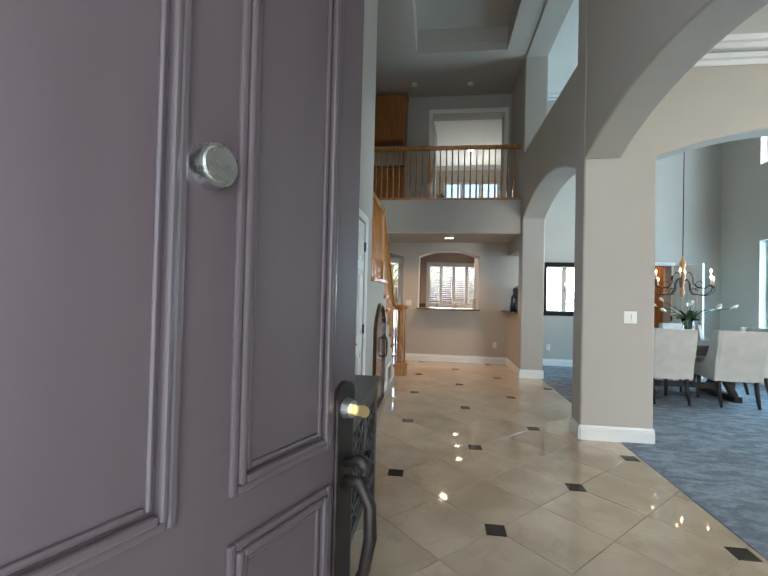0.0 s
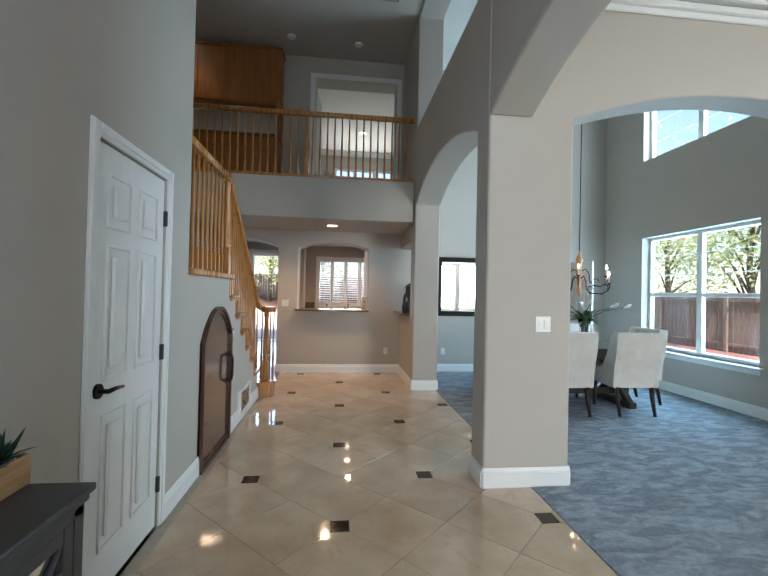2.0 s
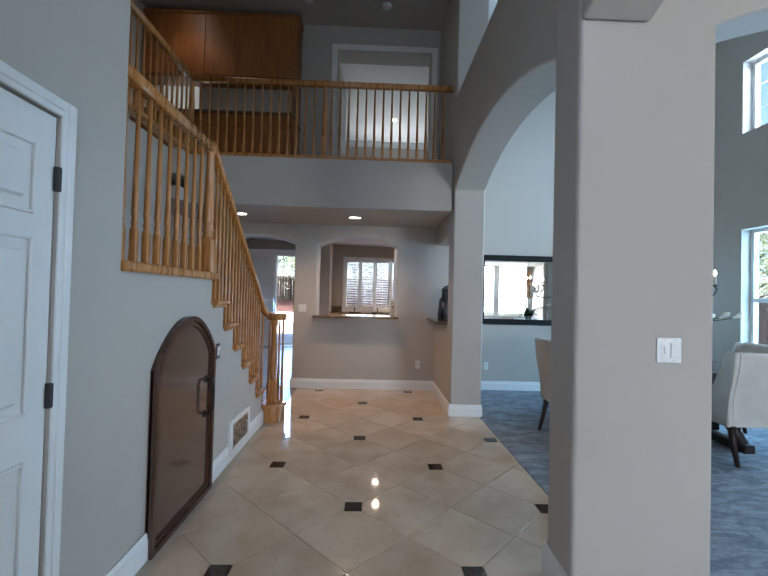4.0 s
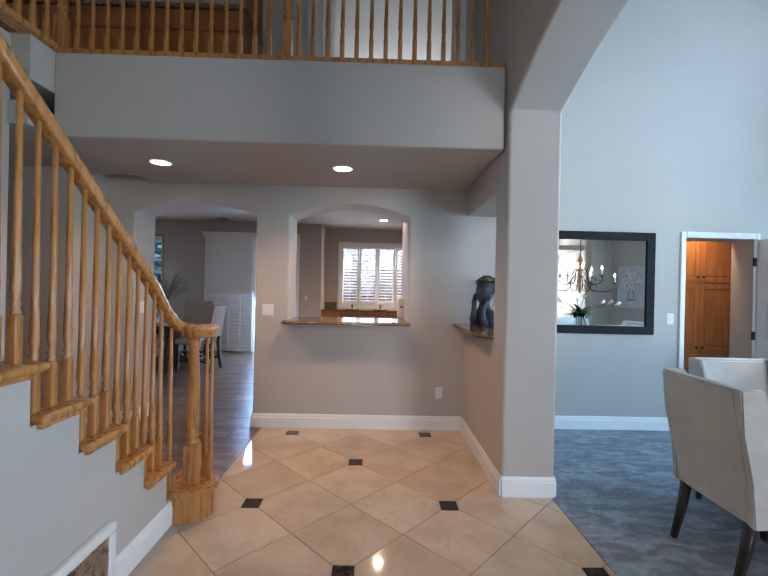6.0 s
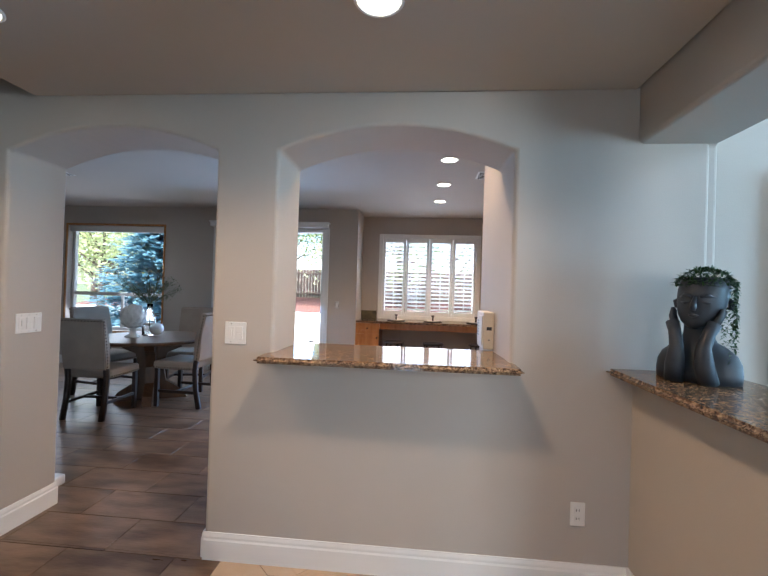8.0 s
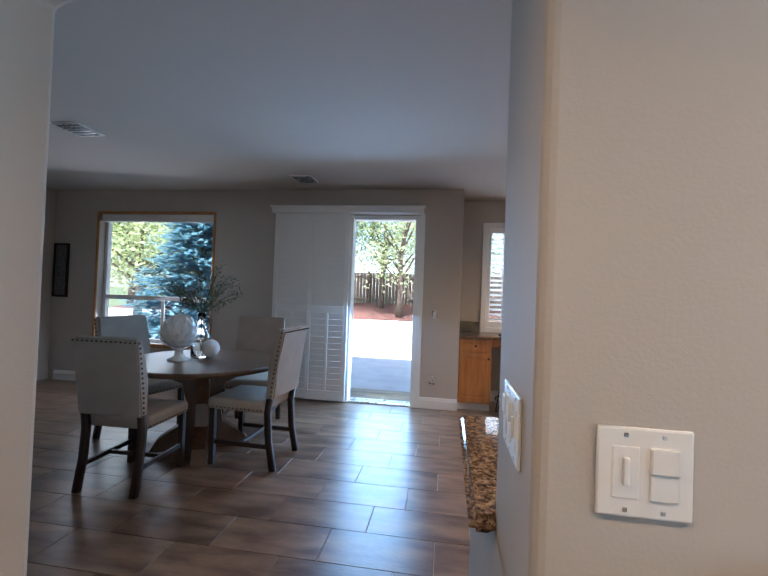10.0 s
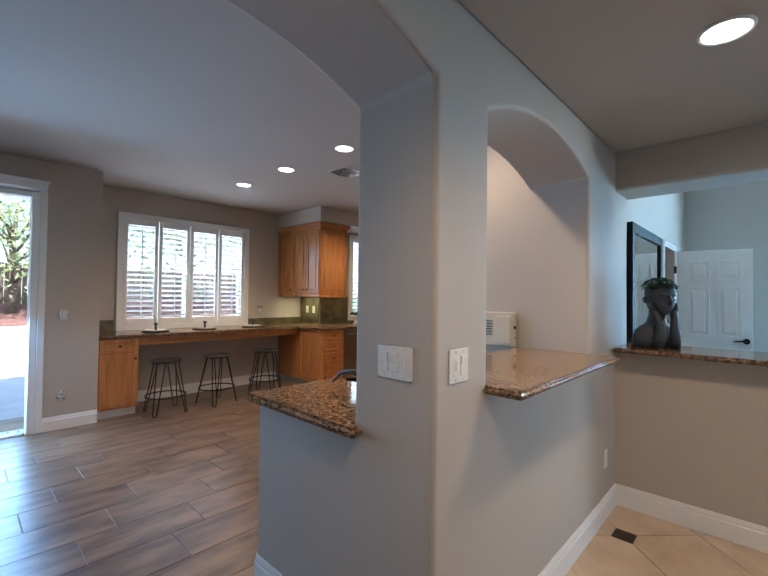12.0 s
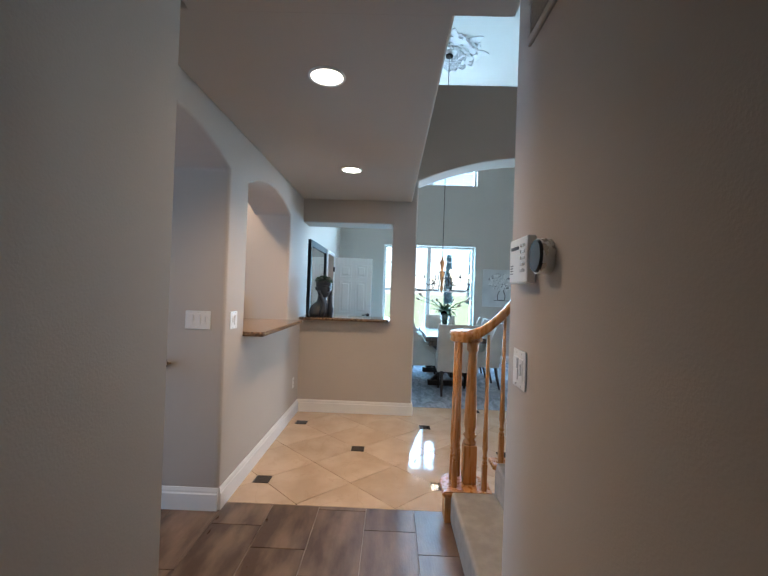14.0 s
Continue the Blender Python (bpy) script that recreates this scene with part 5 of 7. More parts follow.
# nose, brows, lips, ears
tube(bm, [(0.014, -0.108, 0.355), (0.012, -0.122, 0.325), (0.011, -0.124, 0.312), (0.010, -0.108, 0.302)], [0.007, 0.011, 0.014, 0.008], 8)
for s in (-1, 1):
    tube(bm, [(0.015 + s * 0.014, -0.107, 0.354), (0.015 + s * 0.038, -0.098, 0.360), (0.015 + s * 0.060, -0.078, 0.352)], [0.006, 0.009, 0.004], 6)
    tube(bm, [(0.014 + s * 0.018, -0.103, 0.334), (0.014 + s * 0.036, -0.096, 0.329), (0.014 + s * 0.054, -0.082, 0.333)], [0.004, 0.008, 0.004], 6)
    tube(bm, [(0.016 + s * 0.086, -0.002, 0.345), (0.016 + s * 0.096, 0.006, 0.335), (0.014 + s * 0.092, 0.0, 0.305)], [0.008, 0.014, 0.008], 8)
    # forearm and cupped hand under the cheek
    tube(bm, [(s * 0.060, -0.085, 0.004), (s * 0.050, -0.112, 0.075), (s * 0.046, -0.108, 0.150), (s * 0.058, -0.090, 0.205), (s * 0.072, -0.070, 0.245)], [0.036, 0.035, 0.026, 0.023, 0.026], 12)
    for k in range(4):
        f = k / 3
        tube(bm, [(s * 0.066 + 0.004, -0.082 + 0.024 * f, 0.232), (s * 0.081 + 0.006, -0.072 + 0.030 * f, 0.272), (s * 0.086 + 0.010, -0.056 + 0.032 * f, 0.306 - 0.012 * f)], [0.012, 0.011, 0.007], 7)
tube(bm, [(-0.008, -0.100, 0.279), (0.009, -0.107, 0.277), (0.026, -0.099, 0.280)], [0.004, 0.009, 0.004], 7)
part("ceramic", bm, STONEB, bust)
GREEN = material("trailing_foliage", (0.03, 0.085, 0.02), 0.5, other=(0.012, 0.04, 0.01), scale=40, bump=0.05)
bm = bmesh.new()
for q in range(620):
    a, e = rng.uniform(0, 2 * math.pi), rng.uniform(-0.05, 1.45)
    c = Vector((0.02 + 0.098 * math.cos(a) * math.cos(e), 0.002 + 0.108 * math.sin(a) * math.cos(e), 0.40 + 0.072 * math.sin(e)))
    blade(bm, c, (rng.uniform(-1, 1), rng.uniform(-1, 1), rng.uniform(-0.2, 0.9)), rng.uniform(0.014, 0.03), 0.006)
for s in range(17):
    a = rng.uniform(-0.35, 1.6)
    x, y = 0.02 + 0.098 * math.cos(a), 0.11 * math.sin(a)
    drop = rng.uniform(0.16, 0.38)
    for k in range(26):
        z = 0.42 - drop * k / 25
        blade(bm, (x * 1.05, y * 1.05, z), (rng.uniform(-1, 1), rng.uniform(-1, 1), rng.uniform(-0.6, 0.2)), 0.016, 0.006)
part("greenery", bm, GREEN, bust, "dark green trailing leaves")


# ---- dining room ----
LINEN = material("pale_linen_upholstery", (0.60, 0.57, 0.52), 0.9, vary=0.06, scale=6, bump=0.5, fine=420, spec=0.2)
DARKW = material("espresso_wood", (0.026, 0.015, 0.011), 0.42, vary=0.2, scale=6, bump=0.05, fine=60, stretch=(6, 6, 0.8))
PLANKW = material("weathered_table_planks", (0.12, 0.085, 0.065), 0.32, other=(0.05, 0.034, 0.026), scale=5, bump=0.08, fine=40, stretch=(1, 8, 1))
BLACKF = material("black_lacquer_frame", (0.010, 0.010, 0.011), 0.6, vary=0.1, bump=0.02, spec=0.15)


def wing_chair():
    """An upholstered dining chair: padded back with low wings that run down to the seat, on splayed tapered legs. Faces +y."""
    ch = thing("dining_chair", "pale linen upholstered dining chair with dark tapered legs", "chair", group="chairs round the dining table")
    bm = bmesh.new()
    box(bm, -0.24, -0.20, 0.33, 0.24, 0.30, 0.47, 0.03, 3)
    part("seat", bm, LINEN, ch)
    bm = bmesh.new()
    prism(bm, [(-0.23, 0.33), (-0.15, 0.33), (-0.17, 0.55), (-0.22, 0.77), (-0.26, 0.98), (-0.29, 0.995), (-0.325, 0.985), (-0.30, 0.77), (-0.255, 0.55)], -0.245, 0.245, "x")
    bmesh.ops.bevel(bm, geom=[e for e in bm.edges], offset=0.009, segments=2, affect="EDGES")
    part("backrest", bm, LINEN, ch)
    for s in (-1, 1):
        bm = bmesh.new()
        a, b = sorted((s * 0.237, s * 0.28))
        prism(bm, [(-0.24, 0.33), (0.27, 0.34), (0.27, 0.50), (0.10, 0.515), (-0.02, 0.56), (-0.09, 0.68), (-0.14, 0.82), (-0.20, 0.99), (-0.32, 0.99), (-0.295, 0.77), (-0.25, 0.55)], a, b, "x")
        bmesh.ops.bevel(bm, geom=[e for e in bm.edges], offset=0.008, segments=2, affect="EDGES")
        part("wing", bm, LINEN, ch)
    for x in (-0.215, 0.215):
        for y, dy in ((-0.20, -0.07), (0.24, 0.02)):
            bm = bmesh.new()
            pts = [(x, y, 0.34), (x, y + dy * 0.3, 0.2), (x, y + dy, 0.0)]
            tube(bm, pts, [0.030, 0.025, 0.018], 4)
            part("leg", bm, DARKW, ch)
    return ch


base_chair = wing_chair()
base_chair.matrix_world = pose(2.53, 6.25, 0.004, 0, 0, -92)
for x, y, a in ((3.02, 5.82, 2), (3.85, 5.82, -3), (3.0, 6.66, 180), (3.84, 6.67, 177), (4.28, 6.26, 90)):
    copy_thing(base_chair, pose(x, y, 0.004, 0, 0, a))

table = thing("dining_table", "dark plank trestle dining table with iron-bound edge", "table")
for k in range(6):
    bm = bmesh.new()
    y = 5.80 + k * 0.1433
    box(bm, 2.76, y, 0.715, 4.22, y + 0.1413, 0.77, 0.003, 1)
    part("plank", bm, PLANKW, table)
for x0, x1 in ((2.68, 2.758), (4.222, 4.30)):
    bm = bmesh.new()
    box(bm, x0, 5.79, 0.70, x1, 6.67, 0.772, 0.004, 1)
    part("breadboard_end", bm, PLANKW, table)
bm = bmesh.new()
box(bm, 2.80, 5.85, 0.62, 4.18, 5.89, 0.715, 0.003, 1)
box(bm, 2.80, 6.57, 0.62, 4.18, 6.61, 0.715, 0.003, 1)
box(bm, 2.80, 5.89, 0.62, 2.84, 6.57, 0.715, 0.003, 1)
box(bm, 4.14, 5.89, 0.62, 4.18, 6.57, 0.715, 0.003, 1)
part("apron", bm, PLANKW, table)
for x in (2.98, 4.02):
    for s in (-1, 1):
        bm = bmesh.new()
        tube(bm, [(x, 6.23 + s * 0.30, 0.06), (x, 6.23, 0.38), (x, 6.23 - s * 0.30, 0.63)], 0.05, 4)
        part("trestle_brace", bm, DARKW, table)
    bm = bmesh.new()
    box(bm, x - 0.05, 5.86, 0.004, x + 0.05, 6.60, 0.085, 0.008)
    part("foot", bm, DARKW, table)
bm = bmesh.new()
box(bm, 2.98, 6.20, 0.12, 4.02, 6.26, 0.20, 0.006)
part("stretcher", bm, DARKW, table)

vase = thing("flower_vase", "glass vase of white calla lilies on the dining table", "vase", pose(3.62, 6.28, 0.772) @ Matrix.Scale(1.25, 4))
VASEG = clear("vase_glass", (0.95, 0.98, 0.97))
bm = bmesh.new()
turned(bm, [(0.045, 0), (0.05, 0.01), (0.045, 0.1), (0.055, 0.2), (0.075, 0.28), (0.072, 0.28), (0.052, 0.2), (0.042, 0.1), (0.045, 0.015)], 24)
part("glass", bm, VASEG, vase)
LILY = material("lily_leaf", (0.03, 0.10, 0.02), 0.4, other=(0.015, 0.05, 0.012), scale=20, bump=0.05)
PETAL = material("white_petal", (0.75, 0.74, 0.66), 0.55, vary=0.05, bump=0.02)
bm = bmesh.new()
for q in range(46):
    a, e = rng.uniform(0, 6.28), rng.uniform(0.15, 1.3)
    blade(bm, (rng.uniform(-0.03, 0.03), rng.uniform(-0.03, 0.03), 0.26), (math.cos(a) * math.cos(e), math.sin(a) * math.cos(e), math.sin(e)), rng.uniform(0.14, 0.27), 0.03, rng.uniform(0.2, 0.9))
for q in range(12):
    a = q * 0.55
    rod(bm, (0.02 * math.cos(a), 0.02 * math.sin(a), 0.02), (0.04 * math.cos(a), 0.04 * math.sin(a), 0.27), 0.004, n=6)
part("leaves", bm, LILY, vase)
for q in range(8):
    a, e, r = q * 0.8 + 0.3, rng.uniform(0.25, 0.7), rng.uniform(0.25, 0.34)
    tip = Vector((math.cos(a) * r * math.cos(e) * 1.2, math.sin(a) * r * math.cos(e) * 1.2, 0.27 + r * math.sin(e)))
    bm = bmesh.new()
    tube(bm, [(0, 0, 0.25), tip * 0.5 + Vector((0, 0, 0.16)), tip], 0.004, 6)
    part("stem", bm, LILY, vase)
    bm = bmesh.new()
    way = (tip - Vector((0, 0, 0.2))).normalized()
    tube(bm, [tip, tip + way * 0.03, tip + way * 0.06, tip + way * 0.085], [0.006, 0.013, 0.02, 0.003], 10)
    part("bloom", bm, PETAL, vase)

# chandelier
chand = thing("chandelier", "iron scroll chandelier with glass candle bulbs over the dining table", "chandelier", pose(3.58, 6.36, 0))
bm = bmesh.new()
tube(bm, [(0, 0, z) for z in (2.02, 3.5, TOP - 0.02)], 0.006, 6)
part("chain", bm, IRON, chand)
bm = bmesh.new()
turned(bm, [(0.02, -0.05), (0.06, -0.03), (0.065, 0)], 20, 0, 0, TOP - 0.04)
part("canopy", bm, IRON, chand)
AMBER = material("amber_turned_column", (0.55, 0.26, 0.10), 0.3, vary=0.1, scale=10, bump=0.02)
bm = bmesh.new()
turned(bm, [(0.008, 1.42), (0.02, 1.45), (0.03, 1.50), (0.018, 1.56), (0.03, 1.66), (0.042, 1.74), (0.02, 1.80), (0.035, 1.88), (0.045, 1.93), (0.02, 1.98), (0.01, 2.03)], 18)
part("column", bm, AMBER, chand)
CANDLE = material("ivory_candle_sleeve", (0.72, 0.66, 0.52), 0.5, vary=0.04, bump=0)
for k in range(8):
    a = 2 * math.pi * k / 8 + 0.2
    big = k % 2 == 0
    R, zc = (0.49, 1.50) if big else (0.33, 1.60)
    c, s = math.cos(a), math.sin(a)
    prof = [(0.03, zc + 0.16), (0.08, zc + 0.19), (0.12, zc + 0.12), (0.13, zc + 0.02), (0.18, zc - 0.04), (R * 0.8, zc - 0.05), (R, zc + 0.0), (R + 0.02, zc + 0.05), (R, zc + 0.08)]
    bm = bmesh.new()
    tube(bm, [(r * c, r * s, z) for r, z in prof], 0.0065, 6)
    loop = [(0.20 + 0.045 * math.cos(t), zc + 0.01 + 0.045 * math.sin(t)) for t in [j * 0.6 for j in range(10)]]
    tube(bm, [(r * c, r * s, z) for r, z in loop], 0.0045, 6)
    arm = part("arm", bm, IRON, chand)
    bm = bmesh.new()
    turned(bm, [(0.012, 0.0), (0.033, 0.012), (0.03, 0.016)], 14, R * c, R * s, zc + 0.075)
    part("drip_pan", bm, IRON, arm)
    bm = bmesh.new()
    turned(bm, [(0.011, 0), (0.011, 0.085)], 12, R * c, R * s, zc + 0.092)
    part("candle", bm, CANDLE, arm)
    bm = bmesh.new()
    turned(bm, [(0.006, 0), (0.014, 0.02), (0.012, 0.035), (0.002, 0.06)], 10, R * c, R * s, zc + 0.177)
    bulb = part("bulb", bm, BULB, arm)
    bulb.visible_shadow = False
lamp = new("lamp", bpy.data.lights.new("lamp", "POINT"))
lamp.data.energy, lamp.data.color, lamp.data.shadow_soft_size = 5, (1, 0.72, 0.45), 0.04
lamp.location = (3.58, 6.36, 1.85)

# plaster ceiling medallion
bm = bmesh.new()
ring = []
for k in range(96):
    a = 2 * math.pi * k / 96
    r = 0.55 + 0.07 * math.cos(8 * a) + 0.05 * math.cos(16 * a + 1) + 0.025 * math.cos(32 * a)
    ring.append((3.58 + r * math.cos(a), 6.36 + r * math.sin(a)))
prism(bm, ring, TOP - 0.012, TOP + 0.002, "z")
for k in range(160):
    a, r = rng.uniform(0, 6.28), rng.uniform(0.12, 0.52)
    x, y = 3.58 + r * math.cos(a), 6.36 + r * math.sin(a)
    tube(bm, [(x, y, TOP - 0.01), (x + 0.04 * math.cos(a + 1), y + 0.04 * math.sin(a + 1), TOP - 0.035), (x + 0.09 * math.cos(a + 2), y + 0.09 * math.sin(a + 2), TOP - 0.01)], [0.012, 0.018, 0.008], 6)
PLASTER = material("white_plaster_ornament", (0.78, 0.78, 0.78), 0.7, vary=0.05, bump=0.1)
tagged(part("ceiling_medallion", bm, PLASTER), "white plaster leaf medallion on the dining ceiling", "ornament")


def framed(name, label, category, axis, w, side, u0, u1, z0, z1, border, depth, frame_mat, face_mat, ridges=False):
    """A picture or mirror with a real frame, hung on a wall face."""
    top = thing(name, label, category)

    def bx(bm, a, b, c, d, e, f, r=0.003):
        p, q = sorted((w + side * e, w + side * f))
        if axis == "x":
            box(bm, p, a, c, q, b, d, r, 1)
        else:
            box(bm, a, p, c, b, q, d, r, 1)
    bm = bmesh.new()
    for q in ((u0, u0 + border, z0, z1), (u1 - border, u1, z0, z1), (u0 + border, u1 - border, z0, z0 + border), (u0 + border, u1 - border, z1 - border, z1)):
        bx(bm, *q, 0.001, depth)
    part("frame", bm, frame_mat, top)
    if ridges:
        bm = bmesh.new()
        n = int((z1 - z0) / 0.02)
        for k in range(n):
            z = z0 + (k + 0.5) * (z1 - z0) / n
            for a in (u0 - 0.004, u1 - 0.008):
                bx(bm, a, a + 0.012, z - 0.006, z + 0.006, 0.004, depth - 0.004, 0.002)
        part("ribbing", bm, frame_mat, top)
    bm = bmesh.new()
    bx(bm, u0 + border * 0.9, u1 - border * 0.9, z0 + border * 0.9, z1 - border * 0.9, 0.002, depth * 0.6, 0.0)
    part("glass" if face_mat is SILVER else "canvas", bm, face_mat, top)
    return top


framed("wall_mirror", "large rectangular mirror in a black ribbed frame", "mirror", "y", 8.33, -1, 2.06, 3.38, 1.01, 2.075, 0.085, 0.045, BLACKF, SILVER, True)


def canvas_paint(name, a, b, scale):
    m = material(name, a, 0.8, other=b, scale=scale, bump=0.6, fine=60)
    return m


CANV = canvas_paint("grey_painted_canvas", (0.62, 0.62, 0.61), (0.50, 0.50, 0.50), 3)
pic = framed("painting", "pale grey painting of flowers in a jug", "painting", "x", 5.33, -1, 4.49, 5.29, 1.165, 1.95, 0.012, 0.035, CANV, CANV)
INK = material("charcoal_paint", (0.12, 0.12, 0.12), 0.8, vary=0.3, scale=30, bump=0.2)
PALEP = material("white_paint_daubs", (0.72, 0.72, 0.71), 0.8, vary=0.1, scale=30, bump=0.3)
for mat, n, seed, nm in ((PALEP, 150, 5, "petals"), (INK, 70, 6, "shadows")):
    bm = bmesh.new()
    r2 = random.Random(seed)
    for q in range(n):
        a, r = r2.uniform(0, 6.28), 0.24 * math.sqrt(r2.random())
        y, z = 4.89 + r * 1.15 * math.cos(a), 1.69 + r * 0.75 * math.sin(a)
        w, h, t = r2.uniform(0.008, 0.026), r2.uniform(0.006, 0.014), r2.uniform(0, 3.1)
        pts = [(y + w * math.cos(b) * math.cos(t) - h * math.sin(b) * math.sin(t), z + w * math.cos(b) * math.sin(t) + h * math.sin(b) * math.cos(t)) for b in [j * 1.0472 for j in range(6)]]
        d = 5.3095 - 0.0002 * (q % 5) - (0.0012 if mat is PALEP else 0)
        prism(bm, pts, d - 0.001, d, "x")
    if mat is INK:
        for q in ([(4.81, 1.31), (4.97, 1.31), (4.98, 1.41), (4.94, 1.51), (4.92, 1.51), (4.96, 1.41), (4.955, 1.32), (4.825, 1.32)], [(4.81, 1.31), (4.825, 1.32), (4.82, 1.41), (4.86, 1.51), (4.84, 1.51), (4.80, 1.41)], [(4.74, 1.295), (5.04, 1.295), (5.04, 1.307), (4.74, 1.307)]):
            prism(bm, q, 5.307, 5.309, "x")
    tagged(part(nm, bm, mat, pic), kind="stuff")

framed("picture", "dark framed picture beside the breakfast room window", "picture", "y", 12.84, -1, -6.58, -6.335, 1.206, 1.99, 0.03, 0.03, IRON, INK)

# living room: crown, fireplace and art seen through the arch
bm = bmesh.new()
for k, (d, z) in enumerate(((0.02, 3.58), (0.05, 3.63), (0.09, 3.70), (0.13, 3.75))):
    box(bm, 1.735, 3.965 - d, z, 6.99, 3.964, z + 0.055, 0.008, 1)
    box(bm, 6.99 - d, -2.1, z, 6.998, 3.9, z + 0.055, 0.008, 1)
structure("crown_moulding", bm, TRIM, "white crown moulding of the living room", "trim")
bm = bmesh.new()
for d, z in ((0.03, TOP - 0.14), (0.07, TOP - 0.09), (0.11, TOP - 0.05)):
    box(bm, 1.755, 8.33 - d, z, 5.32, 8.328, z + 0.05, 0.008, 1)
    box(bm, 5.33 - d, 4.24, z, 5.328, 8.22, z + 0.05, 0.008, 1)
    box(bm, 1.735, 4.232, z, 5.22, 4.23 + d, z + 0.05, 0.008, 1)
structure("crown_moulding", bm, TRIM, "white crown moulding of the dining room", "trim")
fire = thing("fireplace", "white fireplace surround with a dark firebox", "fireplace")
bm = bmesh.new()
for q in ((1.05, 1.30, 0.0, 1.14), (2.45, 2.70, 0.0, 1.14), (1.30, 2.45, 0.80, 1.14)):
    box(bm, 6.84, q[0], q[2], 6.998, q[1], q[3], 0.006)
box(bm, 6.76, 0.95, 1.14, 6.998, 2.80, 1.20, 0.01)
part("surround", bm, TRIM, fire)
bm = bmesh.new()
box(bm, 6.90, 1.30, 0.004, 6.998, 2.45, 0.80)
part("firebox", bm, BLACK, fire, "dark firebox opening")
CANV2 = canvas_paint("beige_abstract_canvas", (0.55, 0.53, 0.50), (0.33, 0.34, 0.36), 5)
GOLDF = material("champagne_frame", (0.55, 0.47, 0.36), 0.4, 0.4, vary=0.1, scale=20, bump=0.05)
framed("painting", "beige abstract painting of blossoms in a champagne frame", "painting", "x", 6.998, -1, 1.35, 2.45, 1.75, 2.75, 0.03, 0.04, GOLDF, CANV2)
pot = thing("mantel_plant", "small green plant in a pot on the mantel", "plant", pose(6.87, 2.60, 1.2))
bm = bmesh.new()
turned(bm, [(0.05, 0), (0.065, 0.1), (0.06, 0.1)], 16)
part("pot", bm, PLASTIC, pot)
bm = bmesh.new()
for q in range(120):
    a, e = rng.uniform(0, 6.28), rng.uniform(-0.3, 1.4)
    blade(bm, (0, 0, 0.1), (math.cos(a) * math.cos(e), math.sin(a) * math.cos(e), math.sin(e)), rng.uniform(0.08, 0.17), 0.014, 0.5)
part("leaves", bm, GREEN, pot)
chest = thing("white_chest", "white painted chest beside the fireplace", "cabinet", pose(6.74, 3.35, 0.004))
bm = bmesh.new()
box(bm, -0.2, -0.4, 0.12, 0.2, 0.4, 0.82, 0.006)
box(bm, -0.22, -0.42, 0.82, 0.2, 0.42, 0.85, 0.006)
part("body", bm, TRIM, chest)
for y in (-0.36, 0.36):
    for x in (-0.17, 0.17):
        bm = bmesh.new()
        rod(bm, (x, y, 0), (x, y, 0.12), 0.018, 0.025)
        part("leg", bm, TRIM, chest)


# ---- cabinets ----
def cabinet_front(parent, axis, w, side, u0, u1, z0, z1, mat, knob="pull", gap=0.003, knob_at="bottom"):
    """A raised-panel cabinet door or drawer front on the plane w."""
    def bx(bm, a, b, c, d, e, f, r=0.003):
        p, q = sorted((w + side * e, w + side * f))
        if axis == "x":
            box(bm, p, a, c, q, b, d, r, 1)
        else:
            box(bm, a, p, c, b, q, d, r, 1)
    a, b, c, d = u0 + gap, u1 - gap, z0 + gap, z1 - gap
    bm = bmesh.new()
    s = min(0.055, (d - c) * 0.28)
    for q in ((a, a + s, c, d), (b - s, b, c, d), (a + s, b - s, c, c + s), (a + s, b - s, d - s, d)):
        bx(bm, *q, 0.0, 0.019)
    bx(bm, a + s, b - s, c + s, d - s, 0.0, 0.008, 0)
    if d - c > 0.2:
        bx(bm, a + s + 0.02, b - s - 0.02, c + s + 0.02, d - s - 0.02, 0.004, 0.015, 0.006)
    door = part("door" if d - c > 0.24 else "drawer", bm, mat, parent)
    if knob:
        bm = bmesh.new()
        m = (a + b) / 2 if d - c <= 0.24 else (b - 0.035 if knob == "right" else a + 0.035)
        zz = (c + d) / 2 if d - c <= 0.24 else (c + 0.06 if knob_at == "bottom" else d - 0.06)
        p, q = w + side * 0.019, w + side * 0.042
        if axis == "x":
            rod(bm, (p, m, zz), (q, m, zz), 0.006)
            rod(bm, (q - side * 0.008, m, zz), (q, m, zz), 0.014, n=14)
        else:
            rod(bm, (m, p, zz), (m, q, zz), 0.006)
            rod(bm, (m, q - side * 0.008, zz), (m, q, zz), 0.014, n=14)
        part("knob", bm, BRONZE, door)


def carcass(name, label, x0, y0, z0, x1, y1, z1, mat=None, toe=None, group=""):
    cab = thing(name, label, "cabinet", group=group)
    bm = bmesh.new()
    box(bm, x0, y0, z0 + (0.1 if toe else 0), x1, y1, z1, 0.002, 1)
    part("body", bm, mat or MAPLE, cab)
    if toe:
        bm = bmesh.new()
        box(bm, *toe)
        part("toe_kick", bm, TRIM, cab)
    return cab


CZ = 0.94
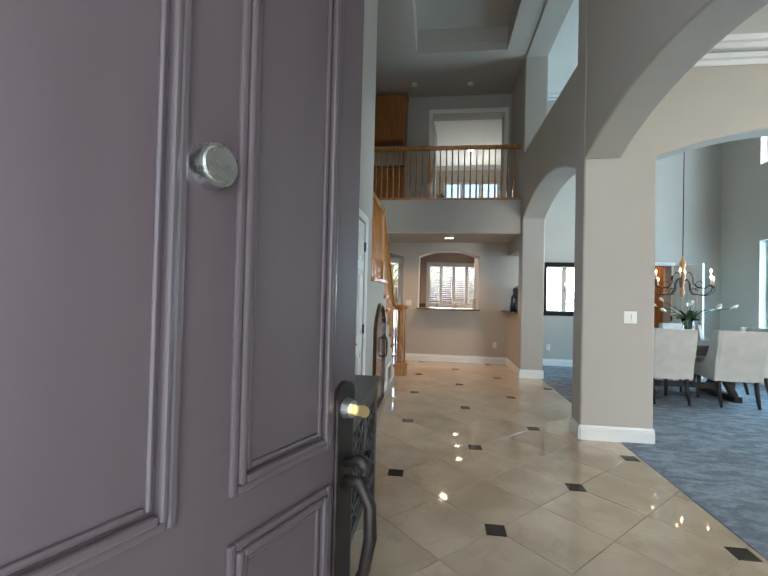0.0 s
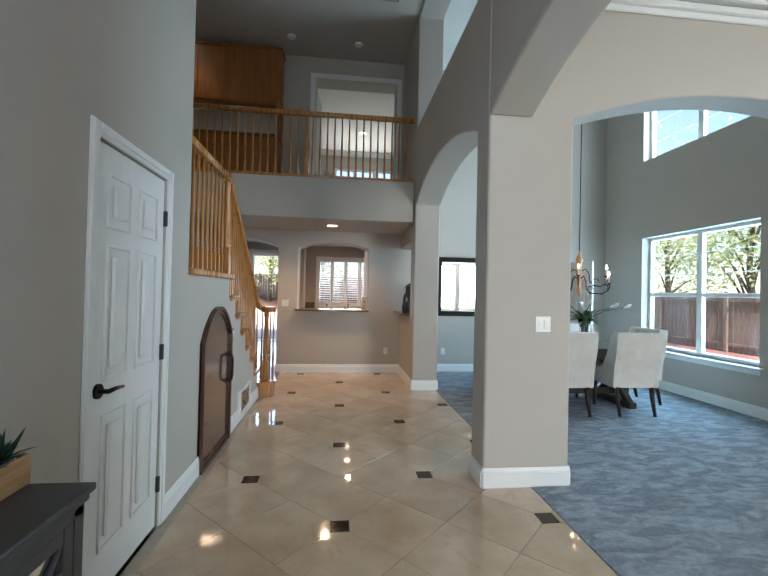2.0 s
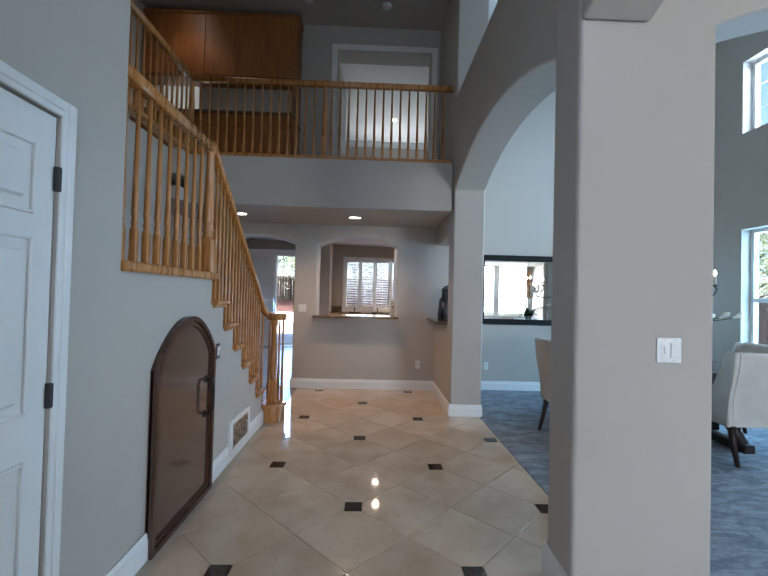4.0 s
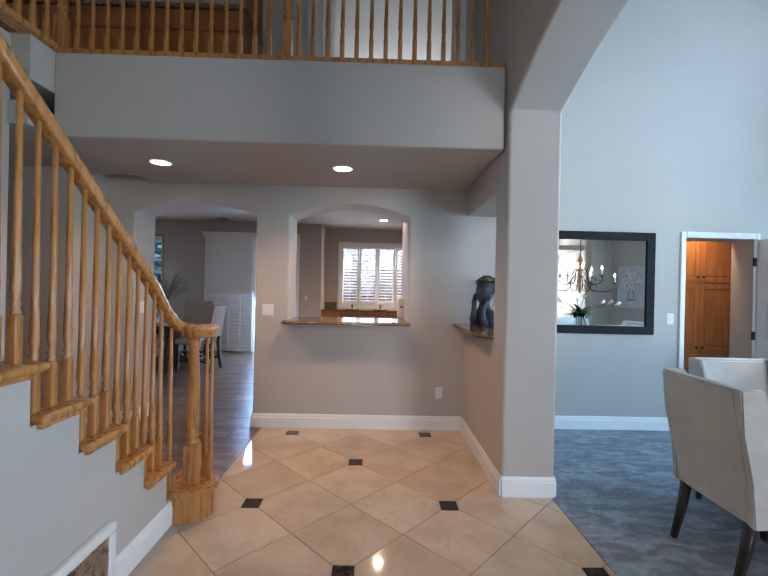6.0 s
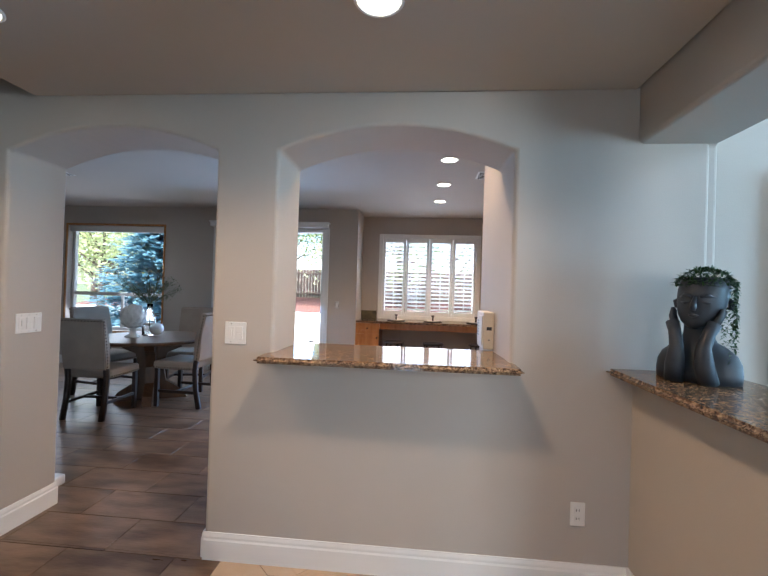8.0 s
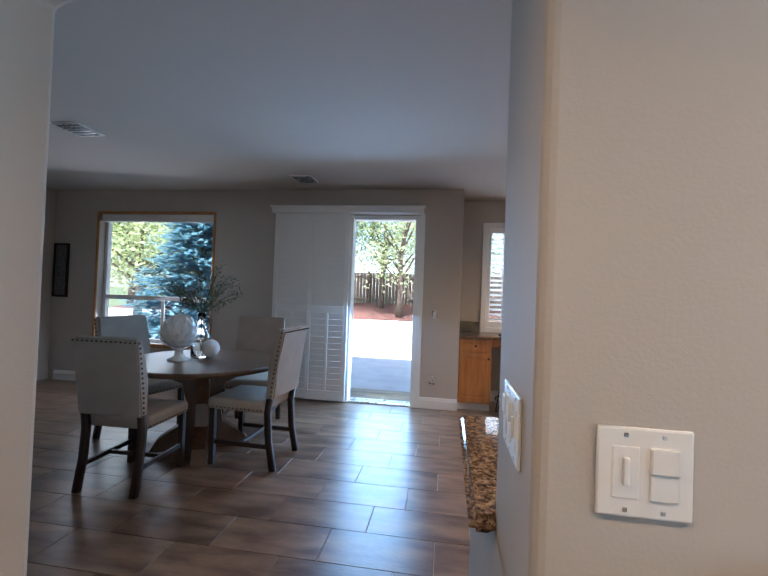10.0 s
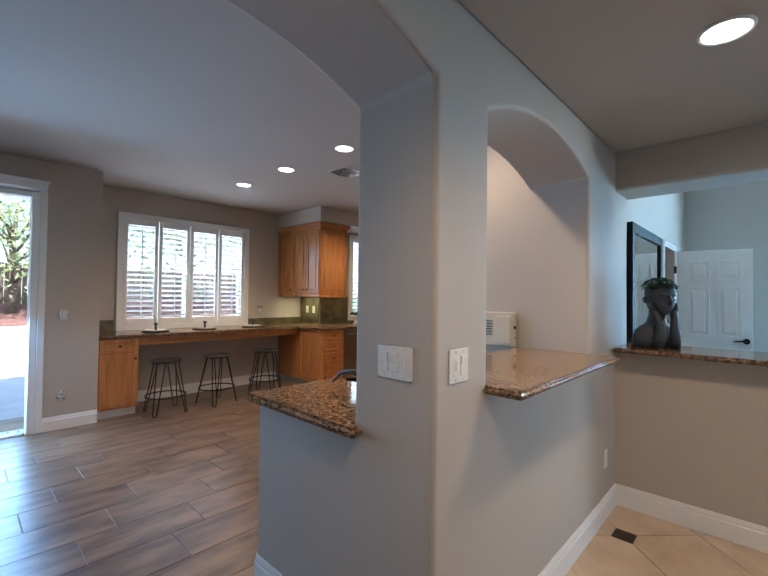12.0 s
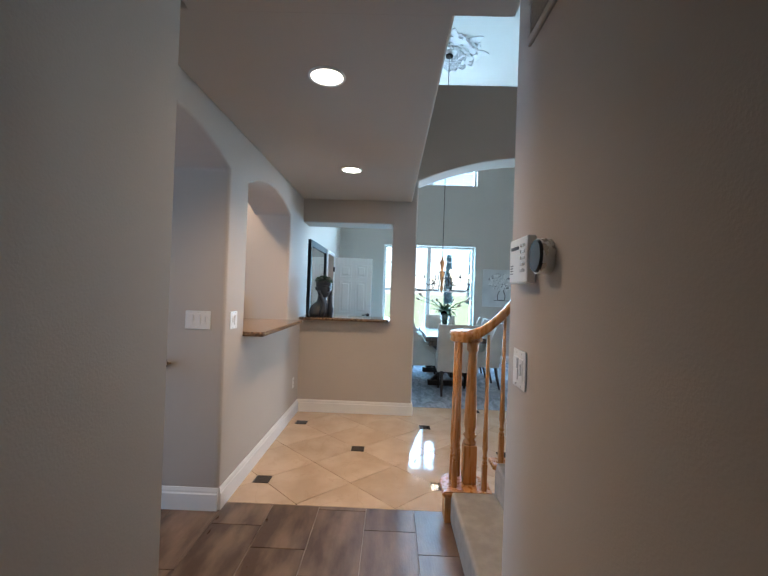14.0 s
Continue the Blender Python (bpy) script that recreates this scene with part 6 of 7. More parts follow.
# desk under the shuttered window
pedestal = carcass("desk_cabinet", "honey maple drawer cabinet under the desk counter", -0.695, 12.87, 0, -0.30, 13.48, CZ - 0.04, toe=(-0.695, 12.94, 0, -0.30, 13.48, 0.1))
cabinet_front(pedestal, "y", 12.87, -1, -0.695, -0.30, 0.735, 0.895, MAPLE)
cabinet_front(pedestal, "y", 12.87, -1, -0.695, -0.30, 0.12, 0.725, MAPLE, "right", knob_at="top")
bm = bmesh.new()
box(bm, -0.30, 12.90, CZ - 0.14, 1.97, 12.92, CZ - 0.04, 0.003, 1)
tagged(part("desk_apron", bm, MAPLE), "honey maple apron under the desk counter", "desk")
counter("kitchen_counter", [(-0.697, 12.82), (1.86, 12.82), (1.92, 12.76), (1.92, 12.28), (4.2, 12.28), (4.2, 12.948), (2.418, 12.948), (2.418, 13.488), (-0.697, 13.488)], CZ, 0.035, "polished dark granite counter along the window walls")
BACKS = material("slate_green_backsplash", (0.14, 0.12, 0.055), 0.3, other=(0.07, 0.06, 0.035), scale=9, bump=0.1)
bm = bmesh.new()
box(bm, -0.695, 13.466, CZ, -0.42, 13.488, CZ + 0.14, 0.002, 1)
box(bm, 1.42, 13.466, CZ, 2.418, 13.488, CZ + 0.10, 0.002, 1)
box(bm, 2.398, 12.95, CZ, 2.418, 13.466, 1.41, 0.002, 1)
box(bm, 2.42, 12.928, CZ, 3.03, 12.948, 1.41, 0.002, 1)
box(bm, 3.03, 12.928, CZ, 4.2, 12.948, 0.975, 0.002, 1)
structure("backsplash", bm, BACKS, "olive slate tile backsplash", "backsplash")
sidecab = carcass("base_cabinet", "honey maple base cabinet at the kitchen corner", 1.97, 12.33, 0, 2.415, 13.48, CZ - 0.036, toe=(2.03, 12.40, 0, 2.415, 13.48, 0.1))
cabinet_front(sidecab, "x", 1.97, -1, 12.35, 12.86, 0.12, 0.86, MAPLE, None)
for z0, z1 in ((0.73, 0.89), (0.56, 0.72), (0.38, 0.55), (0.12, 0.37)):
    cabinet_front(sidecab, "y", 12.33, -1, 1.99, 2.41, z0, z1, MAPLE)
washer = thing("dishwasher", "stainless steel dishwasher under the counter", "dishwasher")
bm = bmesh.new()
box(bm, 2.42, 12.33, 0.1, 3.02, 12.93, CZ - 0.036, 0.003, 1)
part("body", bm, SSTEEL, washer)
bm = bmesh.new()
box(bm, 2.425, 12.305, 0.12, 3.015, 12.33, CZ - 0.04, 0.006)
part("door", bm, SSTEEL, washer)
bm = bmesh.new()
rod(bm, (2.47, 12.28, 0.82), (2.965, 12.28, 0.82), 0.01)
part("handle", bm, STEEL, washer)
sinkcab = carcass("sink_cabinet", "honey maple sink cabinet under the window", 3.025, 12.33, 0, 4.2, 12.92, CZ - 0.036, toe=(3.025, 12.40, 0, 4.2, 12.92, 0.1))
for a, b in ((3.03, 3.61), (3.61, 4.19)):
    cabinet_front(sinkcab, "y", 12.33, -1, a, b, 0.73, 0.89, MAPLE)
    cabinet_front(sinkcab, "y", 12.33, -1, a, b, 0.12, 0.72, MAPLE, "right", knob_at="top")
upper = thing("wall_cabinet", "honey maple wall cabinet with raised panel doors", "cabinet")
bm = bmesh.new()
box(bm, 1.96, 12.36, 1.42, 2.415, 13.486, 2.44, 0.003, 1)
box(bm, 2.41, 12.36, 1.42, 2.485, 12.945, 2.44, 0.003, 1)
part("body", bm, MAPLE, upper)
bm = bmesh.new()
for e, z in ((0.0, 2.42), (0.02, 2.455), (0.045, 2.49)):
    box(bm, 1.96 - e, 12.36 - e, z, 2.485 + e, 12.94, z + 0.04, 0.006, 1)
    box(bm, 1.96 - e, 12.94, z, 2.41, 13.486, z + 0.04, 0.006, 1)
box(bm, 1.95, 12.35, 1.395, 2.49, 12.94, 1.44, 0.004, 1)
box(bm, 1.95, 12.94, 1.395, 2.41, 13.486, 1.44, 0.004, 1)
part("crown", bm, MAPLE, upper)
for a, b, k in ((12.37, 12.69, "right"), (12.69, 13.06, "left"), (13.06, 13.48, "left")):
    cabinet_front(upper, "x", 1.96, -1, a, b, 1.445, 2.41, MAPLE, k)
cabinet_front(upper, "y", 12.36, -1, 1.98, 2.475, 1.445, 2.41, MAPLE, None)
bm = bmesh.new()
box(bm, 1.945, 12.345, 2.55, 4.8, 12.945, 2.767)
box(bm, 1.945, 12.945, 2.55, 2.415, 13.486, 2.767)
structure("soffit", bm, WALL, "greige soffit over the cabinets", "soffit")
strip = new("lamp", bpy.data.lights.new("lamp", "AREA"))
strip.data.shape, strip.data.size, strip.data.size_y, strip.data.energy, strip.data.color = "RECTANGLE", 0.3, 0.6, 1.4, (1, 0.83, 0.42)
strip.location = (2.2, 13.0, 1.385)
plate("wall_outlet", "pale outlet on the backsplash", "x", 2.398, 13.26, 1.18, -1, 1, outlet=True)
plate("switch_plate", "pale switch plate on the backsplash", "x", 2.398, 13.08, 1.18, -1, 1)
plate("wall_outlet", "bronze outlet beside the shutters", "y", 13.49, 1.63, 1.19, -1, 1, STEEL, outlet=True)

eastcab = carcass("base_cabinet", "honey maple base cabinets on the far kitchen wall", 4.21, 9.7, 0, 4.79, 12.94, CZ - 0.036, toe=(4.27, 9.7, 0, 4.79, 12.94, 0.1))
eastup = carcass("wall_cabinet", "honey maple wall cabinets on the far kitchen wall", 4.44, 9.7, 1.42, 4.79, 12.94, 2.548)
for k in range(4):
    cabinet_front(eastcab, "x", 4.21, -1, 9.72 + 0.64 * k, 10.36 + 0.64 * k, 0.12, 0.72, MAPLE, "right", knob_at="top")
    cabinet_front(eastcab, "x", 4.21, -1, 9.72 + 0.64 * k, 10.36 + 0.64 * k, 0.73, 0.89, MAPLE)
for k in range(6):
    cabinet_front(eastup, "x", 4.44, -1, 9.72 + 0.535 * k, 10.255 + 0.535 * k, 1.45, 2.51, MAPLE, "right" if k % 2 else "left")
counter("kitchen_counter", [(4.205, 9.7), (4.79, 9.7), (4.79, 12.945), (4.205, 12.945)], CZ, 0.035, "polished dark granite counter on the far wall")
bm = bmesh.new()
box(bm, 4.77, 9.7, CZ, 4.798, 12.94, 1.42)
structure("backsplash", bm, BACKS, "olive slate tile backsplash", "backsplash")
strip2 = new("lamp", bpy.data.lights.new("lamp", "AREA"))
strip2.data.shape, strip2.data.size, strip2.data.size_y, strip2.data.energy, strip2.data.color = "RECTANGLE", 0.2, 2.0, 2.2, (1, 0.8, 0.4)
strip2.location = (4.6, 11.6, 1.40)

island = carcass("kitchen_island", "honey maple island with an open shelf end", 2.20, 10.45, 0.5, 3.5, 11.45, CZ - 0.036)
for q in ((2.15, 10.45, 0.0, 2.20, 10.51, CZ - 0.036), (2.15, 11.39, 0.0, 2.20, 11.45, CZ - 0.036), (2.15, 10.51, CZ - 0.1, 2.20, 11.39, CZ - 0.036), (2.15, 10.51, 0.36, 2.20, 11.39, 0.42), (2.20, 10.45, 0.0, 3.5, 11.45, 0.4)):
    bm = bmesh.new()
    box(bm, *q, 0.002, 1)
    part("panel", bm, MAPLE, island)
counter("island_counter", [(2.10, 10.4), (3.55, 10.4), (3.55, 11.5), (2.10, 11.5)], CZ, 0.035, "polished dark granite island top")
SHADEG = glow("lit_amber_glass", (1.0, 0.55, 0.18), 1.2)
for x, y in ((2.28, 10.82), (3.15, 10.95)):
    pend = thing("pendant_lamp", "lit amber glass pendant lamp over the island", "lamp", pose(x, y, 0), group="pendants over the island")
    bm = bmesh.new()
    tube(bm, [(0, 0, 1.99), (0, 0, 2.75)], 0.006, 8)
    part("rod", bm, BRONZE, pend)
    bm = bmesh.new()
    turned(bm, [(0.055, 0), (0.06, 0.02), (0.02, 0.03)], 20, 0, 0, 2.737)
    part("canopy", bm, BRONZE, pend)
    bm = bmesh.new()
    turned(bm, [(0.035, 1.73), (0.05, 1.77), (0.058, 1.84), (0.05, 1.93), (0.03, 1.99)], 20)
    part("shade", bm, SHADEG, pend)

# counter stools
STOOLT = material("black_stained_stool_seat", (0.018, 0.014, 0.012), 0.5, vary=0.2, scale=9, bump=0.08, fine=70, stretch=(1, 6, 1))


def stool():
    st = thing("bar_stool", "dark round-topped counter stool on hairpin metal legs", "stool", group="stools at the desk counter")
    bm = bmesh.new()
    turned(bm, [(0.14, 0.60), (0.165, 0.605), (0.168, 0.625), (0.155, 0.635)], 28)
    part("seat", bm, STOOLT, st)
    for k in range(4):
        a = math.pi / 4 + k * math.pi / 2
        bm = bmesh.new()
        c, s = math.cos(a), math.sin(a)
        n = (-s, c)
        tube(bm, [(0.12 * c + 0.05 * n[0], 0.12 * s + 0.05 * n[1], 0.605), (0.245 * c + 0.022 * n[0], 0.245 * s + 0.022 * n[1], 0.02), (0.25 * c, 0.25 * s, 0.009),
                  (0.245 * c - 0.022 * n[0], 0.245 * s - 0.022 * n[1], 0.02), (0.12 * c - 0.05 * n[0], 0.12 * s - 0.05 * n[1], 0.605)], 0.007, 6)
        part("hairpin_leg", bm, IRON, st)
    bm = bmesh.new()
    tube(bm, [(0.218 * math.cos(2 * math.pi * k / 32), 0.218 * math.sin(2 * math.pi * k / 32), 0.21) for k in range(32)], 0.008, 6, True)
    part("foot_ring", bm, IRON, st)
    return st


first_stool = stool()
first_stool.matrix_world = pose(-0.04, 12.72, 0)
for x, y, a in ((0.58, 12.72, 15), (1.31, 12.76, 40)):
    copy_thing(first_stool, pose(x, y, 0, 0, 0, a))

# place settings on the desk
def setting(x, y):
    top = thing("place_setting", "stacked plates with a dark napkin on the desk counter", "tableware", pose(x, y, CZ), group="place settings")
    bm = bmesh.new()
    turned(bm, [(0.14, 0.0), (0.16, 0.008), (0.155, 0.010), (0.10, 0.006)], 28)
    part("charger", bm, DARKW, top)
    bm = bmesh.new()
    turned(bm, [(0.07, 0.008), (0.12, 0.02), (0.118, 0.024), (0.06, 0.014)], 28)
    part("plate", bm, PLASTIC, top)
    bm = bmesh.new()
    turned(bm, [(0.012, 0.018), (0.018, 0.05), (0.01, 0.065), (0.03, 0.10), (0.02, 0.11)], 10)
    part("napkin", bm, CHARC, top)
    return top


for x in (-0.04, 0.58, 1.30):
    setting(x, 13.12)

# pass-through intercom
CREAMP = material("aged_cream_plastic", (0.62, 0.55, 0.42), 0.45, vary=0.03, scale=6, bump=0.02)
intercom = thing("wall_intercom", "cream wall intercom above the pass-through sill", "intercom")
bm = bmesh.new()
box(bm, 0.735, 8.705, 1.097, 0.80, 8.96, 1.325, 0.008)
part("case", bm, CREAMP, intercom)
bm = bmesh.new()
box(bm, 0.728, 8.72, 1.12, 0.737, 8.83, 1.30, 0.003, 1)
part("cover", bm, CREAMP, intercom)
for k in range(6):
    bm = bmesh.new()
    box(bm, 0.732, 8.85, 1.17 + 0.018 * k, 0.7365, 8.94, 1.176 + 0.018 * k)
    part("speaker_slot", bm, BLACK, intercom)
bm = bmesh.new()
box(bm, 0.755, 8.699, 1.215, 0.785, 8.706, 1.235, 0.001, 1)
part("dial_window", bm, BLACK, intercom)
bm = bmesh.new()
rod(bm, (0.77, 8.705, 1.155), (0.77, 8.695, 1.155), 0.006, n=12)
part("knob", bm, STEEL, intercom)

# sink tap, fruit bowl, planter on the counter
tap = thing("kitchen_tap", "dark arched kitchen tap", "tap", pose(3.72, 12.8, CZ))
bm = bmesh.new()
tube(bm, [(0, 0, 0), (0, 0, 0.26), (0, -0.03, 0.32), (0, -0.09, 0.33), (0, -0.13, 0.29), (0, -0.135, 0.24)], 0.012, 10)
part("spout", bm, BRONZE, tap)
bm = bmesh.new()
tube(bm, [(0.07, 0, 0), (0.07, 0, 0.06), (0.12, 0, 0.08)], 0.01, 8)
part("lever", bm, BRONZE, tap)
CERAM = material("white_glazed_ceramic", (0.72, 0.71, 0.68), 0.25, vary=0.05, scale=20, bump=0.1)
bowl = thing("fruit_bowl", "white footed bowl of green fruit on the counter", "bowl", pose(2.95, 12.6, CZ) @ Matrix.Scale(1.3, 4))
bm = bmesh.new()
turned(bm, [(0.06, 0), (0.03, 0.03), (0.035, 0.06), (0.12, 0.10), (0.13, 0.12), (0.12, 0.12), (0.06, 0.08)], 28)
part("dish", bm, CERAM, bowl)
for x, y in ((0, 0), (0.06, 0.01), (-0.05, 0.03), (0.01, -0.06)):
    bm = bmesh.new()
    bmesh.ops.create_uvsphere(bm, u_segments=14, v_segments=10, radius=0.035, matrix=Matrix.Translation((x, y, 0.125)))
    part("fruit", bm, LILY, bowl, smooth=True)
trough = thing("herb_planter", "grey box of green herbs on the counter", "planter", pose(4.50, 12.7, CZ))
bm = bmesh.new()
box(bm, -0.16, -0.06, 0.001, 0.16, 0.06, 0.10, 0.006)
part("box", bm, STEEL, trough)
bm = bmesh.new()
for q in range(220):
    a, e = rng.uniform(0, 6.28), rng.uniform(0.1, 1.5)
    blade(bm, (rng.uniform(-0.15, 0.15), rng.uniform(-0.05, 0.05), 0.09), (math.cos(a) * math.cos(e), math.sin(a) * math.cos(e), math.sin(e)), rng.uniform(0.06, 0.13), 0.012, 0.4)
part("herbs", bm, GREEN, trough)

# pantry cupboard behind the open door
pantrycab = carcass("pantry_cupboard", "tall honey maple pantry cupboard with raised panels", 3.5, 8.97, 0, 5.3, 9.4, 2.44)
for a, b in ((3.51, 3.94), (3.94, 4.39), (4.39, 4.84), (4.84, 5.29)):
    cabinet_front(pantrycab, "y", 8.97, -1, a, b, 1.59, 2.4, MAPLE, "right" if a < 4 else "left")
    cabinet_front(pantrycab, "y", 8.97, -1, a, b, 0.74, 1.57, MAPLE, "right" if a < 4 else "left")
    cabinet_front(pantrycab, "y", 8.97, -1, a, b, 0.1, 0.72, MAPLE, "right" if a < 4 else "left", knob_at="top")

# ---- breakfast corner ----
BEIGE = material("beige_linen", (0.38, 0.325, 0.27), 0.9, vary=0.06, scale=6, bump=0.5, fine=420, spec=0.2)
NAIL = material("bronze_nailheads", (0.10, 0.07, 0.05), 0.35, 0.9, vary=0.1, bump=0)


def nail_chair():
    """A linen side chair with nailhead edging, square dark legs and stretchers. Faces +y."""
    ch = thing("side_chair", "beige linen side chair with nailhead trim and dark wooden legs", "chair", group="chairs round the breakfast table")
    bm = bmesh.new()
    box(bm, -0.23, -0.20, 0.40, 0.23, 0.25, 0.49, 0.03, 3)
    part("seat", bm, BEIGE, ch)
    bm = bmesh.new()
    prism(bm, [(-0.20, 0.50), (-0.22, 0.75), (-0.275, 1.0), (-0.29, 1.012), (-0.335, 1.0), (-0.29, 0.75), (-0.265, 0.50)], -0.225, 0.225, "x")
    bmesh.ops.bevel(bm, geom=bm.edges[:], offset=0.012, segments=2, affect="EDGES")
    part("backrest", bm, BEIGE, ch)
    bm = bmesh.new()
    for k in range(15):
        f = k / 14
        z = 0.53 + 0.45 * f
        y = -0.268 - 0.065 * f ** 1.4
        for x in (-0.226, 0.226):
            bmesh.ops.create_uvsphere(bm, u_segments=6, v_segments=4, radius=0.008, matrix=Matrix.Translation((x, y + 0.022, z)))
    for k in range(14):
        x = -0.215 + 0.43 * k / 13
        bmesh.ops.create_uvsphere(bm, u_segments=6, v_segments=4, radius=0.007, matrix=Matrix.Translation((x, 0.25, 0.425)))
        bmesh.ops.create_uvsphere(bm, u_segments=6, v_segments=4, radius=0.007, matrix=Matrix.Translation((x, -0.336, 0.985)))
        y = -0.18 + 0.41 * k / 13
        for s in (-0.23, 0.23):
            bmesh.ops.create_uvsphere(bm, u_segments=6, v_segments=4, radius=0.007, matrix=Matrix.Translation((s, y, 0.425)))
    tagged(part("nailheads", bm, NAIL, ch), kind="stuff")
    for x in (-0.20, 0.20):
        bm = bmesh.new()
        box(bm, x - 0.02, 0.19, 0, x + 0.02, 0.23, 0.42, 0.003, 1)
        part("leg", bm, DARKW, ch)
        bm = bmesh.new()
        tube(bm, [(x, -0.235, 0.56), (x, -0.215, 0.40), (x, -0.23, 0.2), (x, -0.27, 0.0)], 0.027, 4)
        part("leg", bm, DARKW, ch)
        bm = bmesh.new()
        box(bm, x - 0.011, -0.22, 0.15, x + 0.011, 0.19, 0.18, 0.002, 1)
        part("stretcher", bm, DARKW, ch)
    bm = bmesh.new()
    box(bm, -0.19, -0.02, 0.152, 0.19, 0.003, 0.178, 0.002, 1)
    part("stretcher", bm, DARKW, ch)
    return ch


nc = nail_chair()
grown = Matrix.Scale(1.05, 4)
nc.matrix_world = pose(-3.10, 10.39, 0, 0, 0, 2) @ grown
for x, y, a in ((-2.46, 10.94, 88), (-2.82, 11.62, 192), (-3.66, 11.13, -102)):
    copy_thing(nc, pose(x, y, 0, 0, 0, a) @ grown)
rtable = thing("round_table", "round brown wooden pedestal table", "table", pose(-2.98, 11.03, 0) @ Matrix.Scale(1.03, 4))
TABW = material("brown_oak_table", (0.11, 0.052, 0.022), 0.42, other=(0.06, 0.028, 0.012), scale=4, bump=0.04, fine=50, stretch=(1, 8, 1))
bm = bmesh.new()
turned(bm, [(0.58, 0.705), (0.635, 0.71), (0.655, 0.722), (0.655, 0.745), (0.64, 0.752)], 64)
part("tabletop", bm, TABW, rtable)
bm = bmesh.new()
for a in (0, math.pi / 2):
    pts = [(-0.36, 0.70), (-0.30, 0.62), (-0.17, 0.56), (-0.13, 0.40), (-0.16, 0.22), (-0.34, 0.10), (-0.40, 0.0), (0.40, 0.0), (0.34, 0.10), (0.16, 0.22), (0.13, 0.40), (0.17, 0.56), (0.30, 0.62), (0.36, 0.70)]
    m = Matrix.Rotation(a + 0.5, 4, "Z")
    start = len(bm.verts)
    prism(bm, pts, -0.05, 0.05, "y")
    bm.verts.ensure_lookup_table()
    for v in bm.verts[start:]:
        v.co = m @ v.co
part("pedestal", bm, TABW, rtable)
art = thing("artichoke_ornament", "white ceramic artichoke on a foot on the round table", "ornament", pose(-3.15, 10.90, 0.775) @ Matrix.Scale(1.3, 4))
bm = bmesh.new()
turned(bm, [(0.07, 0), (0.068, 0.012), (0.03, 0.03), (0.025, 0.07), (0.05, 0.085)], 24)
part("foot", bm, CERAM, art)
bm = bmesh.new()
bmesh.ops.create_uvsphere(bm, u_segments=24, v_segments=14, radius=0.105, matrix=Matrix.Translation((0, 0, 0.185)))
for k in range(7):
    for j in range(12):
        e, a = -0.9 + 0.36 * k, 2 * math.pi * (j + 0.5 * (k % 2)) / 12
        n = Vector((math.cos(e) * math.cos(a), math.cos(e) * math.sin(a), math.sin(e)))
        up = Vector((-math.sin(e) * math.cos(a), -math.sin(e) * math.sin(a), math.cos(e)))
        blade(bm, Vector((0, 0, 0.185)) + n * 0.105 - up * 0.02, up + n * 0.35, 0.055, 0.028, 0.0)
part("bulb", bm, CERAM, art)
orb = thing("ceramic_ball", "white ribbed ceramic ball on the round table", "ornament", pose(-2.99, 11.12, 0.775) @ Matrix.Scale(1.3, 4))
bm = bmesh.new()
bmesh.ops.create_uvsphere(bm, u_segments=20, v_segments=14, radius=0.062, matrix=Matrix.Translation((0, 0, 0.065)))
for v in bm.verts:
    d = v.co - Vector((0, 0, 0.065))
    v.co = Vector((0, 0, 0.065)) + d * (1 + 0.05 * noise.noise(d * 60))
part("ball", bm, CERAM, orb, smooth=True)
branch = thing("branch_vase", "clear glass bottle vase with leafy branches on the round table", "vase", pose(-3.08, 11.10, 0.775) @ Matrix.Scale(1.35, 4))
bm = bmesh.new()
turned(bm, [(0.05, 0), (0.06, 0.01), (0.062, 0.15), (0.04, 0.2), (0.022, 0.25), (0.026, 0.30), (0.022, 0.30), (0.018, 0.25), (0.036, 0.19), (0.057, 0.15), (0.055, 0.015)], 24)
part("glass", bm, VASEG, branch)
OLIVE = material("olive_sprig_leaf", (0.09, 0.12, 0.05), 0.55, other=(0.05, 0.07, 0.03), scale=30, bump=0.05)
for q in range(17):
    a, e = q * 0.571 * 2, rng.uniform(0.55, 1.25)
    L = rng.uniform(0.30, 0.46)
    way = Vector((math.cos(a) * math.cos(e), math.sin(a) * math.cos(e), math.sin(e)))
    p0, p1 = Vector((0, 0, 0.03)), Vector((0, 0, 0.29))
    p2, p3 = p1 + way * L * 0.5, p1 + way * L + Vector((0, 0, -0.04))
    bm = bmesh.new()
    tube(bm, [p0, p1, p2, p3], [0.003, 0.003, 0.0025, 0.001], 5)
    for k in range(46):
        f = rng.uniform(0.2, 1)
        c = p1.lerp(p3, f) + Vector((rng.uniform(-1, 1), rng.uniform(-1, 1), rng.uniform(-1, 1))) * 0.028
        blade(bm, c, (rng.uniform(-1, 1), rng.uniform(-1, 1), rng.uniform(-0.5, 1)), rng.uniform(0.018, 0.035), 0.006)
    part("sprig", bm, OLIVE, branch)

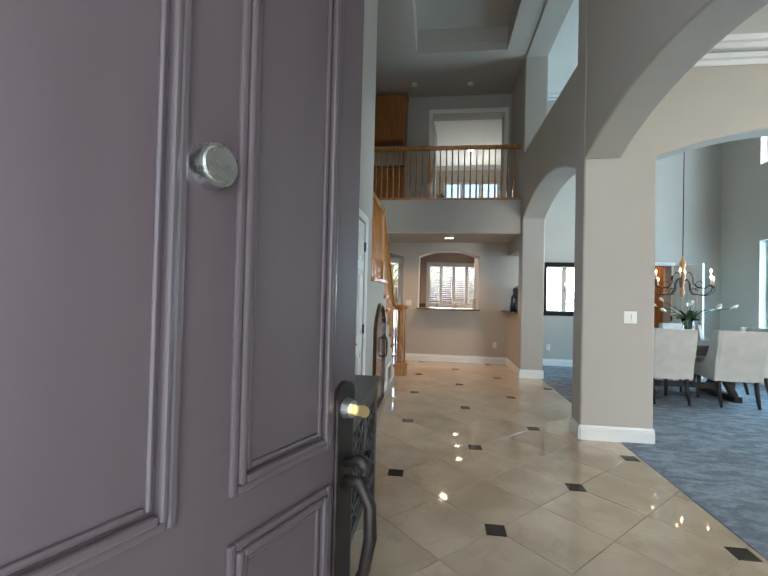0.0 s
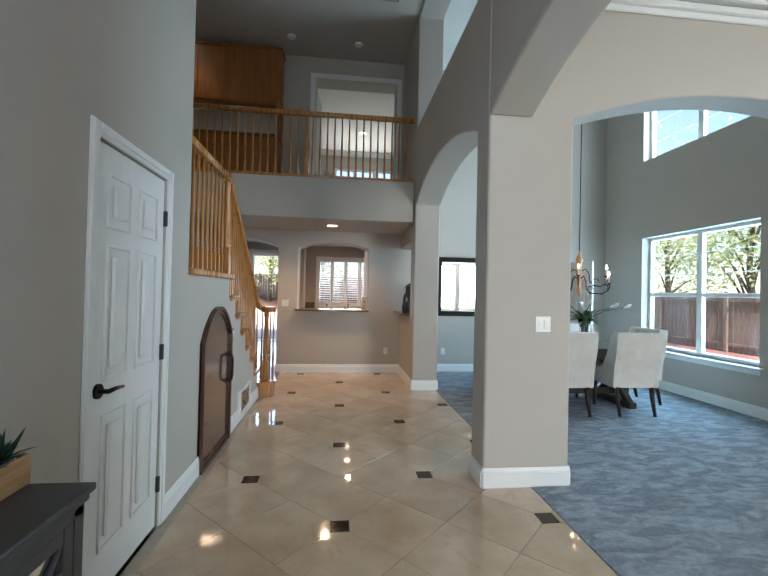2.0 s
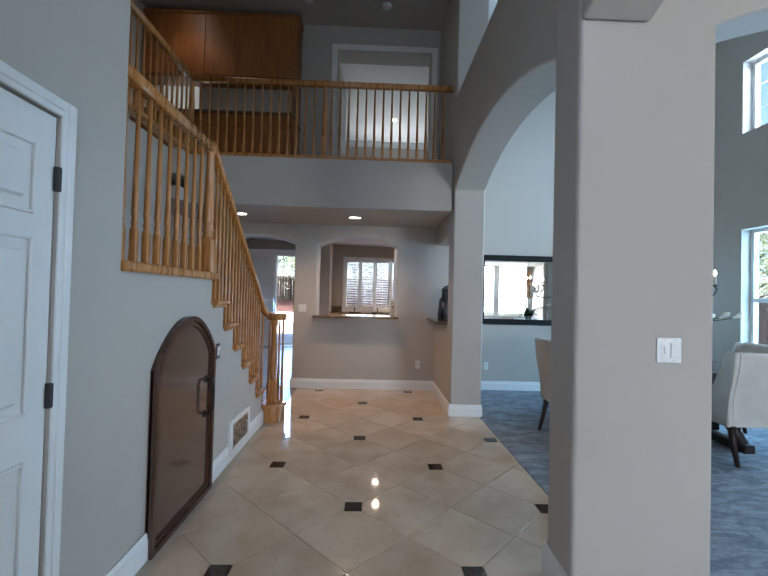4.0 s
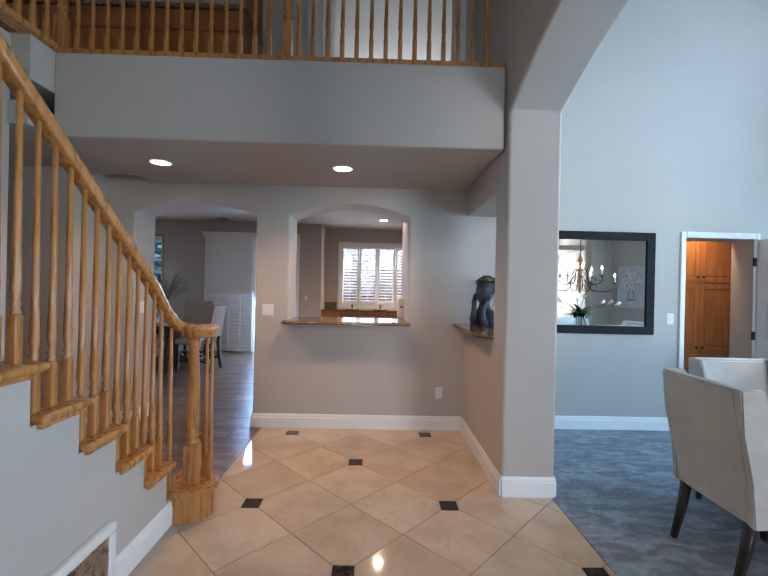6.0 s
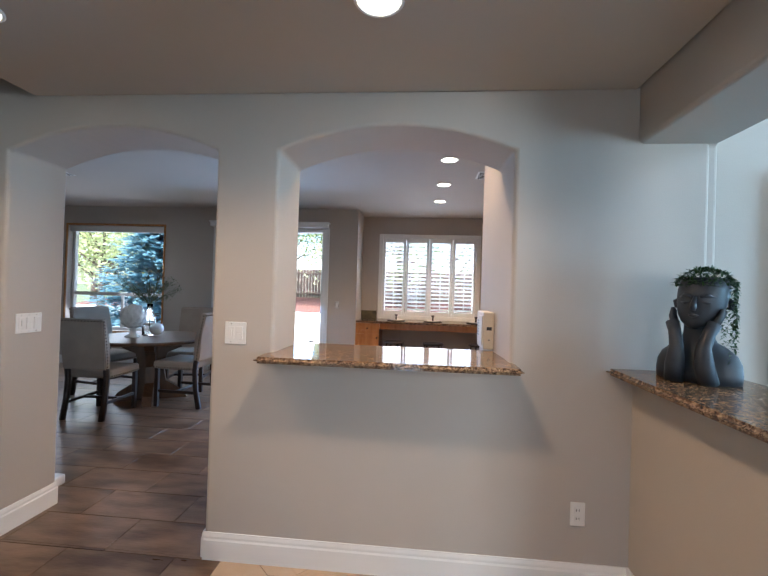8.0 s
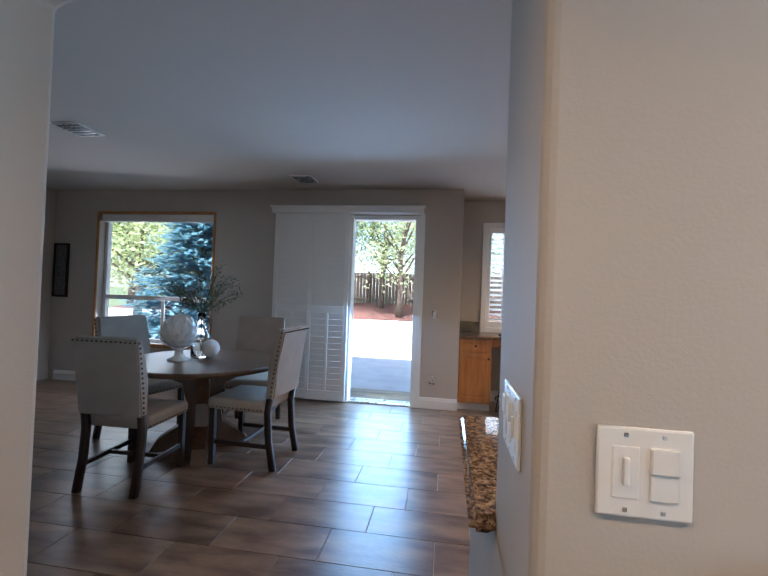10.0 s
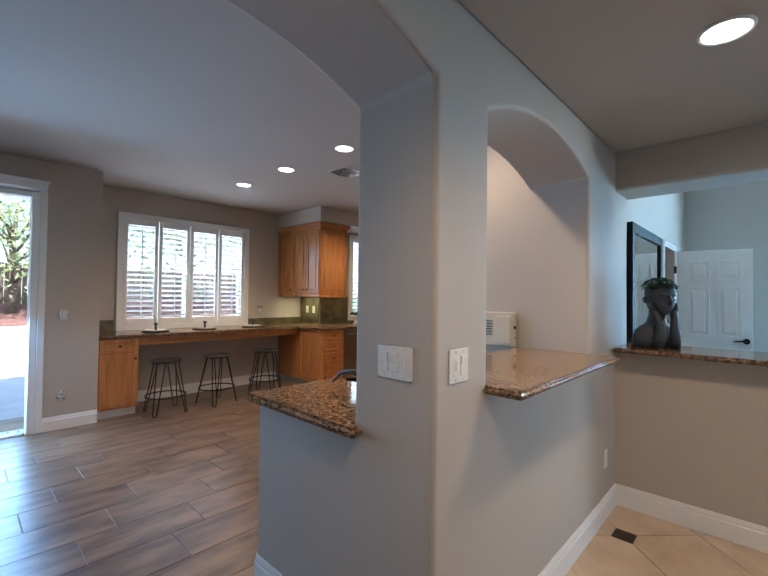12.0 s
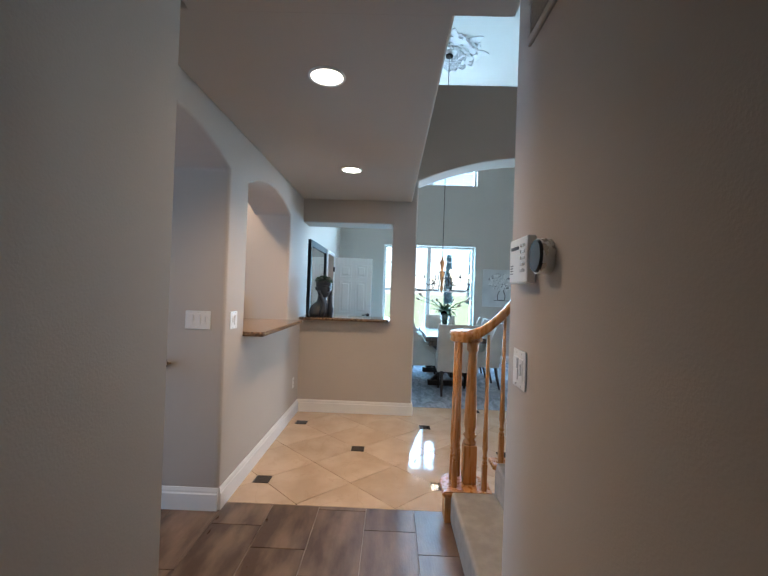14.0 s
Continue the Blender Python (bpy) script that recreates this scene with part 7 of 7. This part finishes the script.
# ---- upper hall ----
MAPLED = material("dark_honey_maple", (0.33, 0.125, 0.03), 0.42, other=(0.25, 0.09, 0.02), scale=3, bump=0.02, fine=50, stretch=(6, 6, 0.8))
linen = thing("upper_linen_cupboard", "honey maple built-in desk and cupboards in the upper hall", "cabinet")
bm = bmesh.new()
box(bm, -2.94, 7.95, 4.47, -0.73, 8.247, 5.40, 0.003, 1)
box(bm, -2.94, 7.72, H2, -0.73, 8.247, 3.85, 0.003, 1)
box(bm, -0.76, 7.72, 3.85, -0.73, 8.247, 4.47, 0.002, 1)
part("body", bm, MAPLED, linen)
bm = bmesh.new()
box(bm, -2.94, 7.69, 3.85, -0.72, 8.247, 3.89, 0.006)
part("worktop", bm, GRANITE, linen)
bm = bmesh.new()
box(bm, -2.94, 7.93, 5.38, -0.71, 8.247, 5.42, 0.006)
part("crown", bm, MAPLED, linen)
for k in range(5):
    a = -2.93 + 0.439 * k
    for w, z0, z1, nm in ((7.95, 4.49, 5.37, "door"), (7.72, 3.66, 3.83, "drawer"), (7.72, 3.12, 3.65, "door")):
        bm = bmesh.new()
        box(bm, a + 0.002, w - 0.019, z0, a + 0.433, w, z1, 0.004, 1)
        part(nm, bm, MAPLED, linen)
niche = lamp_up = new("lamp", bpy.data.lights.new("lamp", "SPOT"))
niche.data.energy, niche.data.color, niche.data.spot_size, niche.data.spot_blend = 5, (1, 0.68, 0.4), radians(110), 0.8
niche.location = (-2.25, 7.55, TOP - 0.05)
recessed(-2.25, 7.55, TOP, "lit recessed downlight in the upper hall ceiling")
recessed(0.82, 11.47, TOP, "lit recessed downlight in the bedroom ceiling")
fern = thing("upper_hall_plant", "dark potted spiky plant in the upper hall", "plant", pose(0.02, 8.9, H2))
bm = bmesh.new()
turned(bm, [(0.10, 0), (0.14, 0.35), (0.13, 0.35)], 20)
part("pot", bm, CHARC, fern)
bm = bmesh.new()
for q in range(60):
    a, e = rng.uniform(0, 6.28), rng.uniform(0.3, 1.4)
    blade(bm, (0, 0, 0.33), (math.cos(a) * math.cos(e), math.sin(a) * math.cos(e), math.sin(e)), rng.uniform(0.25, 0.5), 0.016, 0.3)
part("fronds", bm, GREEN, fern)


# ---- garden ----
def fence(name, axis, w, u0, u1, z0, h, label):
    fn = thing(name, label, "fence")
    n = int((u1 - u0) / 0.15)
    boards = []
    for k in range(3):
        bm = bmesh.new()
        r = random.Random(k)
        box(bm, -0.068, -0.009, 0, 0.068, 0.009, h - 0.03 * k * 0.3, 0.003, 1)
        boards.append(finish("board", bm, FENCEW))
    for k in range(n):
        ob = new("board", boards[k % 3])
        ob.parent = fn
        u = u0 + 0.15 * (k + 0.5)
        ob.location = (w, u, z0) if axis == "x" else (u, w, z0)
        if axis == "x":
            ob.rotation_euler = (0, 0, math.pi / 2)
    for z in (0.25, h - 0.25):
        bm = bmesh.new()
        if axis == "x":
            box(bm, w - 0.05, u0, z0 + z, w - 0.011, u1, z0 + z + 0.08, 0.004, 1)
        else:
            box(bm, u0, w - 0.05, z0 + z, u1, w - 0.011, z0 + z + 0.08, 0.004, 1)
        part("rail", bm, FENCEW, fn)
    for k in range(int((u1 - u0) / 2.4) + 1):
        bm = bmesh.new()
        u = u0 + 2.4 * k
        if axis == "x":
            box(bm, w - 0.10, u - 0.045, z0, w - 0.051, u + 0.045, z0 + h + 0.05, 0.004, 1)
        else:
            box(bm, u - 0.045, w - 0.10, z0, u + 0.045, w - 0.051, z0 + h + 0.05, 0.004, 1)
        part("post", bm, FENCEW, fn)


fence("fence", "x", 11.4, 9.2, 17.6, -0.13, 1.75, "weathered brown board fence beyond the lawn")
fence("fence", "y", 26.0, -14, 9, 0.9, 1.5, "weathered brown board fence behind the trees")


def leaf_material(name, a, b):
    m = material(name, a, 0.55, other=b, scale=1.6, bump=0.0)
    n, l = m.node_tree.nodes, m.node_tree.links
    bsdf = n["Principled BSDF"]
    thin, mix = n.new("ShaderNodeBsdfTranslucent"), n.new("ShaderNodeMixShader")
    mix.inputs[0].default_value = 0.5
    l.new(bsdf.inputs["Base Color"].links[0].from_socket, thin.inputs["Color"])
    l.new(bsdf.outputs[0], mix.inputs[1])
    l.new(thin.outputs[0], mix.inputs[2])
    l.new(mix.outputs[0], n["Material Output"].inputs[0])
    return m


SPRING = leaf_material("yellow_green_leaves", (0.66, 0.68, 0.40), (0.42, 0.48, 0.22))
DARKL = leaf_material("deep_green_leaves", (0.26, 0.34, 0.14), (0.13, 0.20, 0.07))
SPRUCE = leaf_material("blue_spruce_needles", (0.26, 0.44, 0.50), (0.12, 0.25, 0.31))


def broad_tree(x, y, h, r, seed, mat, label, leaves=16000, trunk=0.3, z0=-0.13):
    tr = thing("tree", label, "tree", pose(x, y, z0))
    rg = random.Random(seed)
    bm = bmesh.new()
    tube(bm, [(0, 0, 0), (0.05, 0.02, h * 0.2), (0.0, 0.08, h * 0.45), (0.1, 0.0, h * 0.75)], [0.14, 0.11, 0.08, 0.03], 9)
    limbs = []
    for k in range(14):
        a, z = rg.uniform(0, 6.28), h * rg.uniform(trunk, 0.72)
        tip = Vector((math.cos(a), math.sin(a), 0)) * r * rg.uniform(0.45, 0.9) + Vector((0, 0, z + h * rg.uniform(0.05, 0.28)))
        limbs.append(tip)
        tube(bm, [(0.02, 0.05, z * 0.85), (tip.x * 0.5, tip.y * 0.5, (z + tip.z) / 2), tip], [0.045, 0.03, 0.01], 6)
    part("trunk", bm, BARK, tr)
    verts, faces = [], []
    centres = limbs + [Vector((rg.uniform(-1, 1) * r * 0.6, rg.uniform(-1, 1) * r * 0.6, h * rg.uniform(0.45, 1.0))) for _ in range(16)]
    for q in range(leaves):
        c = centres[q % len(centres)] + Vector((rg.gauss(0, 1), rg.gauss(0, 1), rg.gauss(0, 0.8))) * r * 0.24
        u = Vector((rg.uniform(-1, 1), rg.uniform(-1, 1), rg.uniform(-0.6, 0.6))).normalized()
        w = u.cross(Vector((rg.uniform(-1, 1), rg.uniform(-1, 1), 1))).normalized()
        s = rg.uniform(0.045, 0.095)
        n = len(verts)
        verts += [c - u * s, c + w * s * 0.5, c + u * s, c - w * s * 0.5]
        faces.append((n, n + 1, n + 2, n + 3))
    me = bpy.data.meshes.new("crown")
    me.from_pydata([tuple(v) for v in verts], [], faces)
    me.materials.append(mat)
    crown = new("crown", me)
    crown.parent = tr
    tagged(crown, kind="stuff")
    return tr


def spruce(x, y, h, r, seed, label):
    tr = thing("spruce_tree", label, "tree", pose(x, y, -0.05))
    rg = random.Random(seed)
    bm = bmesh.new()
    tube(bm, [(0, 0, 0), (0, 0, h * 0.5), (0, 0, h)], [0.13, 0.08, 0.01], 8)
    part("trunk", bm, BARK, tr)
    verts, faces = [], []
    for q in range(860):
        f = (q / 860) ** 0.85
        z, a = h * (0.04 + 0.94 * f), rg.uniform(0, 6.28)
        L = r * (1 - f) * rg.uniform(0.75, 1.1) + 0.08
        for k in range(int(10 + 30 * (1 - f))):
            g = rg.uniform(0.15, 1)
            c = Vector((math.cos(a) * L * g, math.sin(a) * L * g, z - 0.16 * L * g + 0.1 * L * g * g)) + Vector((rg.gauss(0, 0.07), rg.gauss(0, 0.07), rg.gauss(0, 0.035)))
            u = Vector((math.cos(a + rg.uniform(-0.9, 0.9)), math.sin(a + rg.uniform(-0.9, 0.9)), rg.uniform(-0.3, 0.35)))
            w = Vector((-u.y, u.x, rg.uniform(-0.3, 0.3)))
            s = rg.uniform(0.08, 0.15)
            n = len(verts)
            verts += [c, c + u * s + w * s * 0.35, c + u * s * 2.0, c + u * s - w * s * 0.35]
            faces.append((n, n + 1, n + 2, n + 3))
    me = bpy.data.meshes.new("crown")
    me.from_pydata([tuple(v) for v in verts], [], faces)
    me.materials.append(SPRUCE)
    crown = new("crown", me)
    crown.parent = tr
    tagged(crown, kind="stuff")


broad_tree(-10.3, 18.9, 4.8, 2.1, 9, SPRING, "pale leafy tree beside the patio", 12000, 0.28, -0.05)
spruce(-6.9, 17.0, 4.3, 2.0, 4, "tall blue spruce beside the patio")
for k, (x, y, h, r, m) in enumerate(((-13.6, 22.5, 6.5, 2.6, DARKL), (-8.9, 23.0, 6.2, 2.4, SPRING), (-5.6, 23.6, 5.6, 2.3, DARKL), (-2.6, 22.6, 4.6, 1.9, SPRING),
                                     (-0.6, 24.1, 4.8, 2.0, SPRING), (1.6, 22.6, 5.0, 2.2, DARKL), (4.2, 23.4, 5.4, 2.3, SPRING), (6.6, 22.5, 5.5, 2.4, DARKL), (-3.6, 24.6, 5.2, 2.1, DARKL))):
    broad_tree(x, y, h, r, 10 + k, m, "leafy tree behind the patio", 3600, 0.22, 0.55 if y > 22 else -0.05)
for k, (x, y, h, r, m) in enumerate(((12.6, 12.0, 6.0, 2.4, SPRING), (14.0, 9.9, 6.2, 2.4, DARKL), (13.2, 15.8, 6.5, 2.5, SPRING))):
    broad_tree(x, y, h, r, 30 + k, m, "leafy tree beyond the fence", 8000, 0.2)
spruce(45.0, 0.5, 6.1, 0.32, 41, "slender dark cypress far beyond the lawn")
spruce(45.0, -2.2, 7.2, 0.35, 42, "slender dark cypress far beyond the lawn")


hearth = thing("raised_hearth", "low white raised hearth in the breakfast room", "hearth")
bm = bmesh.new()
box(bm, -3.4, 8.613, 0.0, -2.12, 8.88, 0.07, 0.012)
part("plinth", bm, TRIM, hearth)


# ---- floor tiles ----
def clip(poly, x0, y0, x1, y1):
    for axis, bound, keep in ((0, x0, 1), (0, x1, -1), (1, y0, 1), (1, y1, -1)):
        out = []
        for i, p in enumerate(poly):
            q = poly[(i + 1) % len(poly)]
            a, b = (p[axis] - bound) * keep, (q[axis] - bound) * keep
            if a >= 0:
                out.append(p)
            if a * b < 0:
                f = a / (a - b)
                out.append((p[0] + (q[0] - p[0]) * f, p[1] + (q[1] - p[1]) * f))
        poly = out
        if len(poly) < 3:
            return []
    return poly


def tile_mesh(name, poly, top, mat, inset=0.0018, depth=0.01):
    """A flat piece with a tiny arris all round."""
    cx, cy = sum(p[0] for p in poly) / len(poly), sum(p[1] for p in poly) / len(poly)
    n = len(poly)
    verts, faces = [], []
    for z, ins in ((top - depth, 0), (top - 0.0012, 0), (top, inset)):
        for x, y in poly:
            d = math.hypot(x - cx, y - cy)
            f = 1 - ins / max(d, 1e-6)
            verts.append((cx + (x - cx) * f, cy + (y - cy) * f, z))
    for r in (0, n):
        for i in range(n):
            j = (i + 1) % n
            faces.append((r + i, r + j, r + n + j, r + n + i))
    faces.append(tuple(range(2 * n, 3 * n)))
    me = bpy.data.meshes.new(name)
    me.from_pydata(verts, [], faces)
    me.materials.append(mat)
    return me


SIDE, GAP, INS = 0.4602, 0.0022, 0.115
HALF = SIDE / math.sqrt(2)
marble_floor = bpy.data.objects["floor_marble"]
wood_floor = bpy.data.objects["floor_wood_tile"]
hall_floor = bpy.data.objects["floor_hall"]
AREA = (-0.648, -0.38, 1.732, 8.248)
for a in range(-16, 30):
    for b in range(-16, 30):
        # the tile whose lower corner is lattice point (a, b), on diagonal axes
        cx, cy = 0.34 + (a - b) * HALF, 3.55 - 6 * HALF * 2 + (a + b + 1) * HALF
        if not (-1.2 < cx < 2.2 and -0.9 < cy < 8.8):
            continue
        corners = [(cx, cy - HALF, a, b), (cx + HALF, cy, a + 1, b), (cx, cy + HALF, a + 1, b + 1), (cx - HALF, cy, a, b + 1)]
        poly = []
        for i, (x, y, ca, cb) in enumerate(corners):
            gx, gy = x + (cx - x) * GAP / HALF * 1.41, y + (cy - y) * GAP / HALF * 1.41
            if ca % 2 == 0 and cb % 2 == 0:
                c = INS / math.sqrt(2) + 0.002
                for other in (corners[i - 1], corners[(i + 1) % 4]):
                    f = c / SIDE
                    ox, oy = other[0] + (cx - other[0]) * GAP / HALF * 1.41, other[1] + (cy - other[1]) * GAP / HALF * 1.41
                    poly.append((gx + (ox - gx) * f, gy + (oy - gy) * f))
            else:
                poly.append((gx, gy))
        poly = clip(poly, *AREA)
        if len(poly) >= 3:
            ob = new("tile", tile_mesh("tile", poly, 0.0, MARBLE))
            ob.parent = marble_floor
        if a % 2 == 0 and b % 2 == 0:
            x, y = cx, cy - HALF
            s = INS / 2 - 0.001
            poly = clip([(x - s, y - s), (x + s, y - s), (x + s, y + s), (x - s, y + s)], *AREA)
            if len(poly) >= 3:
                ob = new("inset", tile_mesh("inset", poly, 0.0, INSERT, 0.001))
                ob.parent = marble_floor

ROW, LONG = 0.305, 0.61
for r in range(-14, 12):
    y0 = 10.061 + ROW * r
    for c in range(-10, 9):
        x0 = -1.30 + 0.2033 * r + LONG * c - LONG * (0.2033 * r // LONG)
        quad = [(x0 + 0.0018, y0 + 0.0018), (x0 + LONG - 0.0018, y0 + 0.0018), (x0 + LONG - 0.0018, y0 + ROW - 0.0018), (x0 + 0.0018, y0 + ROW - 0.0018)]
        for floor, area in ((hall_floor, (-5.2, 6.65, -0.651, 8.249)), (wood_floor, (-6.6, 8.25, 2.6, 13.49))):
            poly = clip(quad, *area)
            if len(poly) >= 3:
                ob = new("tile", tile_mesh("tile", poly, 0.0, WOODT))
                ob.parent = floor
